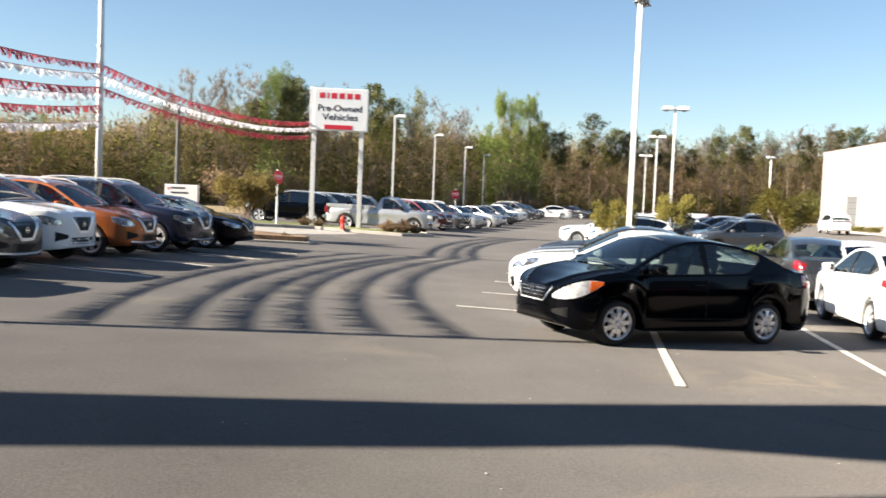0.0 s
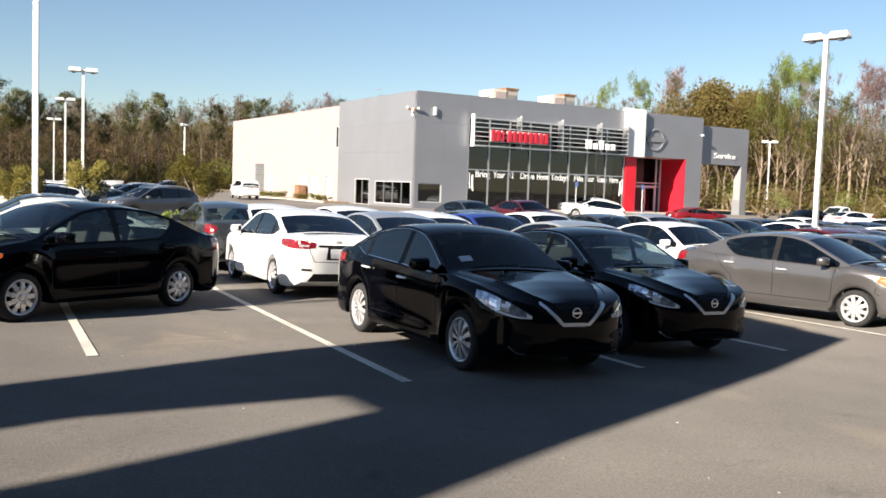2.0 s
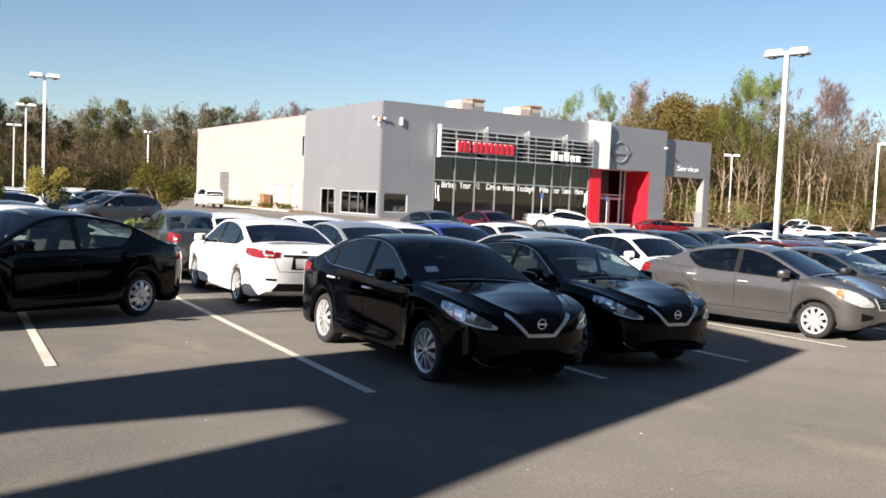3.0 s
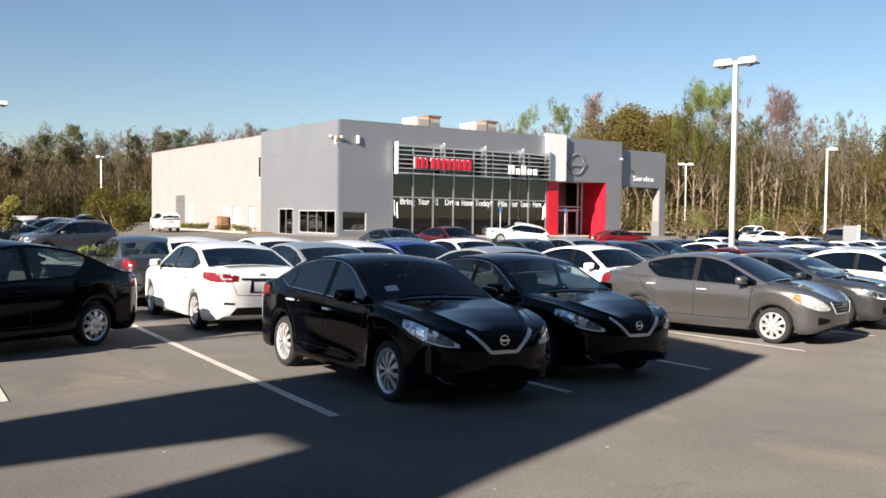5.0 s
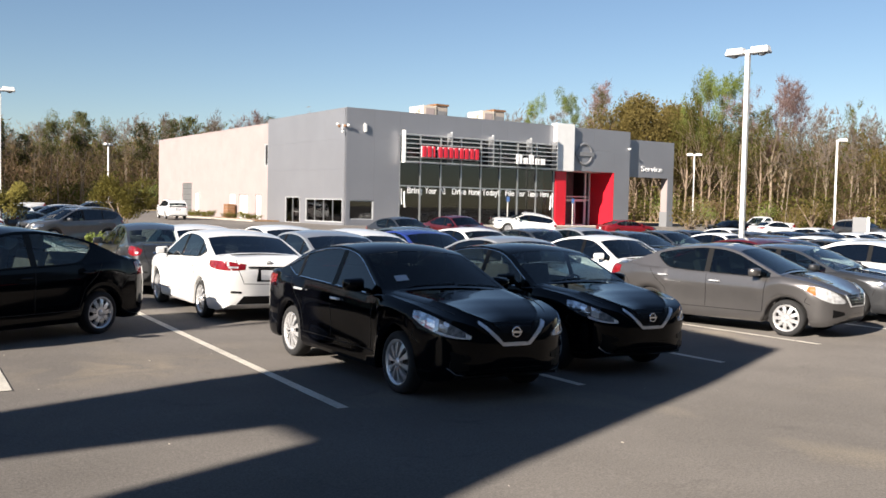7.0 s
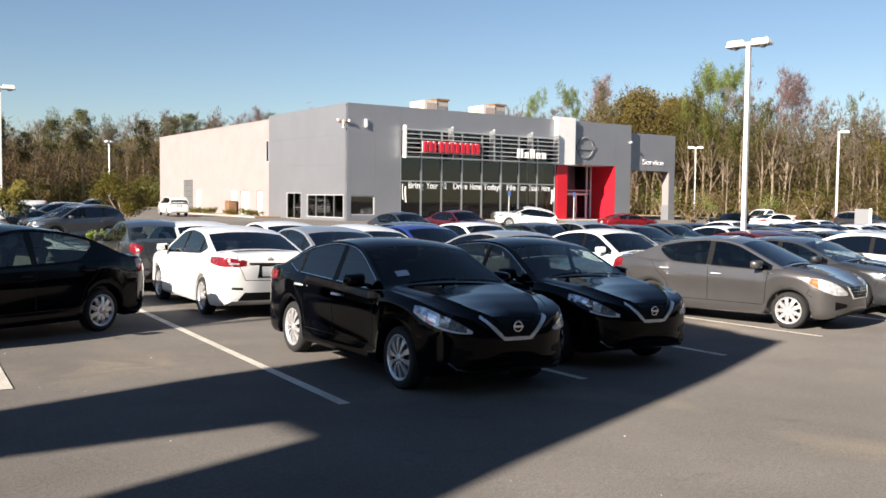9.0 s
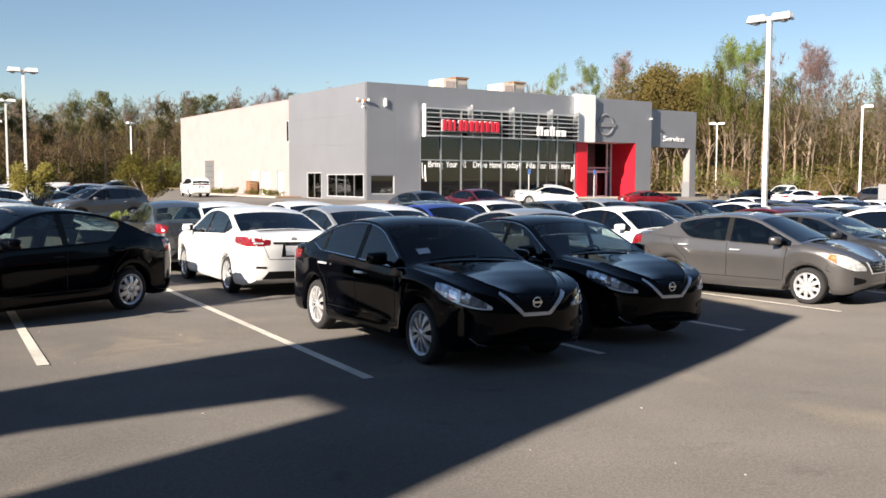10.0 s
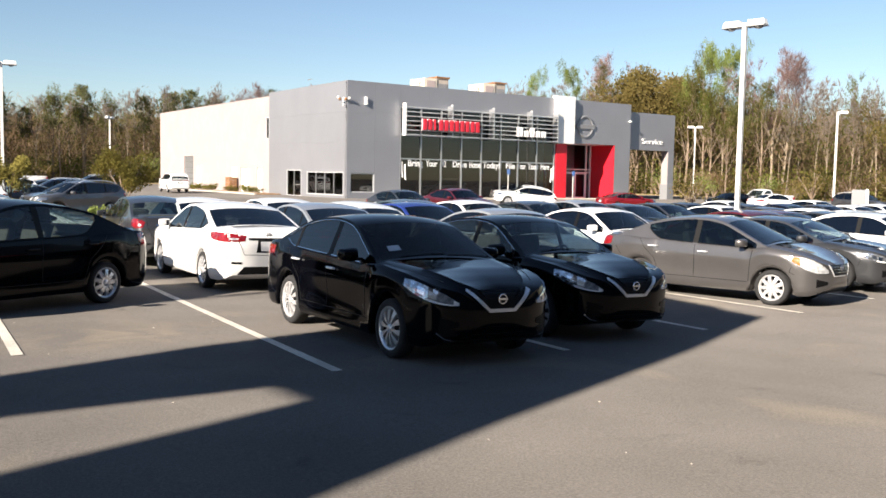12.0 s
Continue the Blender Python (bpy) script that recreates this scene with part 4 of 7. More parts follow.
        def tail(u, v):
            return ct + at_ * (u * tl) + Vector((0, 0, -0.02 * u + v * th * (1 - 0.45 * max(u, 0) ** 2) * (1 - 0.35 * max(-u, 0) ** 2)))
        t_l = part("taillight", decal(tree, spread(-1, 1, 10), spread(-1, 1, 4), tail, wt, 0.008, 0.03), M["lamp_red"], root, "red taillight lens")
        part("reversing_lamp", decal(tree, spread(0.35, 0.75, 4), spread(-0.45, 0.0, 2), tail, wt, 0.012, 0.02), M["lamp_clear"], t_l)
        # fog lamp pockets
        cf = Vector((s.x1 - 0.10, sg * s.half(s.x1 - 0.2) * 0.74, nz - 0.27))
        wf, af = Vector((-0.86, -sg * 0.5, 0)), Vector((0.5, -sg * 0.86, 0))
        def fog(u, v):
            return cf + af * u * (0.10 if kind == "sedan_mid" else 0.12 if kind == "sedan_small" else 0.15) + Vector((0, 0, v * (0.045 if sedan else 0.065) * (1.0 - 0.5 * u)))
        part("fog_pocket", decal(tree, spread(-1, 1, 6), spread(-1, 1, 2), fog, wf, 0.006, 0.02), M["grille"], root)
        # mirrors
        mx, mz = xc - 0.42 if sedan else xc - 0.47, s.belt_z(xc - 0.5) + 0.10
        my = s.half(mx) + 0.085
        bm = box(mx - 0.03, mx + 0.10, sg * my - 0.12, sg * my + 0.12, mz - 0.075, mz + 0.08, 0.045)
        for v in bm.verts:
            e = (v.co.x - mx + 0.03) / 0.13
            v.co.y = sg * my + (v.co.y - sg * my) * (1 - 0.28 * e)
            v.co.z = mz + (v.co.z - mz) * (1 - 0.25 * e) * (1 - 0.12 * (abs(v.co.y) - my) / 0.12)
            v.co.x -= 0.3 * max(abs(v.co.y) - my, 0)
        mir = part("mirror", bm, paint, root, smooth=True)
        part("mirror_foot", box(mx - 0.02, mx + 0.05, sg * (my - 0.16) if sg > 0 else sg * (my - 0.05), sg * (my - 0.05) if sg > 0 else sg * (my - 0.16), mz - 0.065, mz - 0.03, 0.008), M["black"], mir)
        part("mirror_glass", box(mx - 0.036, mx - 0.031, sg * my - 0.085, sg * my + 0.085, mz - 0.05, mz + 0.05), M["chrome"], mir)
        # door seams and handles
        for k, x in enumerate(s.doors):
            base = 0.30
            curve = [(x + (0.05 if k == 0 else 0.0), sg * 1.2, s.belt_z(x) - 0.005), (x + (0.02 if k == 0 else 0.01), sg * 1.2, 0.72), (x + (0.0 if k != 2 else -0.02), sg * 1.2, base + 0.09)]
            if k == 2:
                curve = [(x - 0.16, sg * 1.2, s.belt_z(x) - 0.005), (x - 0.04, sg * 1.2, 0.84), (x + 0.16, sg * 1.2, 0.66), (x + 0.24, sg * 1.2, 0.44), (x + 0.25, sg * 1.2, base + 0.09)]
            part("door_seam", strip_on(tree, curve, 0.009, (0, -sg, 0), 0.0015, 0.006), M["black"], root)
        sill = [(-s.r - 0.12, sg * 1.2, 0.375), (-s.wb + s.r + 0.12, sg * 1.2, 0.375)]
        part("sill_seam", strip_on(tree, sill, 0.009, (0, -sg, 0), 0.0015, 0.006), M["black"], root)
        for x in (s.doors[1] + 0.17, s.doors[2] + 0.13):
            z = s.belt_z(x) - 0.12
            hit = tree.ray_cast(Vector((x, sg * 2, z)), Vector((0, -sg, 0)))[0]
            y = abs(hit.y)
            part("door_handle", tube([(x - 0.10, sg * (y + 0.004), z), (x - 0.085, sg * (y + 0.028), z + 0.003), (x + 0.085, sg * (y + 0.030), z + 0.003), (x + 0.10, sg * (y + 0.004), z)], [0.009, 0.015, 0.015, 0.009], 8), M["satin_chrome"] if chrome_line or dusky else paint, root)
        if rails or kind in ("suv", "large_suv"):
            xs_ = spread(s.roof[1][0] + 0.25, s.roof[-2][0] - 0.15, 8)
            pts = [(x, sg * (s.rail(x)[0] - 0.05), s.rail(x)[1] + 0.045 + (0.035 if 0 < i < 8 else -0.02)) for i, x in enumerate(xs_)]
            part("roof_rail", tube(pts, 0.020, 6), M["satin_chrome"], root)
    # grille, badge, plate, bumper openings
    way = (-1, 0, 0)
    if kind == "sedan_small":
        def gr(u, v):
            return (s.x1 + 0.2, u * 0.40 * (0.72 + 0.28 * v), nz - 0.06 + (v - 0.5) * 0.19)
        part("grille", decal(tree, spread(-1, 1, 10), spread(0, 1, 3), gr, way, 0.006, 0.02), M["grille"], root)
        for z in (-0.08, -0.03, 0.015):
            part("grille_bar", strip_on(tree, [(s.x1 + 0.2, -0.30, nz - 0.015 + z), (s.x1 + 0.2, 0.30, nz - 0.015 + z)], 0.007, way, 0.010, 0.014), M["lamp_dark"], root)
        part("grille_trim", strip_on(tree, [(s.x1 + 0.2, -0.42, nz + 0.035), (s.x1 + 0.2, -0.29, nz - 0.155), (s.x1 + 0.2, 0.29, nz - 0.155), (s.x1 + 0.2, 0.42, nz + 0.035)], 0.017, way, 0.014, 0.016), M["satin_chrome"], root)
    else:
        gw, gh = (0.36, 0.21) if sedan else (0.37, 0.30)
        def gr(u, v):
            return (s.x1 + 0.2, u * gw * (0.42 + 0.58 * v), nz - 0.03 + (v - 0.5) * gh)
        part("grille", decal(tree, spread(-1, 1, 10), spread(0, 1, 4), gr, way, 0.005, 0.02), M["grille"], root)
        vee = [(s.x1 + 0.2, -gw - 0.03, nz - 0.03 + gh / 2), (s.x1 + 0.2, -gw * 0.44, nz - 0.03 - gh / 2), (s.x1 + 0.2, gw * 0.44, nz - 0.03 - gh / 2), (s.x1 + 0.2, gw + 0.03, nz - 0.03 + gh / 2)]
        part("grille_chrome", strip_on(tree, vee, 0.036 if sedan else 0.055, way, 0.016, 0.024), M["satin_chrome"], root, "chrome v-shaped grille surround")
    bz = nz - 0.02 if kind != "sedan_small" else nz - 0.015
    bx_ = (tree.ray_cast(Vector((s.x1 + 1, 0, bz)), Vector(way))[0] or Vector((s.x1, 0, bz))).x
    bm = lathe([(0.048 + 0.009 * math.cos(a), 0.009 * math.sin(a)) for a in spread(0, 2 * math.pi, 6)], 20)
    add_box(bm, -0.06, 0.06, -0.011, 0.011, -0.006, 0.008)
    bmesh.ops.transform(bm, matrix=Matrix.Translation((bx_ + 0.018, 0, bz)) @ pose(0, 0, 0, 90, 0, 90), verts=bm.verts[:])
    part("badge", bm, M["chrome"], root, "round chrome badge")
    def low(u, v):
        return (s.x1 + 0.2, u * (0.46 - 0.06 * v), (0.27 if sedan else 0.41) + v * (0.15 if sedan else 0.14))
    part("lower_intake", decal(tree, spread(-1, 1, 10), spread(0, 1, 2), low, way, 0.001, 0.02), M["grille"], root)
    if not sedan:
        part("bumper_trim", strip_on(tree, [(s.x1 + 0.2, y, 0.385 - 0.02 * math.cos(y * 3)) for y in spread(-0.62, 0.62, 4)], 0.035, way, 0.012, 0.02), M["satin_chrome"], root, "bright lower bumper trim")
    lz, lw = (0.265, 0.03) if sedan else (0.345, 0.05)
    lip = [(s.x1 + 0.2, -0.62, lz), (s.x1 + 0.2, 0, lz), (s.x1 + 0.2, 0.62, lz)]
    part("front_lip", strip_on(tree, lip, lw, way, 0.01, 0.03), M["black"], root)
    back = (1, 0, 0)
    def plate(u, v):
        return (s.x0 - 0.2, u * 0.155, s.tail - (0.02 if sedan else 0.0) + v * 0.08)
    def niche(u, v):
        return (s.x0 - 0.2, u * 0.215 * (1 - 0.1 * v), s.tail - (0.02 if sedan else 0.0) + v * 0.105)
    part("plate_recess", decal(tree, spread(-1, 1, 6), spread(-1, 1, 2), niche, back, 0.003, 0.02), M["black"], root)
    part("plate", decal(tree, spread(-1, 1, 2), spread(-1, 1, 2), plate, back, 0.010, 0.012), M["plate"], root, "blank paper dealer tag")
    part("boot_trim", strip_on(tree, [(s.x0 - 0.2, -0.36, s.tail + 0.105), (s.x0 - 0.2, 0.36, s.tail + 0.105)], 0.028, back, 0.014, 0.02), M["chrome"] if kind != "sedan_mid" else M["black"], root)
    hb = tree.ray_cast(Vector((s.x0 - 1, 0, s.tail + 0.17)), Vector(back))[0]
    if hb is not None and sedan:
        bm = lathe([(0.036 + 0.008 * math.cos(a), 0.008 * math.sin(a)) for a in spread(0, 2 * math.pi, 6)], 18)
        add_box(bm, -0.045, 0.045, -0.009, 0.009, -0.005, 0.007)
        bmesh.ops.transform(bm, matrix=Matrix.Translation((hb.x - 0.008, 0, hb.z)) @ pose(0, 0, 0, 90, 0, -90), verts=bm.verts[:])
        part("badge", bm, M["aluminium"], root)
    def skirt(u, v):
        return (s.x0 - 0.2, u * 0.56 * (0.9 - 0.1 * v), 0.375 + v * 0.065)
    part("bumper_insert", decal(tree, spread(-1, 1, 8), spread(-1, 1, 2), skirt, back, 0.004, 0.02), M["black"], root)
    for sg in (1, -1):
        part("rear_reflector", strip_on(tree, [(s.x0 - 0.2, sg * 0.48, 0.50), (s.x0 - 0.2, sg * 0.66, 0.51)], 0.035, back, 0.004, 0.012), M["black"], root)
    if sticker:
        def st(x, t):
            p = top_point(x, t)
            return (p[0], p[1], p[2] + 0.002)
        bm = fix_up(patch(spread(xc - 0.30, xc - 0.20, 2), spread(-0.72, -0.52, 2), st))
        part("window_sticker", bm, M["plate"], root, "pale sticker inside the windshield")
    # shut lines of hood, boot lid and bumpers
    def seam(pts, way_, width=0.010):
        part("panel_seam", strip_on(tree, pts, width, way_, 0.0015, 0.006), M["black"], root)
    for sg in (1, -1):
        hood = [(x, sg * s.half(x) * (0.87 - 0.22 * max(0, (x - xc) / (s.x1 - xc)) ** 1.5), 1.6) for x in spread(xc + 0.02, s.x1 - 0.24, 5)]
        seam(hood, (0, 0, -1))
        seam([(s.x1 - 0.50, sg * 1.2, nz - 0.02), (s.x1 - 0.53, sg * 1.2, nz - 0.10), (s.r + 0.09, sg * 1.2, nz - 0.14)], (0, -sg, 0), 0.008)
        if sedan:
            seam([(s.x0 - 0.2, sg * 0.55, s.tail + 0.24), (s.x0 - 0.2, sg * 0.53, s.tail + 0.06), (s.x0 - 0.2, sg * 0.44, s.tail - 0.16), (s.x0 - 0.2, 0, s.tail - 0.17)], back)
            seam([(s.x0 + 0.42, sg * 1.2, s.tail + 0.05), (-s.wb - s.r - 0.09, sg * 1.2, s.tail - 0.12)], (0, -sg, 0), 0.008)
        if kind == "sedan_mid":
            def corner(u, v):
                return (s.x1 + 0.2, sg * (0.50 + 0.17 * u), 0.335 + 0.05 * u + v * (0.055 - 0.012 * u))
            part("bumper_vent", decal(tree, spread(0, 1, 5), spread(-1, 1, 2), corner, way, 0.003, 0.02), M["grille"], root)
            part("vent_trim", strip_on(tree, [(s.x1 + 0.2, sg * 0.50, 0.275), (s.x1 + 0.2, sg * 0.62, 0.30), (s.x1 + 0.2, sg * 0.69, 0.36)], 0.012, way, 0.008, 0.012), M["chrome"], root)
    # wipers
    for y0 in (0.10, -0.45):
        pts = [top_point(xc - 0.07, (y0 + 0.02) / 0.7), top_point(xc - 0.09, (y0 + 0.30) / 0.7), top_point(xc - 0.10, min((y0 + 0.55) / 0.7, 0.9))]
        part("wiper", tube([(p[0], p[1], p[2] + 0.006) for p in pts], 0.005, 4), M["black"], root)
    root["paint"] = paint.name
    return root


def repaint(root, paint):
    """Give a copied car a paint of its own."""
    old = root["paint"]
    for o in root.children_recursive:
        if o.type == "MESH" and o.data.materials and o.data.materials[0] and o.data.materials[0].name == old:
            o.material_slots[0].link = "OBJECT"
            o.material_slots[0].material = paint
    root["paint"] = old
    return root


PAINT = {
    "black": paint_material("black", (0.0012, 0.0014, 0.0024), rough=0.08, coat=0.2),
    "white": paint_material("white", (0.78, 0.78, 0.77), rough=0.35),
    "pearl": paint_material("pearl", (0.66, 0.67, 0.67), rough=0.35),
    "silver": paint_material("silver", (0.42, 0.43, 0.44), 0.6, 0.35),
    "gun": paint_material("gunmetal", (0.132, 0.126, 0.125), 0.65, 0.28),
    "grey": paint_material("grey", (0.115, 0.12, 0.13), 0.5, 0.35),
    "dark": paint_material("graphite", (0.05, 0.052, 0.056), 0.5, 0.35),
    "blue": paint_material("blue", (0.02, 0.04, 0.22), 0.3, 0.35),
    "navy": paint_material("navy", (0.012, 0.016, 0.035), 0.3, 0.35),
    "red": paint_material("red", (0.20, 0.008, 0.014), 0.3, 0.35),
    "maroon": paint_material("maroon", (0.085, 0.010, 0.014), 0.3, 0.35),
    "orange": paint_material("orange", (0.30, 0.085, 0.020), 0.5, 0.35),
    "teal": paint_material("slate", (0.09, 0.12, 0.13), 0.5, 0.35),
}

# ---- showroom building ----
def dealership():
    root = thing("dealership_building", pose(40.81, 59.32, -0.05, 0, 0, -6), "grey metal-panelled car showroom with beige block workshop and red entrance portal", "building")
    W, H = 31.6, 9.3
    P, B = M["panel"], M["beige"]

    def wall(name, x0, x1, y0, y1, z0, z1, mat, label=""):
        return part(name, box(x0, x1, y0, y1, z0, z1, 0.02), mat, root, label)

    # front wall of metal panels, piece by piece round its openings
    def front(x0, x1, z0, z1, mat=P, y=0.0, t=0.3):
        nx, nz = max(1, round((x1 - x0) / 3.0)), max(1, round((z1 - z0) / 2.4))
        for i in range(nx):
            for k in range(nz):
                g = 0.003
                part("panel", box(x0 + (x1 - x0) * i / nx + g, x0 + (x1 - x0) * (i + 1) / nx - g, y, y + 0.05, z0 + (z1 - z0) * k / nz + g, z0 + (z1 - z0) * (k + 1) / nz - g), mat, wf)

    wf = wall("front_wall", 0, 0.34, 0.05, 0.3, 0, H - 0.02, P, "flat grey metal panels")
    for x0, x1, z0, z1 in ((0.34, 2.54, 0, 0.53), (0.34, 2.54, 2.07, H - 0.02), (2.54, 4.95, 0, H - 0.02), (4.95, 21.75, 7.6, H - 0.02), (21.75, 23.2, 0, H - 0.02), (23.2, 29.5, 5.3, H - 0.02), (29.5, W, 0, H - 0.02)):
        part("wall_core", box(x0, x1, 0.05, 0.3, z0, z1), M["panel_dark"], wf)
    for x0, x1, z0, z1 in ((0, 0.34, 0, H), (0.34, 2.54, 0, 0.53), (0.34, 2.54, 2.07, H), (2.54, 4.95, 0, H), (4.95, 21.75, 7.6, H), (24.0, 29.5, 5.3, H), (29.5, W, 0, H)):
        front(x0, x1, z0, z1)

    # side wall: grey panels, then beige block
    ws = wall("side_wall", 0.05, 0.3, 0.3, 0.56, 0, H - 0.02, P, "flat grey metal panels")
    for y0, y1, z0, z1 in ((0.56, 7.12, 0, 0.26), (0.56, 7.12, 2.15, H - 0.02), (7.12, 8.22, 0, H - 0.02), (8.22, 11.18, 2.3, H - 0.02), (11.18, 15.06, 0, H - 0.02)):
        part("wall_core", box(0.05, 0.3, y0, y1, z0, z1), M["panel_dark"], ws)

    def side(y0, y1, z0, z1):
        ny, nz = max(1, round((y1 - y0) / 3.0)), max(1, round((z1 - z0) / 2.4))
        for i in range(ny):
            for k in range(nz):
                g = 0.003
                part("panel", box(0, 0.05, y0 + (y1 - y0) * i / ny + g, y0 + (y1 - y0) * (i + 1) / ny - g, z0 + (z1 - z0) * k / nz + g, z0 + (z1 - z0) * (k + 1) / nz - g), P, ws)

    for y0, y1, z0, z1 in ((0.05, 0.56, 0, H), (0.56, 7.12, 0, 0.26), (0.56, 7.12, 2.15, H), (7.12, 8.22, 0, H), (8.22, 11.18, 2.3, H), (11.18, 15.06, 0, H)):
        side(y0, y1, z0, z1)
    HB = 8.95
    beige = part("side_wall", box(0.02, 0.32, 22.0, 35.7, 0, HB), B, root, "sunlit beige split-face block wall")
    for y0, y1, z0, z1 in ((15.06, 15.75, 0, 5.15), (15.06, 15.75, 7.12, HB), (15.75, 16.55, 0, HB), (16.55, 17.9, 2.46, HB), (16.55, 16.6, 0, 2.46), (17.9, 19.8, 0, HB), (19.8, 22.0, 2.46, HB), (35.7, 38.8, 3.75, HB), (38.8, 47.5, 0, HB)):
        part("wall_block", box(0.02, 0.32, y0, y1, z0, z1), B, beige)
    part("coping", box(0.0, 0.4, 15.06, 47.6, HB, HB + 0.10, 0.02), B, beige)
    part("coping", box(-0.004, 0.4, -0.004, 15.06, H - 0.02, H + 0.06, 0.02), P, ws)
    part("coping", box(0.4, W + 0.004, -0.004, 0.4, H - 0.02, H + 0.06, 0.02), P, wf)
    part("back_wall", box(0.32, W, 47.2, 47.5, 0, HB), B, root)
    part("far_wall", box(W - 0.3, W, 0.3, 47.2, 0, 9.0), P, root)
    part("roof", box(0.3, W - 0.3, 0.3, 47.2, 8.3, 8.5), M["hvac"], root, "flat roof behind the parapet")
    part("floor_slab", box(0.3, W - 0.3, 0.3, 47.2, 0.0, 0.08), M["concrete"], root)
    # near-black backdrop: the dimness behind the shop glass is in its colour
    part("inner_wall", box(0.3, W - 0.3, 9.0, 9.2, 0.08, 8.3), M["unlit_inside"], root)
    part("inner_ceiling", box(0.3, W - 0.3, 0.3, 9.0, 5.6, 5.7), M["unlit_inside"], root)

    def window(x0, x1, z0, z1, panes, on_side=False, depth=0.12, name="window"):
        w = new(name)
        w.parent = root
        w.matrix_basis = pose(0.10, 0, 0, 0, 0, 90) if on_side else pose(0, 0.10, 0)
        # on the side wall the local x runs along the wall and local y points outwards
        fr = bmesh.new()
        e = 0.07
        ya, yb = (0.0, 0.10) if on_side else (-0.04, 0.08)
        for a, b, c, d in ((x0, x1, z0, z0 + e), (x0, x1, z1 - e, z1), (x0, x0 + e, z0 + e, z1 - e), (x1 - e, x1, z0 + e, z1 - e)):
            add_box(fr, a, b, ya, yb, c, d)
        part("window_frame", fr, M["frame_grey"], w)
        for i in range(panes):
            a, b = x0 + e + (x1 - x0 - 2 * e) * i / panes, x0 + e + (x1 - x0 - 2 * e) * (i + 1) / panes
            part("pane", box(a + 0.015, b - 0.015, 0.02, 0.03, z0 + e, z1 - e), M["shop_glass"], w)
            if i:
                part("mullion", box(a - 0.02, a + 0.02, ya, yb, z0 + e, z1 - e), M["aluminium"], w)
        return w

    window(0.34, 2.54, 0.53, 2.07, 1)
    window(0.56, 7.12, 0.26, 2.15, 4, True)
    window(15.06, 15.75, 5.15, 7.12, 1, True)
    d = window(8.22, 11.18, 0.02, 2.3, 2, True, name="glass_door")
    part("push_bar", box(8.4, 9.6, 0.10, 0.15, 1.0, 1.05), M["aluminium"], d)
    for y0, y1, z1, mt, nm in ((16.6, 17.9, 2.46, M["white"], "steel_door"), (19.8, 22.0, 2.46, M["white"], "steel_door"), (35.7, 38.8, 3.75, M["panel_dark"], "workshop_door")):
        bm = box(0.12, 0.2, y0, y1, 0, z1, 0.01)
        dr = part(nm, bm, mt, root)
        if nm == "workshop_door":
            for k in range(6):
                part("slat", box(0.09, 0.12, y0 + 0.05, y1 - 0.05, z1 * k / 6 + 0.03, z1 * (k + 1) / 6 - 0.03), M["aluminium"], dr)
        else:
            part("handle", box(0.06, 0.12, y0 + 0.15, y0 + 0.28, 1.0, 1.06), M["aluminium"], dr)
    part("meter_box", box(-0.2, 0.02, 33.2, 33.8, 0.4, 2.6, 0.02), M["white"], root)
    part("wall_notice", box(-0.02, 0.02, 22.9, 24.2, 1.5, 2.5), M["white"], root)

    # glass front: mullions, transoms, panes
    bays = (4.95, 6.99, 9.05, 11.16, 13.29, 15.41, 17.42, 19.6, 21.75)
    cw = new("curtain_wall")
    cw.parent = root
    for i, x in enumerate(bays):
        part("mullion", box(x - 0.05 if i else x, x + 0.05 if i < 8 else x, -0.02, 0.2, 0, 7.6), M["aluminium"], cw)
    for z in (0.1, 3.34, 5.3, 7.55):
        part("transom", box(4.95, 21.75, 0.0, 0.16, z - 0.05, z + 0.05), M["aluminium"], cw)
    for a, b in zip(bays, bays[1:]):
        for z0, z1 in ((0.15, 3.29), (3.39, 5.25), (5.35, 7.5)):
            part("pane", box(a + 0.05, b - 0.05, 0.09, 0.10, z0, z1), M["shop_glass"], cw)
    # louvre screen in front of the upper glass
    lv = new("louvre_screen")
    lv.parent = root
    for k in range(7):
        z = 5.28 + k * 0.37
        part("slat", box(5.12, 21.56, -0.72, -0.50, z, z + 0.065, 0.015, None), M["frame_grey"], lv)
    for x in (9.7, 14.1, 18.4, 21.5):
        part("bracket", box(x - 0.035, x + 0.035, -0.74, 0.0, 5.2, 7.85), M["aluminium"], lv)
        part("bracket_cap", box(x - 0.05, x + 0.05, -0.72, -0.45, 7.85, 7.97, 0.02), M["frame_grey"], lv)
    part("blade", box(4.94, 5.08, -0.74, -0.32, 5.2, 7.85, 0.02), M["white"], root, "white end blade of the louvres")
    # showroom name: a red brand word and a dealer's name as plain bars
    nm = new("brand_sign")
    nm.parent = root
    def mark(name, x, z, w_, h_, y, depth, mat, parent, label=""):
        """A plain shape in place of a letter: a pair of upright bars."""
        bm = box(x, x + w_ * 0.38, y - depth, y, z, z + h_, 0.015)
        if w_ > 0.35:
            add_box(bm, x + w_ * 0.62, x + w_, y - depth, y, z, z + h_, 0.015)
        part(name, bm, mat, parent, label)

    xs = 6.6
    for k in range(6):
        w_ = 0.30 if k == 1 else 0.84
        mark("letter_block", xs - 0.05, 5.72, w_, 0.92, -0.74, 0.06, M["sign_white"], nm)
        mark("letter_block", xs, 5.75, w_, 0.86, -0.80, 0.2, M["sign_red"], nm)
        xs += w_ + 0.24
    xs = 16.55
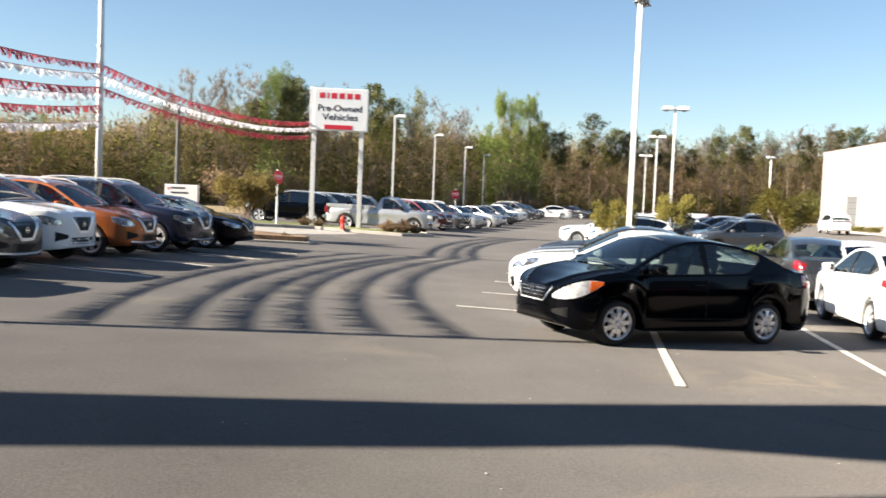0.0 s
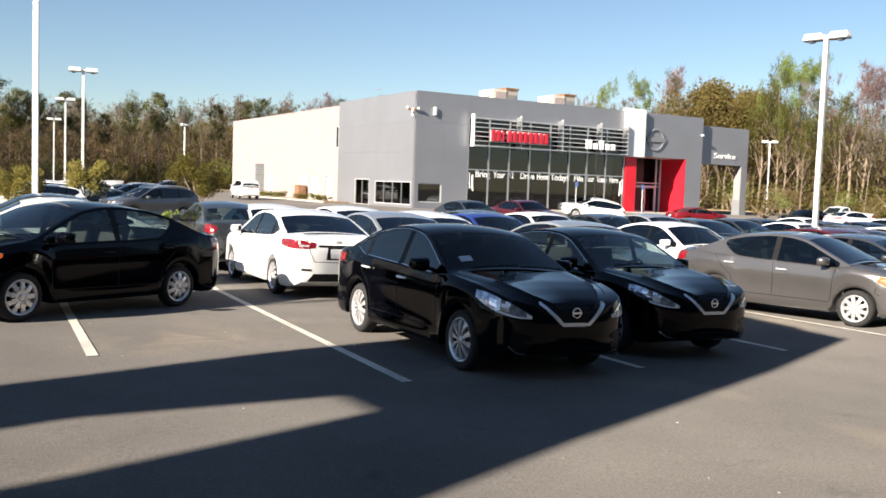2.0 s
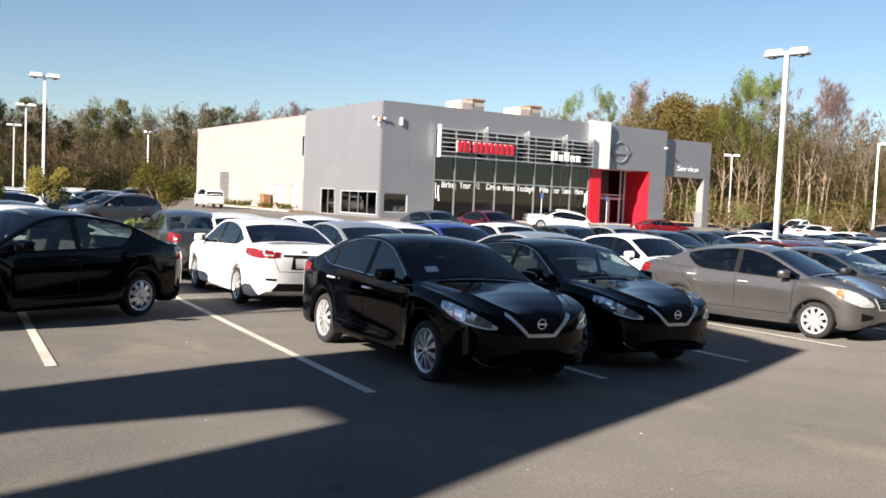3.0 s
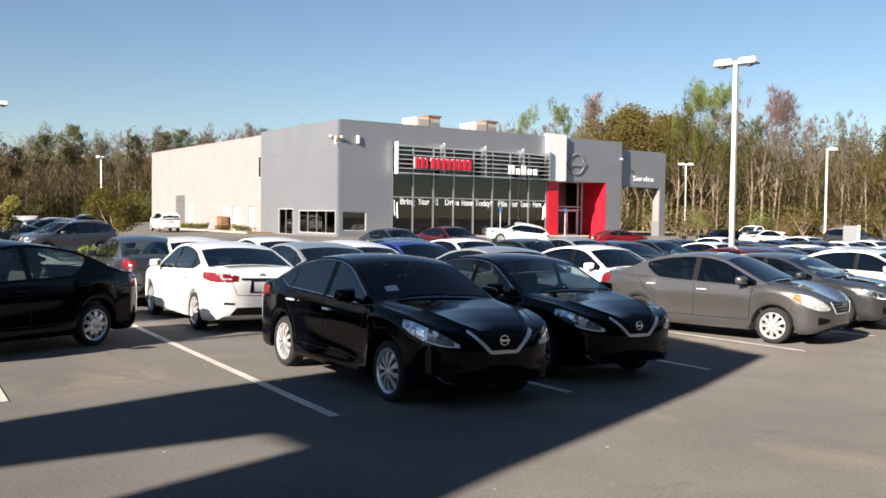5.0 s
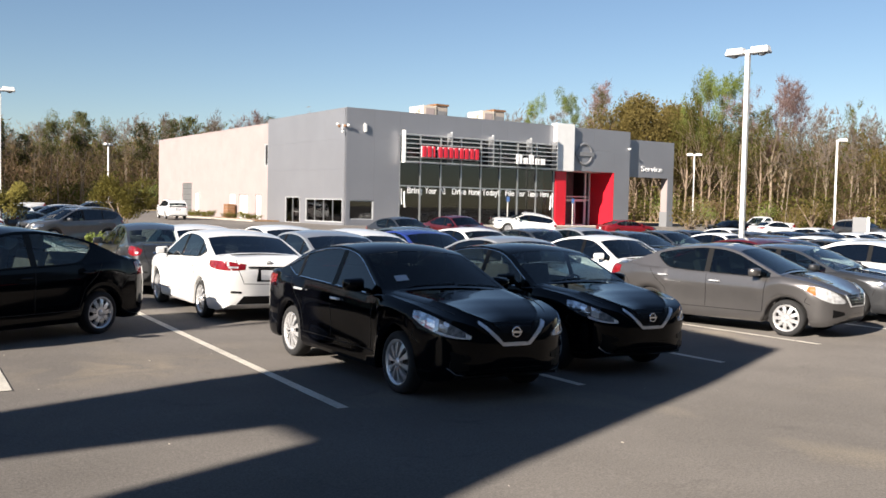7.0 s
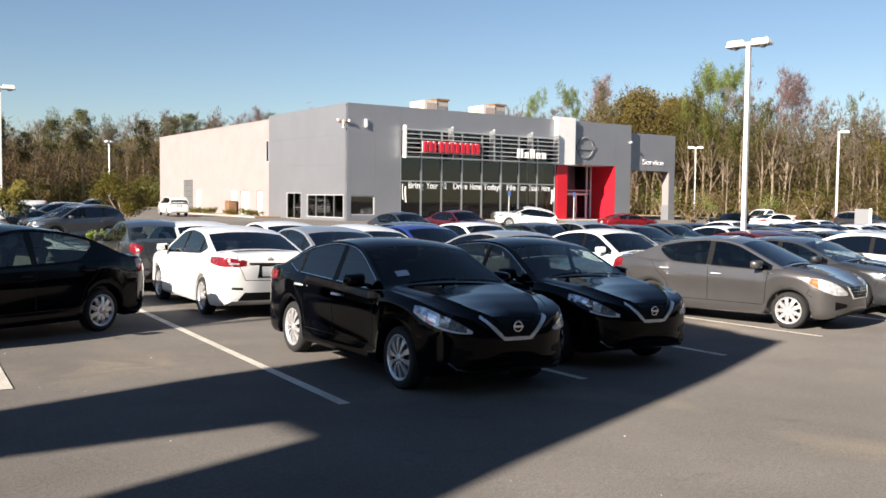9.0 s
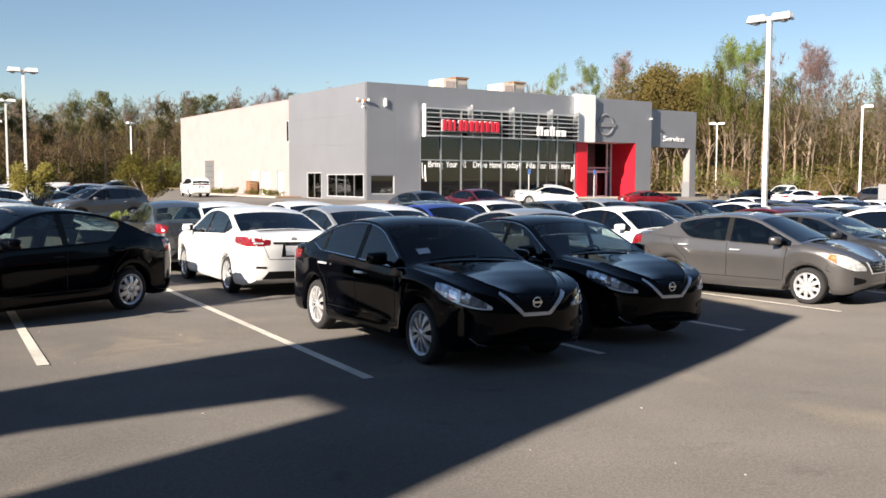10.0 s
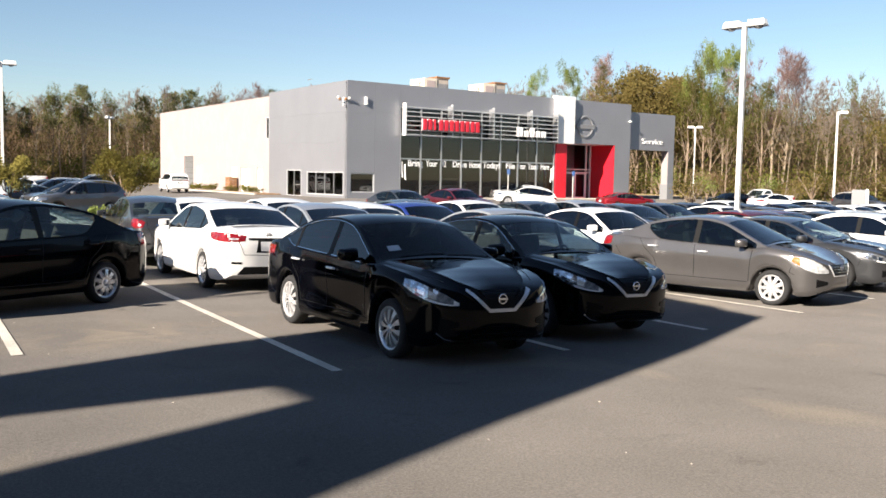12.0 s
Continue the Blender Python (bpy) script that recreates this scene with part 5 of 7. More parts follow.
    for w_, h_ in ((0.60, 0.80), (0.44, 0.55), (0.46, 0.80), (0.44, 0.55), (0.44, 0.55)):
        mark("name_bar", xs, 5.60, w_, h_, -0.80, 0.15, M["white_text"], root, "white dealer name")
        xs += w_ + 0.22
    lines = (("Bring Your W2", 5.75, 9.6), ("Drive Home Today!!", 10.3, 15.6), ("File Your Taxes Here", 16.1, 21.2))
    for body, a, b in lines:
        step, at = (b - a) / len(body), a
        for word in body.split():
            wide = step * len(word)
            text_part("window_writing", word, 0.74, M["white_text"], root, pose(at + wide / 2, 0.07, 2.98, 90, 0, 0), "white hand-painted word on the glass", 0.004, wide, 0.018)
            at += wide + step
    for x, s in ((5.35, -1), (5.65, -1), (21.3, 1), (21.55, 1)):
        pts = [(x + s * 0.18 * (1 - (t - 0.3) ** 2), 0.07, 2.9 - 1.3 * t + (0.2 if abs(x) in (5.35, 21.55) else 0)) for t in spread(0, 1, 6)]
        part("painted_stroke", tube(pts, 0.06, 6), M["white_text"], root)
    # entrance portal: red jambs round a recess, white tower and emblem
    part("portal_leg", box(21.9, 23.2, -0.10, 0.3, 0, 5.15, 0.02), M["red"], root, "glossy red portal")
    part("portal_jamb", box(23.2, 23.3, 0.3, 3.2, 0, 5.3), M["red"], root)
    part("portal_jamb", box(29.38, 29.5, 0.0, 3.2, 0, 5.3), M["red"], root, "glossy red portal")
    part("portal_soffit", box(23.3, 29.38, 0.3, 3.2, 5.3, 5.4), M["white"], root)
    dw = new("entrance")
    dw.parent = root
    ex = (23.38, 25.9, 28.75, 29.3)
    for a in ex:
        part("mullion", box(a - 0.07, a + 0.07, 3.12, 3.34, 0, 5.4), M["sign_white"], dw)
    for a, b in zip(ex, ex[1:]):
        for z in (2.62, 2.92):
            part("transom", box(a + 0.07, b - 0.07, 3.14, 3.32, z - 0.05, z + 0.05), M["sign_white"], dw)
        for z0, z1 in ((2.67, 2.87), (2.97, 5.3)):
            part("pane", box(a + 0.07, b - 0.07, 3.22, 3.23, z0, z1), M["door_glass"], dw)
    # two door leaves in white frames, fixed panes beside them
    for a, b in ((25.97, 27.32), (27.34, 28.68)):
        leaf = part("door_frame", box(a, a + 0.10, 3.16, 3.24, 0.02, 2.55), M["sign_white"], dw)
        for x0, x1, z0, z1 in ((b - 0.10, b, 0.02, 2.55), (a + 0.10, b - 0.10, 0.02, 0.22), (a + 0.10, b - 0.10, 2.45, 2.55)):
            part("rail", box(x0, x1, 3.16, 3.24, z0, z1), M["sign_white"], leaf)
        part("pane", box(a + 0.10, b - 0.10, 3.19, 3.20, 0.22, 2.45), M["door_glass"], leaf)
        part("pull_handle", box(27.2 if a < 27 else 27.4, 27.24 if a < 27 else 27.44, 3.06, 3.16, 0.9, 1.3), M["aluminium"], leaf)
    for a, b in ((23.45, 25.83), (28.82, 29.23)):
        part("pane", box(a, b, 3.22, 3.23, 0.06, 2.57), M["door_glass"], dw)
    # white backing added so that the panes in front of it look lighter
    part("lobby_wall", box(23.4, 29.4, 5.6, 5.7, 0.08, 5.4), M["white"], root, "pale backing added to lighten the door glass")
    part("lobby_floor", box(23.4, 29.4, 3.4, 5.6, 0.08, 0.10), M["concrete"], root)
    part("tower", box(21.6, 23.8, -0.45, 0.3, 5.2, 9.55, 0.03), M["sign_white"], root, "white upright box over the portal")
    em = new("emblem")
    em.parent = root
    em.matrix_basis = pose(25.5, -0.06, 6.9, 90, 0, 0)
    part("ring", lathe([(0.95 + 0.12 * math.cos(a), 0.06 * math.sin(a)) for a in spread(0, 2 * math.pi, 8)], 36), M["panel_dark"], em, smooth=True)
    part("bar", box(-1.2, 1.2, -0.2, 0.2, -0.05, 0.07, 0.03), M["panel_dark"], em)
    # service wing with its drive-through
    part("service_lintel", box(W, 38.7, 0.6, 1.1, 5.0, 8.7, 0.02), M["panel"], root)
    part("service_roof", box(W, 38.7, 1.1, 13, 8.0, 8.2), M["panel_dark"], root)
    part("service_pillar", box(37.85, 38.7, 0.6, 1.5, 0, 5.0, 0.02), M["panel"], root)
    # beige sheet gives the pillar's left face its sunlit tone
    part("pillar_lining", box(37.81, 37.846, 0.64, 1.46, 1.6, 5.0), M["beige"], root)
    part("service_pillar", box(37.9, 38.7, 12.0, 13.0, 0, 8.0, 0.02), M["panel"], root)
    part("pillar_guard", box(37.78, 38.75, 0.55, 1.55, 0, 1.6, 0.02), M["panel_dark"], root)
    text_part("service_writing", "Service", 0.78, M["white_text"], root, pose(35.4, 0.57, 5.85, 90, 0, 0), "white raised word", 0.04, 3.0)
    # lamps, cameras and roof units
    part("flood_light", box(1.55, 1.75, -0.2, 0.0, 7.5, 8.15, 0.03), M["white"], root)
    cam_ = part("corner_camera", tube([(0.0, 0.3, 7.95), (-0.32, 0.05, 7.95), (-0.32, 0.05, 7.6)], 0.05, 6), M["white"], root, "cluster of small cameras on a bracket")
    for x, y, z, mat in ((-0.32, 0.05, 7.42, M["white"]), (-0.50, 0.30, 7.85, M["brown"]), (-0.58, 0.42, 8.0, M["white"]), (0.06, -0.22, 7.92, M["white"]), (-0.20, -0.12, 7.86, M["brown"])):
        bm = bmesh.new()
        bmesh.ops.create_uvsphere(bm, u_segments=10, v_segments=8, radius=0.12)
        bmesh.ops.translate(bm, vec=(x, y, z), verts=bm.verts[:])
        part("camera_dome", bm, mat, cam_, smooth=True)
    for x0 in (12.4, 19.3):
        hv = part("roof_unit", box(x0 + 1.45, x0 + 2.8, 8, 10.6, 8.5, 11.2, 0.04), M["hvac"], root, "tan sheet-metal air handler with its sunlit side put on in cream")
        # the sunlit left side, widened into a box of lighter colour
        part("casing", box(x0, x0 + 1.44, 7.9, 10.4, 8.5, 11.12, 0.04), M["cream"], hv, "cream box in the tone of the unit's sunlit side")
        part("flange", box(x0 + 1.40, x0 + 2.9, 7.9, 10.7, 11.2, 11.36), M["brown"], hv)
        part("fan_grille", box(x0 + 1.62, x0 + 2.6, 7.95, 8.0, 9.2, 10.7), M["panel_dark"], hv)
        part("service_door", box(x0 + 0.25, x0 + 1.2, 7.86, 7.9, 9.0, 10.9), M["beige"], hv)
        part("pipe", tube([(x0 - 0.4, 8.6, 8.5), (x0 - 0.4, 8.6, 10.6), (x0 + 0.05, 8.6, 10.8)], 0.09, 8), M["cream"], hv)
    part("lamp_arm", box(31.35, 31.6, -0.2, 0.0, 7.6, 7.78, 0.02), M["white"], root)
    return root


dealership()

# ---- lot: lines, islands, kerbs ----
for a in ((4.81, 6.98, 6.44, 16.3), (2.53, 9.28, 3.35, 13.9), (7.73, 6.62, 8.55, 12.0), (10.69, 6.73, 11.45, 12.1), (13.74, 6.94, 14.4, 12.3), (16.89, 7.23, 17.6, 12.6), (19.9, 7.5, 20.6, 12.8),
          (0.36, 15.43, 5.3, 14.8), (0.94, 18.12, 5.8, 17.4), (1.4, 20.9, 6.2, 20.2), (1.9, 23.7, 6.7, 23.0), (2.4, 26.5, 7.2, 25.8),
          (-9.0, 18.3, -5.3, 16.9), (-8.7, 21.4, -4.9, 20.0), (-8.2, 24.3, -4.4, 22.9), (-7.6, 27.2, -3.9, 25.8)):
    painted_line(*a)

ISLAND = [(-8.5, 43.2), (-5.8, 44.3), (-3.4, 43.2), (-1.5, 42.6), (-0.2, 43.6), (-0.6, 45.3), (-3.5, 46.2), (-7.0, 47.3), (-14.0, 47.6), (-22, 47.0), (-22, 42.0), (-14, 42.0)]
ground_patch("grass_verge", ISLAND, M["grass"], 0.13, "patchy green grass strip round the sign")
kerb([(-16, 41.8), (-12, 42.2), (-8.5, 43.0), (-5.8, 44.1), (-3.4, 43.0), (-1.5, 42.4), (-0.1, 43.5), (-0.5, 45.4), (-3.5, 46.4)])
ground_patch("planting_bed", [(-9.5, 30.4), (-6.4, 30.6), (-4.5, 31.0), (-4.4, 31.8), (-6.0, 33.2), (-9.5, 34.0), (-14, 34.5), (-14, 30.8)], M["mulch"], 0.24, "brown mulch bed with a shrub")
kerb([(-12, 30.4), (-9.5, 30.2), (-6.4, 30.4), (-4.3, 30.9), (-4.2, 31.9), (-6.0, 33.4), (-9.5, 34.2)], height=0.09)
ground_patch("dry_verge", [(-60, 62), (-8, 60), (-4, 75), (2, 95), (8, 118), (30, 128), (60, 140), (60, 175), (-60, 175), (-120, 120), (-90, 62)], M["dry_grass"], 0.05, "dry tan grass at the edge of the wood")
ground_patch("dry_verge", [(58, 148), (96, 100), (104, 60), (110, 20), (170, 10), (190, 120), (120, 200), (60, 180)], M["dry_grass"], 0.05, "dry tan grass at the edge of the wood")
# beds along the showroom's side
U6 = Matrix.Rotation(radians(-6), 2)
def site(x, y):
    v = U6 @ Vector((x, y))
    return (40.81 + v.x, 59.32 + v.y)


ground_patch("planting_bed", [site(-2.6, 12), site(-0.2, 12), site(-0.2, 35), site(-2.6, 35)], M["mulch"], 0.10, "mulch bed with low shrubs along the workshop wall")
kerb([site(-2.7, 11.8), site(-2.7, 35.2), site(-0.3, 35.3)])
kerb([site(-8, 47), site(-8, 38), site(-9, 34)], "pale concrete kerb beside the drive")
ground_patch("pavement", [site(3, -2.6), site(31, -2.6), site(31, -0.2), site(3, -0.2)], M["concrete"], 0.12, "concrete pavement in front of the showroom", "pavement")
for xa, ya in ((8.2, 41.5), (11.6, 43.6), (17.85, 46.0), (14.4, 40.0)):
    pts = [(xa + 1.3 * math.cos(a), ya + 1.3 * math.sin(a)) for a in spread(0, 2 * math.pi, 14)[:-1]]
    ground_patch("planting_bed", pts, M["mulch"], 0.12, "round mulch bed in the lot")


ground_patch("gutter", [(-13, 35.8), (-7.6, 35.8), (-6.2, 37.2), (-4.4, 39.6), (-3.6, 41.4), (-3.5, 42.4), (-5.8, 43.6), (-8.5, 42.5), (-13, 41.7)], M["concrete"], 0.006, "pale concrete apron in front of the sign island", "pavement")

# pale grit on the asphalt
grit, rng3 = bmesh.new(), random.Random(31)
for _ in range(45):
    x, y, r = rng3.uniform(-4, 9), rng3.uniform(2.2, 12), rng3.uniform(0.003, 0.008)
    add_box(grit, x - r, x + r, y - r * 1.4, y + r * 1.4, ground_z(x, y) - 0.002, ground_z(x, y) + r)
tagged(mesh_object("grit", grit, M["concrete"]), "scattered pale bits of gravel on the asphalt", "gravel", kind="stuff")

# ---- unseen canopy behind and beside the camera, cut to its shadow, and a sky-blocking wall ----
def canopy():
    root = thing("entrance_canopy", pose(0, 0, 0), "unseen flat canopy slabs cut to the outline of their shadow", "canopy")
    z = 5.6
    k = z / math.tan(SUN_EL)
    off = Vector((SUN_TRAVEL.x * k, SUN_TRAVEL.y * k))
    def slab(name, outline, thick=0.05, z=z):
        bm = bmesh.new()
        pts = [(x - off.x, y - off.y) for x, y in outline]
        lo = [bm.verts.new((x, y, z)) for x, y in pts]
        hi = [bm.verts.new((x, y, z + thick)) for x, y in pts]
        bm.faces.new(lo[::-1]), bm.faces.new(hi)
        for i in range(len(pts)):
            j = (i + 1) % len(pts)
            bm.faces.new((lo[i], lo[j], hi[j], hi[i]))
        bmesh.ops.recalc_face_normals(bm, faces=bm.faces[:])
        return part(name, bm, M["panel_dark"], root)
    # added out of view: keeps sky off the shaded ground and the black paint
    part("showroom_wall", box(-45, 45, -5.4, -5.0, -1, 12.0), M["panel_dark"], root, "unseen grey wall added to block sky light behind the camera")
    # unseen slabs: outlines are the ground shadow's edges, moved back towards the sun
    slab("roof_slab", [(11.9, 6.87), (8.5, 5.76), (4.35, 4.58), (2.2, 3.86), (-14, -1.2), (-14, 2.2), (-3.0, 4.6), (1.1, 5.36), (2.7, 5.79), (3.52, 6.02), (3.55, 6.74), (8.0, 8.0), (12.2, 8.0)])
    slab("edge_beam", [(3.48, 6.62), (8.0, 7.8), (12.25, 7.8), (12.75, 9.6), (7.4, 9.42), (3.88, 8.85), (0.0, 7.8), (-3.5, 7.2), (-14, 5.4), (-14, 3.8), (-2.8, 5.72), (0.0, 6.34), (1.45, 6.74)], z=z + 0.004)
    for x, y in ((-24, -3.5), (-24, 3.5), (-12.5, -2.5)):
        part("column", box(x - 0.2, x + 0.2, y - 0.2, y + 0.2, 0, z, 0.02), M["white"], root)
    return root


canopy()


# ---- street furniture ----
def light_pole(x, y, height, heads, yaw, label="pale square steel lamp post with flat box heads", base=True):
    z = ground_z(x, y)
    root = thing("street_lamp", pose(x, y, z, 0, 0, yaw), label, "street lamp", "lot lamp posts")
    if base:
        part("footing", lathe([(0, 0), (0.30, 0), (0.30, 0.70), (0.27, 0.74), (0, 0.74)], 20), M["concrete"], root)
    part("pole", box(-0.075, 0.075, -0.075, 0.075, 0.70 if base else 0, height, 0.01), M["pole"], root)
    for sg in heads:
        bm = box(min(sg * 0.10, sg * 0.80), max(sg * 0.10, sg * 0.80), -0.20, 0.20, height - 0.14, height + 0.09, 0.04)
        for v in bm.verts:
            if v.co.z > height:
                v.co.y *= 0.72
                v.co.x = sg * 0.5 + (v.co.x - sg * 0.5) * 0.88
        h = part("lamp_head", bm, M["lamp_head"], root)
        part("rim", box(min(sg * 0.09, sg * 0.81), max(sg * 0.09, sg * 0.81), -0.21, 0.21, height - 0.165, height - 0.142, 0.008), M["panel_dark"], h)
        part("lens", lathe([(0, -0.085), (0.07, -0.075), (0.13, -0.045), (0.16, 0.0), (0, 0.0)], 16, Matrix.Translation((sg * 0.52, 0, height - 0.166))), M["lamp_lens"], h, smooth=True)
        part("arm", box(min(0, sg * 0.12), max(0, sg * 0.12), -0.05, 0.05, height - 0.12, height - 0.01), M["pole"], root)
    return root


def polar(az, d):
    return d * math.sin(radians(az)), d * math.cos(radians(az))


for az, d, h, yaw, heads in ((12.1, 27.8, 8.25, 70, (1, -1)), (58.85, 34.6, 8.05, -85, (1, -1)), (14.65, 57, 8.2, -12, (1, -1)), (13.7, 85, 8.2, -12, (1, -1)), (13.1, 115, 8.1, -12, (1, -1)),
                             (20.4, 121, 8.6, 40, (1, -1)), (-2.65, 69.5, 7.95, 0, (1,)), (-0.05, 88, 7.9, 0, (1,)), (1.9, 105, 7.8, 0, (1,)), (3.1, 121, 7.8, 0, (1,)),
                             (64.0, 82, 8.3, -50, (1,)), (56.05, 102, 7.8, -50, (1, -1))):
    x, y = polar(az, d)
    light_pole(x, y, h, heads, yaw)


def tall_pole():
    root = thing("flag_pole", pose(-9.85, 26.5, ground_z(-9.85, 26.5)), "tall round pale steel pole that holds up pennant strings", "pole")
    part("pole", tube([(0, 0, 0), (0, 0, 5), (0, 0, 9.5)], [0.10, 0.085, 0.07], 14), M["pole"], root, smooth=True)
    part("foot_plate", box(-0.2, 0.2, -0.2, 0.2, 0, 0.03, 0.005), M["pole"], root)
    for z in (5.6, 5.15, 4.75, 4.4, 4.05, 3.55):
        part("clamp", lathe([(0.09, z - 0.03), (0.11, z - 0.03), (0.11, z + 0.03), (0.09, z + 0.03)], 14), M["aluminium"], root)
    e = thing("flag_pole", pose(-11.7, 9.3, ground_z(-11.7, 9.3)), "tall round pale steel pole that holds up pennant strings", "pole")
    part("pole", tube([(0, 0, 0), (0, 0, 5), (0, 0, 9.5)], [0.10, 0.085, 0.07], 14), M["pole"], e, smooth=True)
    d = thing("utility_pole", pose(-17.0, 60.0, ground_z(-17, 60)), "dark wooden utility pole at the edge of the wood", "pole")
    part("pole", tube([(0, 0, 0), (0, 0, 7.0)], [0.16, 0.11], 10), M["pole_dark"], d)


tall_pole()


def pennants(a, b, sag, mat, color):
    """A string of fringe pennants from a to b."""
    a, b = Vector(a), Vector(b)
    root = thing("pennant_string", Matrix.Translation(a), f"sagging string of {color} fringe pennants", "bunting", "pennant strings")
    n = max(12, int((b - a).length / 0.5))
    pts = [(b - a) * (k / n) - Vector((0, 0, sag * 4 * (k / n) * (1 - k / n))) for k in range(n + 1)]
    part("cord", tube(pts, 0.012, 4), M["cord"], root)
    bm = bmesh.new()
    total, t = (b - a).length, 0.0
    rng = random.Random(int(a.z * 100 + b.x * 7))
    while t < total:
        k = t / total
        p = (b - a) * k - Vector((0, 0, sag * 4 * k * (1 - k)))
        d = (b - a).normalized()
        wdt, ln = 0.07 * rng.uniform(0.6, 1.2), 0.20 * rng.uniform(0.5, 1.2)
        side_ = Vector((-d.y, d.x, 0)) * rng.uniform(-0.16, 0.16)
        q = [p, p + d * wdt, p + d * wdt * rng.uniform(0.5, 1.0) + side_ - Vector((0, 0, ln)), p + d * wdt * rng.uniform(0, 0.4) + side_ * 1.2 - Vector((0, 0, ln * rng.uniform(0.8, 1)))]
        bm.faces.new([bm.verts.new(v) for v in q])
        t += wdt * rng.uniform(0.45, 1.0)
    ob = part("fringe", bm, mat, root)
    ob["kind"] = "stuff"
    return root


PB = Vector((-9.85, 26.5, ground_z(-9.85, 26.5)))
for k, (z, z2) in enumerate(((5.08, 5.7), (4.80, 5.2), (4.42, 4.8), (4.26, 4.45), (3.89, 4.1), (3.45, 3.6))):
    red = k % 2 == 0
    mt, cl = (M["flag_red"], "red") if red else (M["flag_white"], "white")
    pennants(PB + Vector((0, 0, z)), (-11.7, 9.3, z2), 0.6, mt, cl)
for k, (z, ze, s) in enumerate(((5.08, 5.35, 0.5), (4.80, 5.05, 0.5), (4.42, 4.65, 0.45))):
    mt, cl = (M["flag_red"], "red") if k != 1 else (M["flag_white"], "white")
    pennants(PB + Vector((0, 0, z)), (-6.5, 46.3, ze), s, mt, cl)


def brand_sign():
    x0, y0 = -5.05, 46.2
    root = thing("pylon_sign", pose(x0, y0, ground_z(x0, y0), 0, 0, 3), "white double-post pylon sign for used cars", "sign")
    for x in (-1.2, 1.2):
        part("post", box(x - 0.11, x + 0.11, -0.11, 0.11, 0, 5.0, 0.01), M["pole"], root)
    c = part("cabinet", box(-1.24, 1.5, -0.22, 0.22, 4.95, 7.08, 0.04), M["sign_white"], root)
    part("side_fin", box(-1.44, -1.24, -0.18, 0.18, 4.85, 7.12, 0.02), M["pole"], root)
    xs = -0.96
    for k in range(6):
        w_ = 0.10 if k == 1 else 0.27
        part("letter_block", box(xs, xs + w_, -0.228, -0.22, 6.56, 6.84, 0.004), M["sign_red"], c)
        xs += w_ + 0.115
    text_part("sign_writing", "Pre-Owned", 0.44, M["dark_text"], c, pose(0.08, -0.224, 6.06, 90, 0, 0), "", 0.003, 2.2, 0.008)
    text_part("sign_writing", "Vehicles", 0.44, M["dark_text"], c, pose(0.10, -0.224, 5.62, 90, 0, 0), "", 0.003, 1.8, 0.008)
    part("red_bar", box(-0.68, 0.72, -0.232, -0.22, 5.02, 5.24, 0.004), M["sign_red"], c)


brand_sign()


def stop_sign(x, y, h, yaw=0, post=True, far=False):
    root = thing("stop_sign", pose(x, y, ground_z(x, y), 0, 0, yaw), "red octagonal stop sign on a thin pale post" if not far else "round red and white road sign on a thin post", "road sign")
    part("post", box(-0.03, 0.03, -0.03, 0.03, 0, h, 0.005), M["pole"], root)
    f = part("face", lathe([(0, 0.0), (0.30 if far else 0.35, 0.0), (0.30 if far else 0.35, 0.012), (0, 0.012)], 8, Matrix.Translation((0, -0.04, h - 0.38)) @ pose(0, 0, 0, 90, 0, 0) @ Matrix.Rotation(math.pi / 8, 4, "Z")), M["sign_red"], root)
    text_part("sign_writing", "STOP", 0.30, M["white_text"], f, pose(0, -0.056, h - 0.38, 90, 0, 0), "", 0.002, 0.42 if far else 0.50)


stop_sign(-7.55, 43.4, 2.75, 55)
stop_sign(1.4, 60.0, 2.6, 10, far=True)


def hydrant():
    root = thing("fire_hydrant", pose(-4.35, 43.2, ground_z(-4.35, 43.2) + 0.12) @ Matrix.Scale(0.85, 4), "red cast-iron fire hydrant in the kerbside grass", "hydrant")
    part("barrel", lathe([(0, 0), (0.16, 0), (0.16, 0.05), (0.11, 0.07), (0.11, 0.52), (0.15, 0.55), (0.15, 0.60), (0.11, 0.68), (0.05, 0.74), (0.03, 0.80), (0, 0.80)], 16), M["hydrant"], root, smooth=True)
    for r in (90, -90):
        part("outlet", lathe([(0, 0), (0.06, 0), (0.06, 0.16), (0.075, 0.16), (0.075, 0.20), (0, 0.20)], 10, Matrix.Translation((0, 0, 0.42)) @ pose(0, 0, 0, 0, r, 0)), M["hydrant"], root)


hydrant()


def notice_board():
    root = thing("notice_sign", pose(-9.15, 32.8, ground_z(-9.15, 32.8), 0, 0, 0), "low white directional sign with dark illegible lines", "sign")
    c = part("cabinet", box(-0.60, 0.60, -0.10, 0.10, 0.55, 1.75, 0.03), M["sign_white"], root)
    part("pedestal", box(-0.45, 0.45, -0.08, 0.08, 0, 0.56, 0.01), M["pole"], root)
    for z, w_ in ((1.63, 0.50), (1.46, 0.62), (1.29, 0.46), (1.12, 0.54)):
        part("text_bar", box(-0.38, -0.38 + w_, -0.108, -0.10, z - 0.028, z + 0.028), M["dark_text"], c)
    part("arrow_mark", box(-0.50, -0.43, -0.108, -0.10, 1.565, 1.635), M["sign_red"], c)


notice_board()


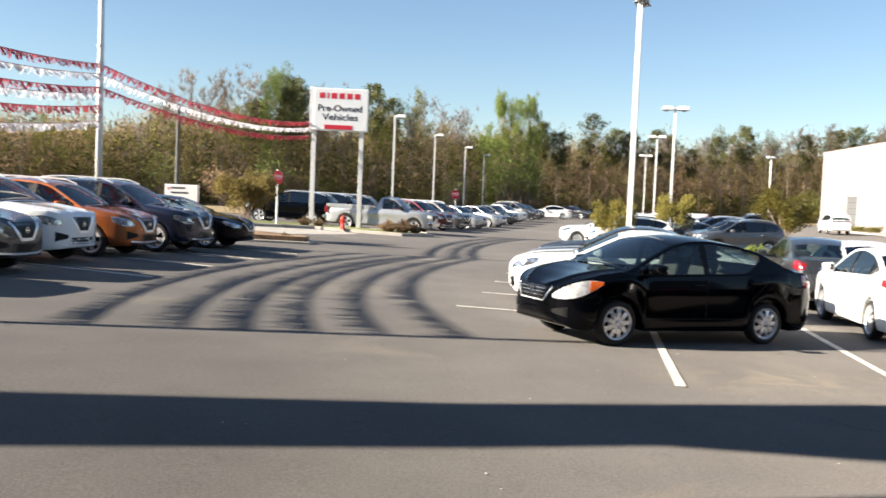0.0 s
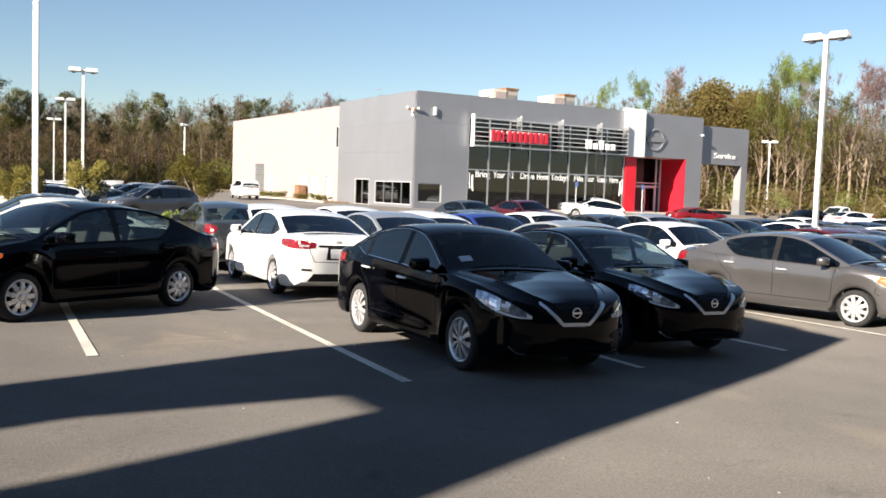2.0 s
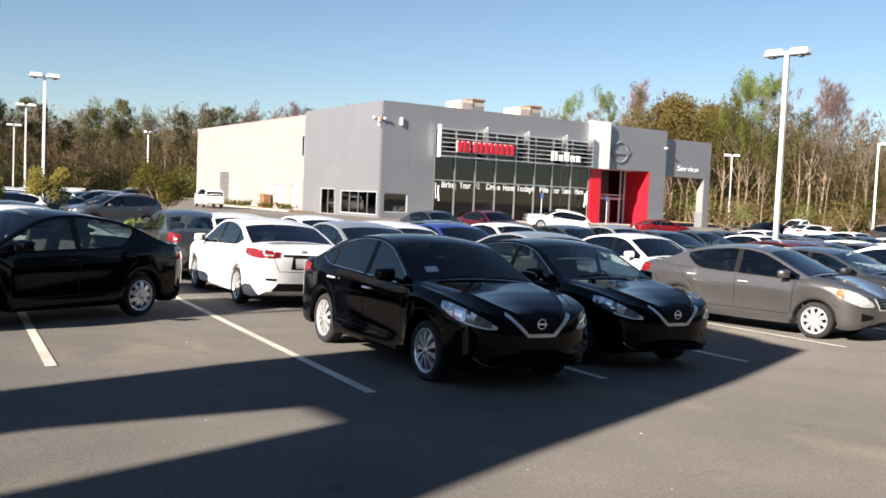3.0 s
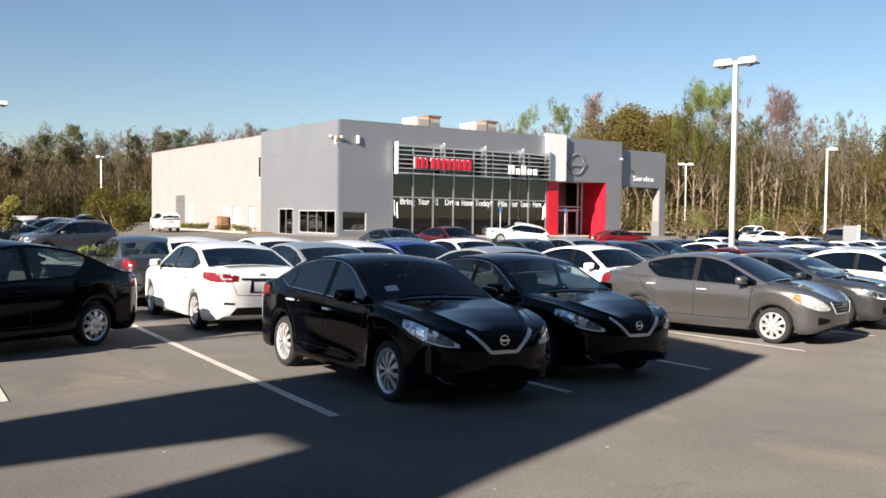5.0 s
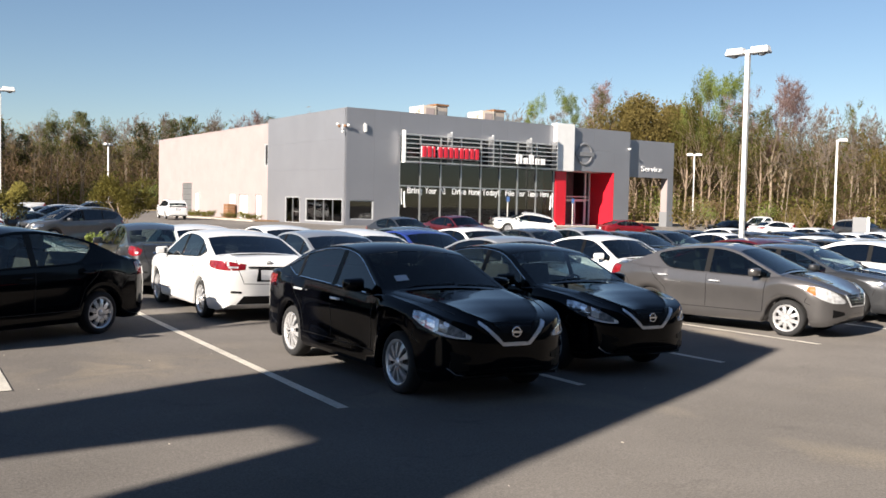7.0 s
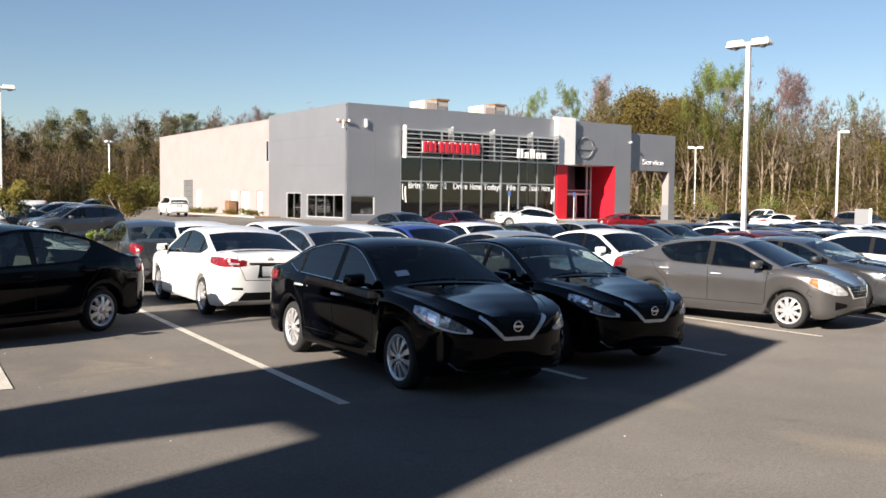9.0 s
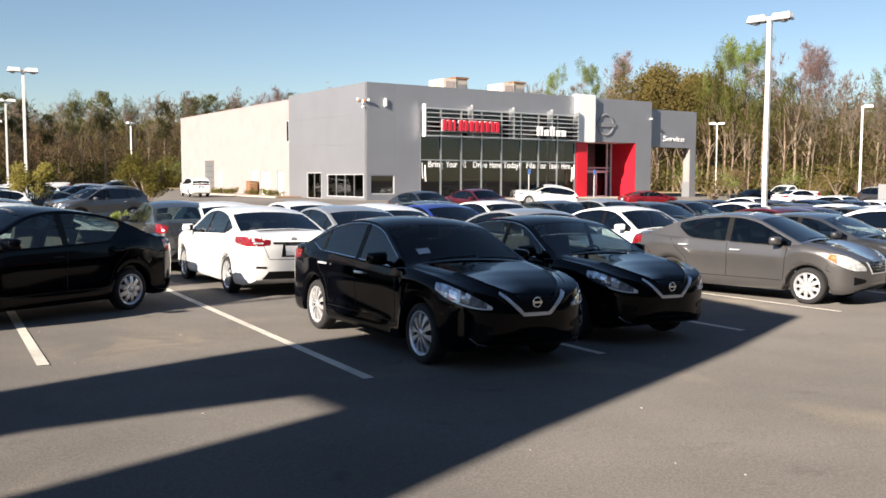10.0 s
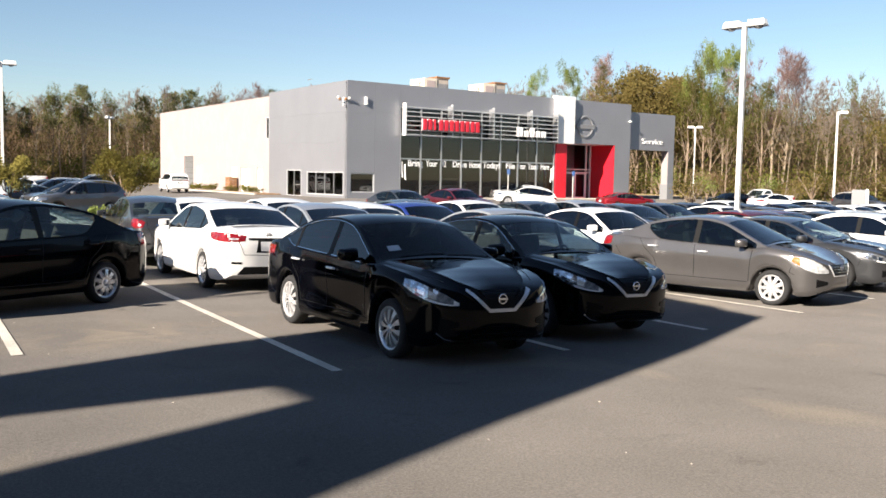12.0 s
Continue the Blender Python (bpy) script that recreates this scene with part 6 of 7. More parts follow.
def parking_sign(x, y, blue):
    root = thing("parking_sign", pose(x, y, ground_z(x, y) + 0.1, 0, 0, -6), "small blue parking sign on a thin post" if blue else "small pale parking sign on a post", "road sign")
    part("post", box(-0.03, 0.03, -0.03, 0.03, 0, 2.5, 0.005), M["pole"], root)
    part("face", box(-0.16, 0.16, -0.06, -0.035, 2.08, 2.50, 0.01), M["blue_sign"] if blue else M["sign_white"], root)


for x_, b_ in ((14.9, True), (22.5, True)):
    parking_sign(*site(x_, -1.8), b_)


def crate():
    x, y = site(-0.6, 22.9)
    root = thing("wooden_planter", pose(x, y, ground_z(x, y) + 0.08, 0, 0, -6), "brown wooden box planter against the workshop wall", "planter")
    for k in range(5):
        part("board", box(-0.4, 0.4, -0.55, 0.55, k * 0.28 + 0.01, k * 0.28 + 0.27, 0.015), M["brown"], root)


crate()


def white_board(x, y, yaw):
    root = thing("sign_panel", pose(x, y, ground_z(x, y), 0, 0, yaw), "plain grey sign panel beside a white post", "sign")
    part("panel", box(-0.55, 0.40, -0.06, 0.06, 0.75, 1.95, 0.02), M["panel_dark"], root)
    part("post", box(0.41, 0.60, -0.09, 0.09, 0, 2.0, 0.01), M["white"], root, "thick white post")
    part("post", box(-0.50, -0.42, -0.04, 0.04, 0, 0.75), M["pole"], root)


white_board(*polar(65.4, 74), -62)

# ---- trees ----
def grow(bm, rng, p, d, length, radius, depth, tips, n=5, split=(2, 4), spread_=0.6, up=0.25, keep=0.72):
    """A limb that bends and splits; tips gathers the ends of the twigs."""
    pts, radii, q, dr = [p.copy()], [radius], p.copy(), d.copy()
    steps = 3 if depth > 2 else 2 if depth else 1
    for k in range(steps):
        dr = (dr + Vector((rng.uniform(-1, 1), rng.uniform(-1, 1), rng.uniform(-0.3, 1) * up)) * 0.16).normalized()
        q = q + dr * length / steps
        pts.append(q.copy())
        radii.append(radius * (1 - 0.55 * (k + 1) / steps))
    add_tube(bm, pts, radii, n if depth > 2 else 3)
    if depth == 0:
        tips.append((q.copy(), dr.copy()))
        return
    for k in range(rng.randint(*split)):
        i = rng.randint(max(1, steps - 1), steps)
        ax = dr.orthogonal().normalized()
        ax.rotate(Matrix.Rotation(rng.uniform(0, 2 * math.pi), 3, dr))
        nd = (dr + ax * spread_ * rng.uniform(0.6, 1.3) + Vector((0, 0, up))).normalized()
        grow(bm, rng, pts[i], nd, length * keep * rng.uniform(0.75, 1.15), radii[i] * 0.72, depth - 1, tips, n, split, spread_, up, keep)


def leaf_clump(bm, rng, c, r, count, size):
    for _ in range(count):
        v = Vector([rng.gauss(0, k) for k in (1, 1, 0.8)])
        v *= min(1, 1.7 / v.length)
        p = c + v * r * 0.55
        a = Vector((rng.uniform(-1, 1), rng.uniform(-1, 1), rng.uniform(-1, 1))).normalized()
        b = a.orthogonal().normalized()
        s = size * rng.uniform(0.6, 1.4)
        bm.faces.new([bm.verts.new(p + a * s), bm.verts.new(p + b * s * 0.6), bm.verts.new(p - a * s), bm.verts.new(p - b * s * 0.5)])


def tree(name, seed, height, style, label):
    rng = random.Random(seed)
    root = thing(name, pose(0, 0, 0), label, "tree", "trees of the wood")
    tb, cb, tips = bmesh.new(), bmesh.new(), []
    bark, leaf = M["bark"], M["leaf_spring"]
    if style == "pine":
        top = Vector((rng.uniform(-0.5, 0.5), rng.uniform(-0.5, 0.5), height))
        pts = [top * t + Vector((0.12 * math.sin(5 * t + seed), 0, 0)) for t in spread(0, 1, 8)]
        add_tube(tb, pts, [0.20 * (1 - 0.8 * t) for t in spread(0, 1, 8)], 7)
        for k in range(30):
            t = 0.60 + 0.40 * (k + rng.random()) / 30
            base, a = top * t, k * 2.4 + rng.uniform(-0.5, 0.5)
            ln = (0.4 + 2.6 * math.sin(math.pi * (1.03 - t) / 0.46) ** 0.7) * rng.uniform(0.4, 1.1)
            e = base + Vector((math.cos(a) * ln, math.sin(a) * ln, ln * rng.uniform(0.1, 0.45)))
            add_tube(tb, [base, (base + e) / 2, e], [0.05, 0.035, 0.015], 4)
            for f in (0.5, 0.75, 1.0):
                c = base + (e - base) * f + Vector((rng.uniform(-0.4, 0.4), rng.uniform(-0.4, 0.4), rng.uniform(-0.1, 0.3)))
                leaf_clump(cb, rng, c, 0.55 + 0.35 * rng.random(), 34, 0.15)
        leaf = M["leaf_pine"]
    else:
        lean = Vector((rng.uniform(-0.08, 0.08), rng.uniform(-0.08, 0.08), 1)).normalized()
        trunk = height * (0.25 if style == "round" else 0.62 if style == "bare" else 0.5)
        pts = [lean * trunk * t + Vector((0.1 * math.sin(4 * t + seed), 0.1 * math.cos(3 * t + seed), 0)) * t for t in spread(0, 1, 5)]
        r0 = (0.0095 if style == "bare" else 0.0125) * height
        add_tube(tb, pts, [r0 * (1.15 - 0.45 * t) for t in spread(0, 1, 5)], 8)
        for k in range(rng.randint(4, 6)):
            a = 2 * math.pi * k / 5 + rng.uniform(-0.4, 0.4)
            i = rng.randint(3, 5)
            lie = 0.38 if style == "bare" else 0.55
            d = Vector((math.cos(a) * lie, math.sin(a) * lie, rng.uniform(0.7, 1.2))).normalized()
            grow(tb, rng, pts[i], d, height * 0.27 * rng.uniform(0.8, 1.2), r0 * 0.42, 3 if style != "round" else 2, tips, 5, (2, 3) if style != "round" else (2, 4), 0.55, 0.22, 0.70)
        grow(tb, rng, pts[-1], lean, height * 0.30, r0 * 0.65, 3, tips, 5, (3, 4), 0.5, 0.3, 0.68)
        count, size, r, leaf, bark = {
            "bare": (4, 0.045, 0.7, M["twig_grey"], M["bark_pale"]),
            "bud": (40, 0.066, 0.75, M["leaf_bud"], M["bark_pale"]),
            "green": (17, 0.112, 0.7, M["leaf_spring"], M["bark"]),
            "bright": (62, 0.105, 0.75, M["leaf_bright"], M["bark_pale"]),
            "round": (95, 0.112, 1.1, M["leaf_olive"], M["bark"]),
            "small": (6, 0.10, 0.55, M["leaf_small"], M["bark"]),
        }[style]
        for p, d in tips:
            leaf_clump(cb, rng, p, r, count, size)
            for _ in range(17 if style == "bare" else 16 if style == "bud" else 3):
                e = p + (d + Vector((rng.uniform(-1, 1), rng.uniform(-1, 1), rng.uniform(-0.4, 1))) * 0.8).normalized() * rng.uniform(0.5, 1.5)
                w = Vector((rng.uniform(-1, 1), rng.uniform(-1, 1), 0)).normalized() * 0.026
                cb.faces.new([cb.verts.new(p + w), cb.verts.new(p - w), cb.verts.new(e)])
    zs = sorted(v.co.z for v in cb.verts)
    root["top"] = zs[int(0.985 * len(zs))]
    part("trunk", tb, bark, root, smooth=True)
    part("crown", cb, leaf, root)
    return root


def bush(name, seed, r, h, leaf, label, group=""):
    rng = random.Random(seed)
    root = thing(name, pose(0, 0, 0), label, "shrub", group)
    tb, cb = bmesh.new(), bmesh.new()
    for k in range(14):
        a = rng.uniform(0, 2 * math.pi)
        e = Vector((math.cos(a) * r * rng.uniform(0.3, 0.9), math.sin(a) * r * rng.uniform(0.3, 0.9), h * rng.uniform(0.5, 0.95)))
        add_tube(tb, [Vector((0, 0, 0)), e * 0.5 + Vector((0, 0, h * 0.08)), e], [0.045 * h / 2, 0.03 * h / 2, 0.012], 5)
        for f in (0.7, 1.0):
            leaf_clump(cb, rng, e * f + Vector((0, 0, 0.05)), 0.38 * r, 18, 0.06 + 0.022 * r)
    for v in cb.verts:
        v.co.z = max(v.co.z, 0.03)
    part("stem", tb, M["bark"], root)
    part("foliage", cb, leaf, root)
    return root


TREES = {
    "bare": [tree("tree", k, 14 + k, "bare", "tall leafless grey-brown tree with fine twigs") for k in (1, 2, 3)],
    "bud": [tree("tree", 14, 14, "bud", "tall tree with reddish spring buds")],
    "green": [tree("tree", k, 13, "green", "slender tree with sparse olive spring leaves") for k in (5, 6)],
    "bright": [tree("tree", k, 15, "bright", "tall tree in fresh yellow-green spring leaf") for k in (7, 8)],
    "pine": [tree("pine_tree", k, 15, "pine", "tall dark pine with a bare lower trunk") for k in (9, 10)],
    "round": [tree("tree", 11, 10, "round", "dense round olive-green tree")],
}
UNDER = [bush("shrub", 20 + k, 2.4, 3.0, m_, "wild shrub under the edge of the wood", "undergrowth") for k, m_ in enumerate((M["leaf_olive"], M["leaf_spring"], M["twig"]))]


def plant(src, x, y, scale, yaw, z=0.0, slim=1.0):
    m = pose(x, y, ground_z(x, y) + z, 0, 0, yaw)
    ob = src
    if src.get("planted"):
        ob = copy_thing(src, m)
    else:
        src["planted"] = 1
    ob.matrix_basis = m @ Matrix.Diagonal((scale * slim, scale * slim, scale, 1))
    return ob


# edge of the wood: bearing, distance, and how high the canopy stands over the horizon in degrees
EDGE = [(-48, 84, 4.2), (-26, 92, 4.1), (-19, 95, 4.6), (-15, 96, 5.6), (-10, 98, 5.9), (-3, 106, 5.4), (2, 120, 5.0), (5, 136, 4.9), (8, 146, 4.4), (15, 158, 4.4), (25, 165, 4.8), (38, 165, 5.3), (46, 152, 5.7), (52, 135, 6.1), (57, 122, 6.0), (62, 114, 5.5), (67, 110, 5.0), (86, 100, 5.0)]
FAR, RISE = [(a, d) for a, d, e in EDGE], [(a, e) for a, d, e in EDGE]
MIX = [(-48, "green green bare green"), (-19, "bare green bare green"), (-12, "green pine bare green"), (-3, "bare green pine green bare"), (2, "green bare bright green"), (7, "pine bare bare bare green"),
       (16, "bare bare bare bare green"), (34, "bare bare bare green bare"), (46, "green bare green bare"), (51, "round green round"), (56, "green bare green bare"), (60, "bare bare green bare bare"), (66, "bare green bare round")]


def wood_height(az):
    d = lerp_table(FAR, az)
    return d, 1.7 + d * math.tan(radians(lerp_table(RISE, az)))


rng = random.Random(5)
for layer in range(2):
    az = -47.0
    while az < 84:
        d0, h0 = wood_height(az)
        src = rng.choice(TREES[rng.choice([m_ for a, m_ in MIX if a <= az][-1].split())])
        d = d0 + layer * 6 + rng.uniform(-3, 3)
        hh = h0 * rng.uniform(0.80, 1.08) * (1 + 0.04 * layer)
        turn, slim = rng.uniform(0, 360), rng.uniform(0.6, 0.85)
        if -32 < az < 74:
            plant(src, *polar(az, d), hh / src["top"], turn, slim=slim)
        az += math.degrees((5.5 if 27 < az < 44.5 else 3.1) * rng.uniform(0.6, 1.5) / d0)
az = -47.0
while az < 84:
    d0 = lerp_table(FAR, az)
    src, d, size, turn = rng.choice(UNDER), d0 + rng.uniform(-5, 9), rng.uniform(0.7, 1.4), rng.uniform(0, 360)
    if -32 < az < 74:
        plant(src, *polar(az, d), size, turn)
    az += math.degrees((5.0 if 27 < az < 44.5 else 2.2) * rng.uniform(0.5, 1.4) / d0)


def wood_mass():
    """The depth of the wood behind its edge: brush and twigs too far off to tell apart."""
    r2 = np.random.default_rng(77)
    for mat, top, count, size, west, east, label in (
            (M["twig"], 1.08, 175000, 0.42, -49, 86, "brown mass of bare twigs deep in the wood"),
            (M["leaf_depth"], 0.98, 95000, 0.15, -49, 86, "olive undergrowth deep in the wood"),
            # dark leaf colour here stands in for shade between the western trees
            (M["leaf_pine"], 0.85, 34000, 0.16, -34, 3, "evergreen flakes added to deepen the shade in the wood"),
            (M["leaf_low"], 0.3, 55000, 0.29, -49, 86, "low green and tan brush along the foot of the wood"),
            (M["leaf_bright"], 0.98, 9000, 0.13, 2.9, 6.6, "fresh green leaves at the edge of the wood"),
            (M["leaf_bright"], 1.18, 2200, 0.11, -11.0, -10.1, "fresh green leaves at the edge of the wood"),
            (M["leaf_spring"], 0.9, 9000, 0.13, -24, 2.9, "sparse olive spring leaves at the edge of the wood"),
            (M["leaf_spring"], 0.85, 9000, 0.125, 44, 74, "sparse olive spring leaves at the edge of the wood"),
            (M["leaf_spring"], 0.8, 5000, 0.13, 7, 34, "sparse olive spring leaves at the edge of the wood"),
            (M["leaf_spring"], 0.34, 3000, 0.17, 50, 74, "green brush along the foot of the wood"),
            (M["leaf_depth"], 0.86, 26000, 0.58, -49, 86, "dark far depth of the wood")):
        az = r2.uniform(west, east, count)
        az = az[(az > -34) & (az < 76) & ((az < 27) | (az > 44.5) | (r2.random(count) < 0.4))]
        count = len(az)
        back = r2.random(count)
        if size == 0.58:
            back = 1.05 + 0.3 * back
        elif mat in (M["twig"], M["leaf_pine"]):
            back = 1.06 * back - 0.06
        elif mat in (M["leaf_bright"], M["leaf_spring"]):
            back = 0.2 * back - 0.12
        far = np.interp(az, [a for a, e in FAR], [e for a, e in FAR])
        high = 1.7 + far * np.tan(np.radians(np.interp(az, [a for a, e in RISE], [e for a, e in RISE])))
        d = far + 1 + 34 * back
        bump = 0.88 + 0.10 * np.sin(az * 2.3) * np.sin(az * 0.9 + 1) + 0.08 * np.sin(az * 6.1 + d) + 0.05 * np.sin(az * 17 + 2 * d)
        z = top * high * bump * r2.random(count) ** (0.8 if top > 0.5 else 1.2)
        p = np.stack((d * np.sin(np.radians(az)), d * np.cos(np.radians(az)), z), 1)
        a = r2.normal(size=(count, 3))
        width = 0.6
        if mat is M["twig"]:
            a, width = a * 0.75 + np.array((0, 0, 1.1)), 0.09
        a /= np.linalg.norm(a, axis=1)[:, None]
        b_ = np.cross(a, r2.normal(size=(count, 3)))
        b_ /= np.linalg.norm(b_, axis=1)[:, None]
        s = (size * r2.uniform(0.5, 1.5, count) * (1 + 1.6 * np.maximum(back, 0) ** 3))[:, None]
        quads = np.stack((p + a * s, p + b_ * s * width, p - a * s, p - b_ * s * width), 1).reshape(-1, 3)
        me = bpy.data.meshes.new("wood_depth")
        me.from_pydata(quads.tolist(), [], np.arange(count * 4).reshape(-1, 4).tolist())
        me.materials.append(mat)
        tagged(new("wood_depth", me), label, "wood", kind="stuff")


wood_mass()

# trees that stand above the rest: bearing, degrees over the horizon, kind
for k, (az, rise, kind) in enumerate(((-16.3, 6.1, "bare"), (-14.8, 7.2, "bare"), (-14.1, 7.0, "bare"), (-13.3, 7.4, "bare"), (-12.0, 7.1, "bare"), (-10.5, 7.7, "bright"), (-10.1, 7.2, "bright"), (-9.1, 7.1, "pine"), (-8.7, 6.5, "pine"), (-7.7, 6.8, "bare"), (-4.0, 6.9, "pine"), (-2.9, 6.1, "pine"),
                                      (-1.4, 6.8, "green"), (-0.6, 6.4, "bare"), (0.6, 6.2, "bare"), (1.6, 5.8, "bare"), (4.2, 6.7, "bright"), (4.6, 6.2, "green"), (5.6, 6.6, "bright"), (6.3, 5.7, "green"), (6.7, 5.0, "pine"), (7.8, 4.4, "pine"), (9.8, 5.6, "pine"), (11.3, 4.7, "pine"), (12.2, 4.5, "pine"),
                                      (13.8, 4.7, "pine"), (14.5, 4.4, "pine"), (17.3, 4.4, "pine"), (18.9, 5.0, "pine"), (20.5, 4.7, "green"), (22.3, 4.5, "pine"), (23.9, 4.8, "pine"), (25.0, 5.0, "pine"), (26.7, 5.0, "bare"), (28.4, 5.4, "bud"), (30, 5.2, "pine"), (32.5, 5.4, "bud"), (46.1, 6.9, "bright"), (47.5, 6.7, "bare"),
                                      (48.8, 7.2, "bright"), (50.6, 7.4, "green"), (51.0, 7.6, "bud"), (52.6, 6.8, "round"), (53.6, 6.5, "round"), (55.0, 6.0, "round"), (56.6, 7.9, "green"), (57.1, 8.3, "bright"), (57.7, 8.3, "bright"), (58.7, 6.4, "pine"), (60.5, 7.6, "bud"), (61.1, 7.4, "bud"),
                                      (62.8, 6.2, "bare"), (64.8, 6.2, "green"), (65.3, 5.8, "bare"), (66.2, 5.4, "bare"), (67.8, 5.2, "round"), (68.9, 5.2, "round"))):
    src = TREES[kind][k % len(TREES[kind])]
    d = lerp_table(FAR, az) + 1.5 * (k % 3)
    plant(src, *polar(az, d), (1.7 + d * math.tan(radians(rise))) / src["top"], 67 * k, slim=0.95 if kind == "round" else 0.52 if kind in ("bright", "green") else 0.9 if kind == "bud" else 0.78)

# small trees in the lot's beds: a few stems under a flat, leafy crown
def small_tree(name, seed, r, h, leaf, label, group=""):
    rng2 = random.Random(seed)
    root = thing(name, pose(0, 0, 0), label, "tree", group)
    tb, cb = bmesh.new(), bmesh.new()
    for k in range(7):
        a = 2 * math.pi * k / 7 + rng2.uniform(-0.4, 0.4)
        reach = r * rng2.uniform(0.25, 0.85)
        pts = [Vector((0.05 * math.cos(a), 0.05 * math.sin(a), 0)), Vector((reach * 0.35 * math.cos(a), reach * 0.35 * math.sin(a), h * 0.38)), Vector((reach * math.cos(a), reach * math.sin(a), h * rng2.uniform(0.68, 0.85)))]
        add_tube(tb, pts, [0.035, 0.026, 0.012], 5)
        for _ in range(5):
            b = a + rng2.uniform(-1.2, 1.2)
            e = pts[2] + Vector((math.cos(b) * r * 0.35, math.sin(b) * r * 0.35, h * rng2.uniform(-0.30, 0.14)))
            add_tube(tb, [pts[1].lerp(pts[2], rng2.uniform(0.4, 1)), e], [0.012, 0.006], 4)
            leaf_clump(cb, rng2, e, r * 0.34, 150, 0.045)
            leaf_clump(cb, rng2, pts[2].lerp(e, 0.4), r * 0.30, 60, 0.045)
    for v in cb.verts:
        v.co.z = max(v.co.z, 0.26 * h)
    part("stem", tb, M["bark"], root)
    part("foliage", cb, leaf, root)
    return root


lot_bush = [small_tree("small_tree", 40 + k, 0.88, 2.35, M["leaf_small"], "small multi-stemmed tree with a rounded olive-yellow crown in a lot bed", "lot trees") for k in (0, 1)]
for k, (x, y, s) in enumerate(((8.2, 41.5, 0.95), (11.6, 43.6, 1.1), (17.85, 46.0, 1.38))):
    plant(lot_bush[k % 2], x, y, s, 70 * k, 0.1, 0.95)
hedge = bush("hedge_shrub", 50, 0.9, 0.8, M["leaf_spring"], "low clipped shrub along the workshop wall", "bed shrubs")
for k, v in enumerate((14.0, 15.6, 17.2, 20.0, 21.6, 26, 27.5, 29, 30.5, 32)):
    x, y = site(-1.4, v)
    plant(hedge, x, y, 0.55 + 0.1 * (k % 3), 50 * k, 0.08)
island_tree = small_tree("small_tree", 31, 1.05, 2.2, M["leaf_olive"], "small multi-stemmed tree with olive leaves in a mulch bed", "lot trees")
plant(island_tree, -6.75, 32.3, 0.95, 20, 0.22, 0.9)
def grass_tuft(seed, r, h, label):
    """A tuft of long thin blades that arch outwards."""
    rg = random.Random(seed)
    root = thing("ornamental_grass", pose(0, 0, 0), label, "grass", "grass tufts")
    bm = bmesh.new()
    for _ in range(420):
        a, q = rg.uniform(0, 2 * math.pi), rg.random() ** 0.6
        out, up = Vector((math.cos(a), math.sin(a), 0)), h * rg.uniform(0.6, 1.0)
        b0, w = out * r * 0.25 * q, out.cross(Vector((0, 0, 1))) * 0.012
        mid, end = b0 + out * r * 0.45 * q + Vector((0, 0, up * (0.75 - 0.3 * q))), b0 + out * r * q + Vector((0, 0, up * (1 - 0.8 * q)))
        v = [bm.verts.new(c) for c in (b0 - w, b0 + w, mid + w, mid - w, end)]
        bm.faces.new(v[:4]), bm.faces.new((v[3], v[2], v[4]))
    part("blades", bm, M["twig"], root)
    return root


tall_grass = grass_tuft(60, 0.75, 0.85, "tuft of tan ornamental grass beside the sign")
for x, y, s in ((-6.4, 45.0, 0.8), (-5.7, 44.9, 0.7), (-1.5, 43.6, 1.15), (-2.2, 43.9, 1.0), (-0.9, 43.9, 0.8), (-5.2, 31.5, 0.4)):
    plant(tall_grass, x, y, s, 40 * s, 0.1)
green_bush = bush("shrub", 61, 0.6, 0.7, M["leaf_bright"], "small bright green shrub at the end of a parking row", "lot shrubs")
plant(green_bush, 14.4, 40.0, 0.8, 0)
for az, d, s in ((55.9, 84, 1.6), (61.5, 90, 1.3)):
    x, y = polar(az, d)
    plant(UNDER[0], x, y, s * 0.6, 30)

lime = bush("shrub", 63, 2.2, 4.2, M["leaf_bright"], "tall fresh-green shrub at the edge of the wood", "undergrowth")
for az, s_ in ((4.2, 1.9), (5.0, 2.3), (5.7, 2.1), (6.2, 1.3), (1.2, 1.2), (-10.4, 1.5), (-16.5, 1.2), (56.4, 0.8), (54.2, 1.0), (60.2, 0.7), (22.5, 1.3), (12.6, 1.1)):
    plant(lime, *polar(az, lerp_table(FAR, az) - 4), s_, 40 * s_, slim=0.75 if s_ > 1.4 else 1.0)

for az, s_ in ((55.5, 0.55), (56.3, 0.62), (56.9, 0.5)):
    plant(lime, *polar(az, 104), s_, 90 * s_)

# ---- parked cars ----
def car_pose(x, y, yaw, wb=2.7):
    """A pose for a car whose front axle's middle stands at x, y."""
    a = radians(yaw)
    return slope_pose(x - math.cos(a) * wb / 2, y - math.sin(a) * wb / 2, yaw) @ Matrix.Translation((wb / 2, 0, 0))


near = "cars in the front row"
car("sedan_small", PAINT["black"], car_pose(2.06, 12.62, -155.8, 2.6), "glossy black compact sedan with silver wheel covers parked askew", group=near)
sedan_mid_a = car("sedan_mid", PAINT["black"], car_pose(6.5, 7.2, -98.3), "glossy black sedan with tinted windows and a windshield sticker", group=near, tinted=True, sticker=True, chrome_line=True)
car("sedan_mid", PAINT["black"], car_pose(9.05, 7.47, -98.0), "glossy black sedan with clear windows beside its twin", group=near, chrome_line=True)
sedan_small_g = car("sedan_small", PAINT["gun"], car_pose(15.0, 7.85, -84.5, 2.6), "grey metallic compact sedan with silver wheel covers", group=near, dusky=True)
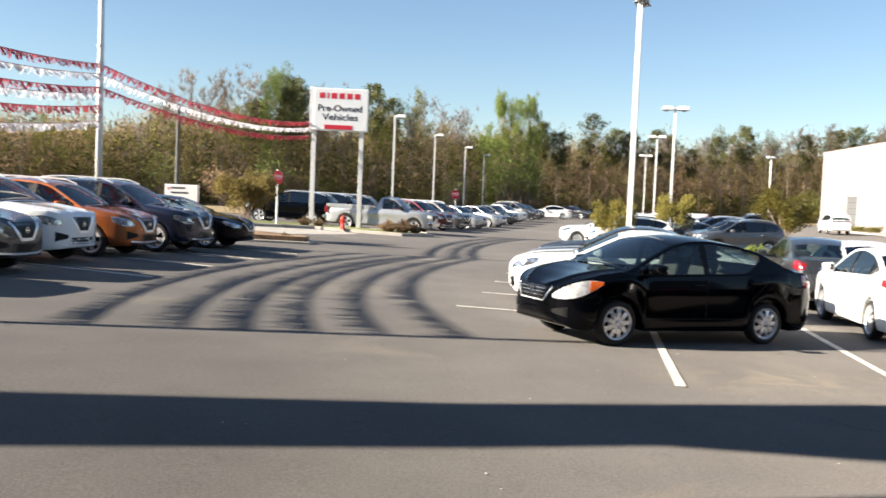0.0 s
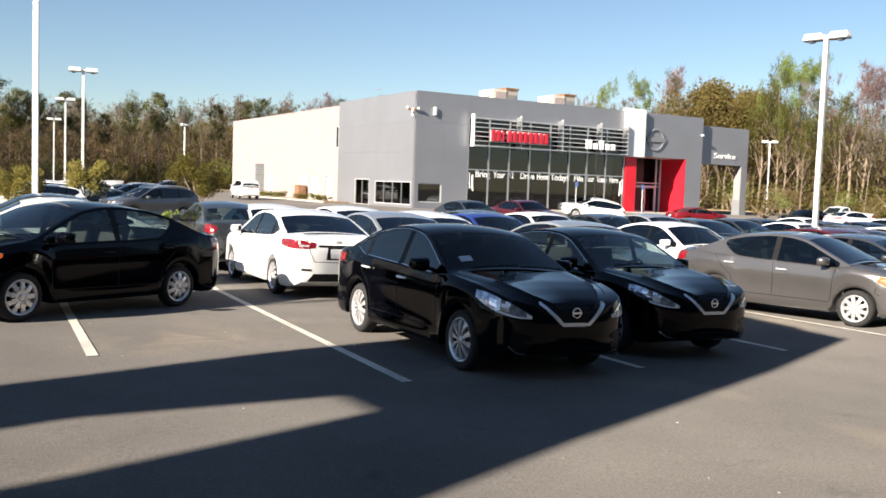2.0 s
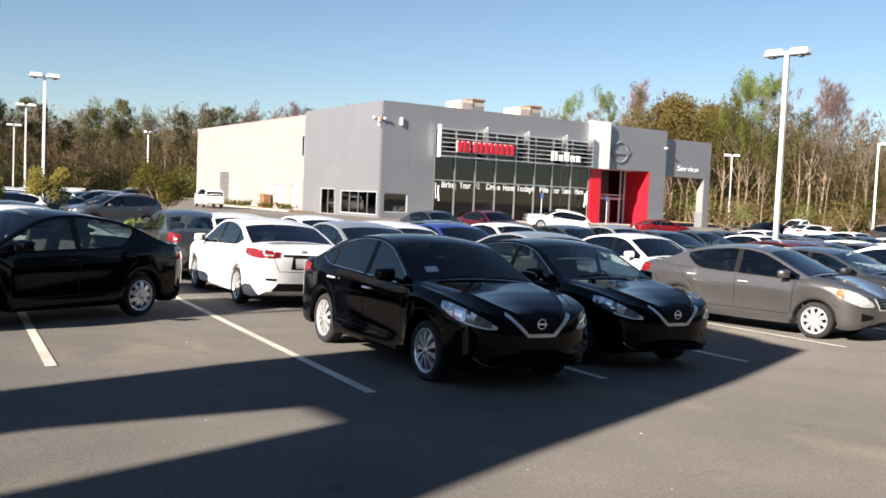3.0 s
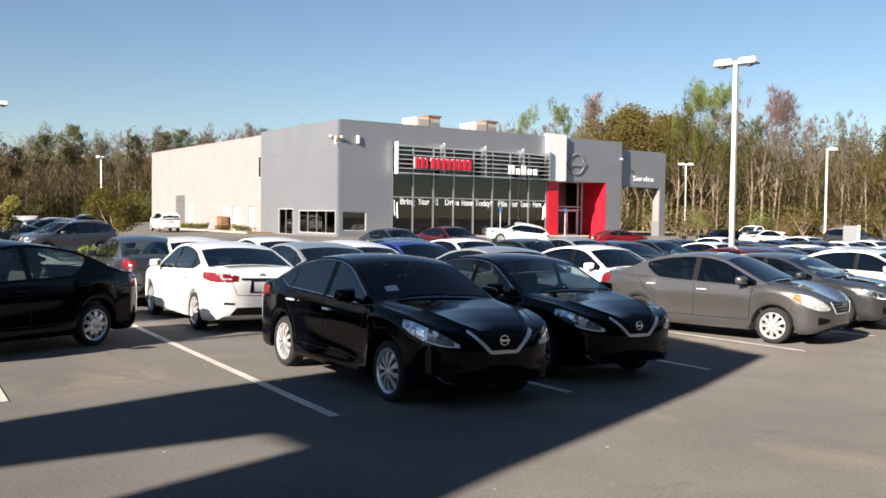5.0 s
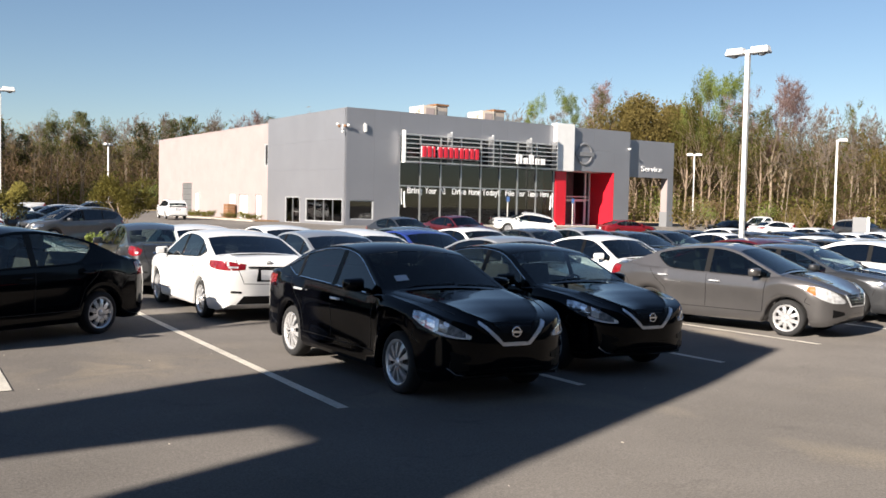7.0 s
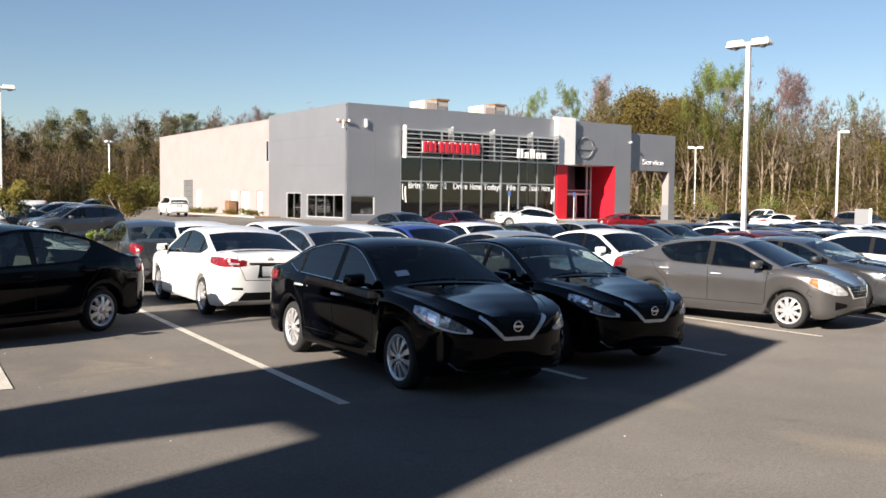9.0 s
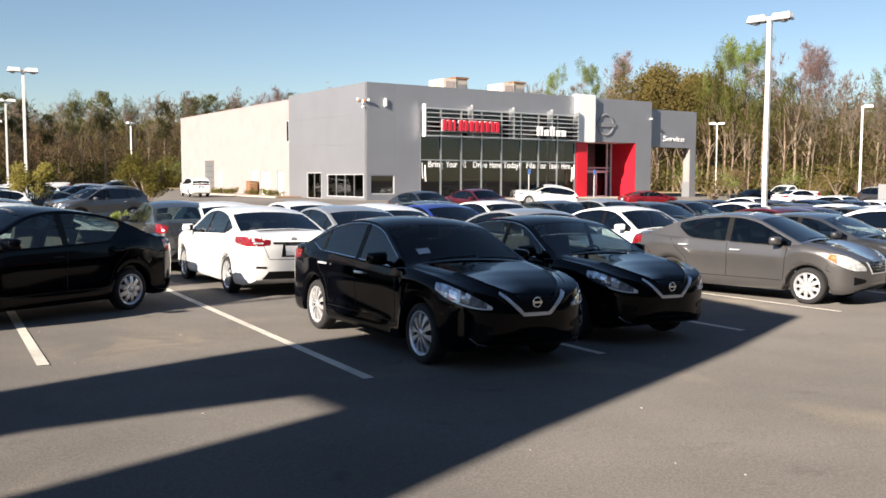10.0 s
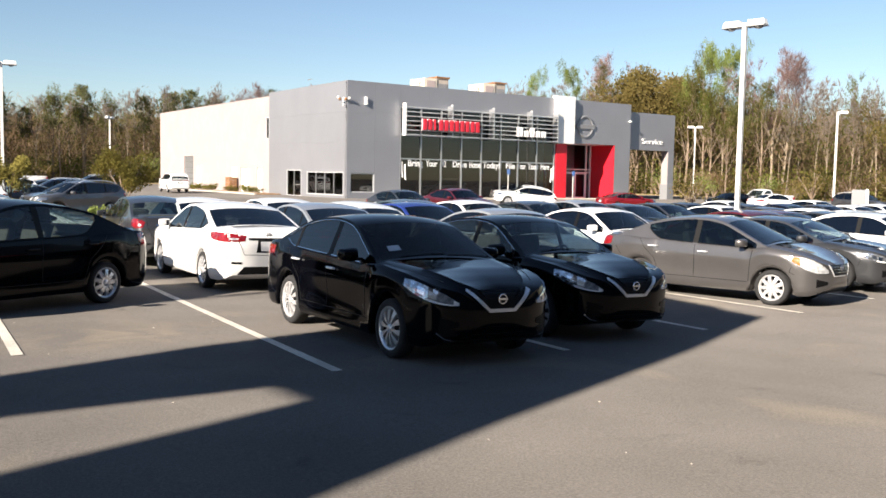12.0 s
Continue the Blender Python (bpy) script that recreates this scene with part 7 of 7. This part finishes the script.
sedan_mid_w = car("sedan_mid", PAINT["white"], car_pose(8.15, 16.9, 81.7), "white sedan seen with its red tail lamps, parked nose away", group=near, tinted=True)
dark_s = car("sedan_small", PAINT["dark"], car_pose(8.7, 21.6, 80, 2.6), "dark grey compact sedan parked ahead of a white one", group=near)
sedan_large = car("sedan_large", PAINT["dark"], car_pose(18.4, 8.3, -88, 2.77), "dark grey metallic large sedan", group=near)
suv_o = car("suv", PAINT["orange"], car_pose(-7.69, 21.38, -9, 2.75), "copper-orange crossover with roof rails", group="suvs in the row")
suv_l = car("large_suv", PAINT["white"], car_pose(-8.22, 18.76, -9, 2.9), "white large suv with chrome grille", group="suvs in the row")
hatch = car("hatch", PAINT["white"], car_pose(*polar(10.6, 44), 172, 2.6), "white small crossover parked beside the lamp post", group="cars in the lot")

BASE = {"sedan_mid": sedan_mid_w, "sedan_small": sedan_small_g, "sedan_large": sedan_large, "suv": suv_o, "large_suv": suv_l, "hatch": hatch}
NAMES = {"black": "black", "white": "white", "pearl": "pearl white", "silver": "silver", "gun": "warm grey", "grey": "grey", "dark": "dark grey", "blue": "deep blue", "navy": "navy", "red": "bright red", "maroon": "maroon", "orange": "orange", "teal": "slate"}
KINDS = {"sedan_mid": "sedan", "sedan_small": "compact sedan", "sedan_large": "large sedan", "suv": "crossover", "large_suv": "large suv", "hatch": "hatchback"}


FINE = ("panel_seam", "bumper_vent", "vent_trim", "door_seam", "sill_seam", "wiper", "front_lip", "mirror_glass", "mirror_foot", "rear_reflector", "hub_cap", "backplate", "reflector", "parcel_shelf", "steering_wheel", "window_seal", "reversing_lamp", "turn_signal", "boot_trim", "grille_bar", "bumper_insert", "fog_pocket", "rear_bench")


FAR_BODY = {}


def more(kind, paint, x, y, yaw, group="cars in the lot", note="parked in the lot"):
    c = copy_thing(BASE[kind], car_pose(x, y, yaw, SHAPES[kind]["wb"]))
    if math.hypot(x, y) > 24:
        if kind not in FAR_BODY:
            bm, me = crease(car_body(Shape(kind), 26)), bpy.data.meshes.new("body")
            bm.to_mesh(me)
            bm.free()
            me.materials.append(bpy.data.materials[c["paint"]])
            me.polygons.foreach_set("use_smooth", [True] * len(me.polygons))
            FAR_BODY[kind] = me
        for o in c.children:
            if o.name.split(".")[0] == "body":
                o.data = FAR_BODY[kind]
        for o in list(c.children_recursive):
            if o.name.split(".")[0] in FINE:
                bpy.data.objects.remove(o)
    repaint(c, PAINT[paint])
    return tagged(c, f"{NAMES[paint]} {KINDS[kind]} {note}", "car", group)


# row of large cars beside the tall pole
more("suv", "dark", -8.17, 16.07, -9, "suvs in the row", "with chrome grille in the outer row")
more("large_suv", "silver", -8.75, 13.35, -9, "suvs in the row", "with chrome grille in the outer row")
more("suv", "white", -9.2, 10.7, -9, "suvs in the row", "with chrome grille in the outer row")
more("large_suv", "navy", -7.03, 24.0, -9, "suvs in the row", "with chrome grille in the outer row")
more("sedan_large", "black", -6.41, 26.65, -9, "suvs in the row", "at the end of the outer row")
# cars that face the aisle
more("sedan_mid", "white", 2.25, 17.0, 171, note="with its nose to the aisle")
more("sedan_large", "silver", 2.9, 19.8, 171, note="with its nose to the aisle")
more("sedan_mid", "dark", 3.4, 22.6, 171, note="with its nose to the aisle")
# rest of the front row and the rows behind it
more("sedan_mid", "pearl", 22.1, 8.1, -88, near, "in the front row")
more("sedan_mid", "white", 24.7, 9.3, -88, near, "in the front row")
ROWS = [
        ('sedan_mid', 'white', 9.6, 21.4, 82), ('sedan_mid', 'white', 12.4, 22.4, 82), ('sedan_mid', 'silver', 10.5, 17.5, 82), ('sedan_small', 'white', 12.3, 18.7, 82),
        ('sedan_small', 'dark', 25.6, 31.6, -98), ('sedan_mid', 'teal', 16.0, 18.7, -98), ('sedan_mid', 'maroon', 30.3, 32.9, -98), ('sedan_mid', 'white', 17.8, 18.1, -98),
        ('sedan_small', 'blue', 13.6, 15.6, -98), ('sedan_mid', 'silver', 12.6, 11.3, -98), ('sedan_large', 'dark', 21.3, 18.8, -98), ('sedan_mid', 'white', 16.5, 12.1, -98),
        ('sedan_large', 'dark', 24.2, 17.3, -98), ('sedan_small', 'silver', 22.5, 18.0, -98), ('sedan_mid', 'white', 30.3, 17.6, -98),
        ('sedan_small', 'dark', 27.4, 18.4, -98), ('sedan_mid', 'maroon', 19.7, 10.0, -98), ('sedan_large', 'maroon', 23.9, 11.7, -98), ('sedan_mid', 'dark', 28.6, 14.6, -98),
        ('sedan_small', 'white', 29.2, 13.5, -98), ('sedan_large', 'dark', 26.0, 11.1, -98), ('sedan_mid', 'white', 27.1, 10.9, -98), ('sedan_mid', 'dark', 22.7, 8.4, -98),
        ('sedan_small', 'white', 33.0, 12.4, -98), ('sedan_mid', 'navy', 27.7, 9.6, -98), ('sedan_mid', 'white', 25.1, 8.0, -98), ('sedan_mid', 'dark', 40.1, 18.5, -98),
        ('sedan_mid', 'white', 41.5, 17.8, -98), ('sedan_mid', 'white', 45.7, 18.4, -98), ('sedan_mid', 'dark', 47.9, 18.2, -98), ('sedan_small', 'navy', 38.4, 19.5, -98),
        ('sedan_mid', 'dark', 36.0, 19.8, -98), ('sedan_mid', 'dark', 34.6, 22.0, -98), ('sedan_mid', 'white', 51.5, 24.8, -98), ('sedan_mid', 'white', 42.3, 24.8, -98),
        ('sedan_large', 'red', 60.0, 45.1, -20), ('sedan_mid', 'black', 66.9, 42.6, 165), ('sedan_mid', 'white', 70.6, 38.2, -20), ('suv', 'dark', 72.6, 31.7, -98),
        ('suv', 'maroon', 0.1, 53.1, -35), ('suv', 'gun', 1.3, 57.1, -35), ('sedan_mid', 'silver', 2.7, 61.1, -35), ('sedan_mid', 'silver', 4.4, 66.0, -35),
        ('sedan_mid', 'dark', 5.8, 72.0, -35), ('sedan_mid', 'white', 7.1, 77.9, -35), ('suv', 'dark', 8.9, 84.8, -35), ('sedan_mid', 'dark', 10.6, 93.6, -35),
        ('sedan_mid', 'white', 11.5, 99.3, 176), ('sedan_mid', 'dark', 18.4, 109.8, -35), ('large_suv', 'black', -8.7, 55.8, 172), ('large_suv', 'dark', -7.7, 59.9, 172),
        ('large_suv', 'black', -9.3, 49.7, 172), ('suv', 'white', 9.1, 49.1, 172), ('sedan_mid', 'white', 7.2, 45.4, 172), ('sedan_large', 'dark', 12.4, 50.3, 172),
        ('suv', 'navy', 16.5, 57.4, 172), ('suv', 'grey', 12.9, 42.5, 195), ('sedan_mid', 'white', 11.5, 54.7, 172), ('suv', 'dark', 23.5, 70.9, 172),
        ('sedan_mid', 'dark', 18.2, 65.3, 172), ('suv', 'white', 14.5, 62.1, 172)]
for kind, paint, x, y, yaw in ROWS:
    more(kind, paint, x, y, yaw)


# ---- pickup trucks and a few cars near the showroom ----
def pickup(m, paint, label, lamp=True):
    s = Shape("large_suv")
    root = thing("pickup_truck", m, label, "truck", "pickup trucks")
    s.wb, s.ro, s.x0 = 3.6, 1.15, -(3.6 + 1.15)
    s.top = ((-4.75, 1.08), (-4.6, 1.12), (-1.95, 1.14), (-1.5, 1.16), (-0.2, 1.19), (0.3, 1.16), (0.72, 1.10), (0.92, 1.04))
    s.roof = ((-2.0, 1.15), (-1.92, 1.70), (-1.75, 1.80), (-1.3, 1.82), (-1.05, 1.74), (-0.35, 1.18))
    s.belt = ((-4.7, 1.12), (-0.4, 1.14))
    s.doors, s.win = (-0.55, -1.75, -1.9), (-0.55, -1.70)
    bm = car_body(s)
    part("body", bm, paint, root, smooth=True)
    # the load bed: a dark floor inside raised sides
    for y0, y1 in ((-0.93, -0.84), (0.84, 0.93)):
        part("bed_side", box(-4.6, -2.15, y0, y1, 1.08, 1.27, 0.02), paint, root)
    part("tailgate", box(-4.70, -4.60, -0.90, 0.90, 1.05, 1.27, 0.02), paint, root)
    part("bed_liner", box(-4.58, -2.15, -0.82, 0.82, 1.15, 1.17), M["black"], root)
    part("cab_back", box(-2.1, -1.98, -0.82, 0.82, 1.1, 1.30, 0.02), paint, root)
    cab = bmesh.new()
    xs = spread(-1.98, -0.36, 18)
    def tp(x, t):
        y, z = s.rail(x)
        c = s.roof_z(x)
        return (x, y * t, c - (c - z) * abs(t) ** 2.2)
    for a, b in zip(xs, xs[1:]):
        mid = (a + b) / 2
        for t0, t1 in zip(spread(-1, 1, 10), spread(-1, 1, 10)[1:]):
            if mid > -1.0 and abs((t0 + t1) / 2) < 0.85:
                continue
            cab.faces.new([cab.verts.new(tp(x, t)) for x, t in ((a, t0), (b, t0), (b, t1), (a, t1))])
        for sg in (1, -1):
            cols = []
            for x in (a, b):
                rz = s.rail(x)[1]
                w0 = min(s.belt_z(x) + 0.03, rz)
                cols.append((s.belt_z(x) - 0.02, w0, max(w0, rz - 0.07), rz))
            for i in (0, 1, 2):
                if i == 1 and -1.72 < mid < -0.55:
                    continue
                q = [(a, cols[0][i]), (b, cols[1][i]), (b, cols[1][i + 1]), (a, cols[0][i + 1])]
                cab.faces.new([cab.verts.new((x, sg * s.side_y(x, z), z)) for x, z in q])
    bmesh.ops.remove_doubles(cab, verts=cab.verts[:], dist=6e-4)
    part("cab", fix_up(cab), paint, root, smooth=True)
    part("windshield", fix_up(patch(spread(-1.0, -0.40, 8), spread(-0.85, 0.85, 8), lambda x, t: tp(x, t))), M["glass"], root, smooth=True)
    for sg in (1, -1):
        def gp(x, v):
            z0 = s.belt_z(x) + 0.03
            z = z0 + (max(s.rail(x)[1] - 0.07, z0) - z0) * v
            return (x, sg * (s.side_y(x, z) - 0.004), z)
        part("side_window", fix_up(patch(spread(-1.72, -0.56, 10), spread(0, 1, 3), gp)), M["glass"], root, smooth=True)
        part("mirror", box(-0.72, -0.60, sg * 1.02 - 0.10, sg * 1.02 + 0.10, 1.16, 1.36, 0.03), M["black"], root)
        part("taillight", box(-4.74, -4.60, sg * 0.90 - 0.07, sg * 0.90 + 0.07, 0.80, 1.15, 0.02), M["lamp_red"], root)
        part("headlight", box(0.70, 0.93, sg * 0.74 - 0.16, sg * 0.74 + 0.16, 0.82, 1.0, 0.03), M["lamp_clear"], root)
    part("grille", box(0.80, 0.975, -0.55, 0.55, 0.66, 0.98, 0.03), M["grille"], root)
    part("front_bumper", box(0.72, 1.0, -0.88, 0.88, 0.42, 0.62, 0.04), M["chrome"], root)
    part("rear_bumper", box(-4.88, -4.70, -0.88, 0.88, 0.50, 0.68, 0.03), M["chrome"], root)
    part("seat", box(-1.75, -1.55, -0.65, 0.65, 0.6, 1.45, 0.05), M["cabin"], root)
    for x in (0, -s.wb):
        for sg in (1, -1):
            make_wheel(s, root, x, sg)
    return root


pickup(car_pose(-0.85, 46.9, -12, 3.6), PAINT["silver"], "silver single-cab pickup truck waiting behind the sign island")
for az, d, yaw in ((59.4, 84, 170), (14.0, 92, 178)):
    pickup(car_pose(*polar(az, d), yaw, 3.6), PAINT["white"], "white pickup truck parked by the wood")
x_, y_ = site(13.0, -7.5)
more("suv", "white", x_ - 5.1, y_ - 1.9, 148, "cars by the showroom", "standing in front of the glass front")
x_, y_ = polar(23.8, 90)
more("large_suv", "white", x_, y_, 79, "cars by the showroom", "parked nose away beside the workshop wall")
for k, (kind, paint, u, v, yaw) in enumerate((("suv", "white", 10.5, 4.2, 168), ("sedan_mid", "silver", 15.2, 4.8, 190), ("hatch", "dark", 19.6, 4.0, 170))):
    c = more(kind, paint, *site(u, v), yaw, "cars in the showroom", "standing inside behind the shop glass")
    c.matrix_basis = pose(*site(u, v), 0.03, 0, 0, yaw)
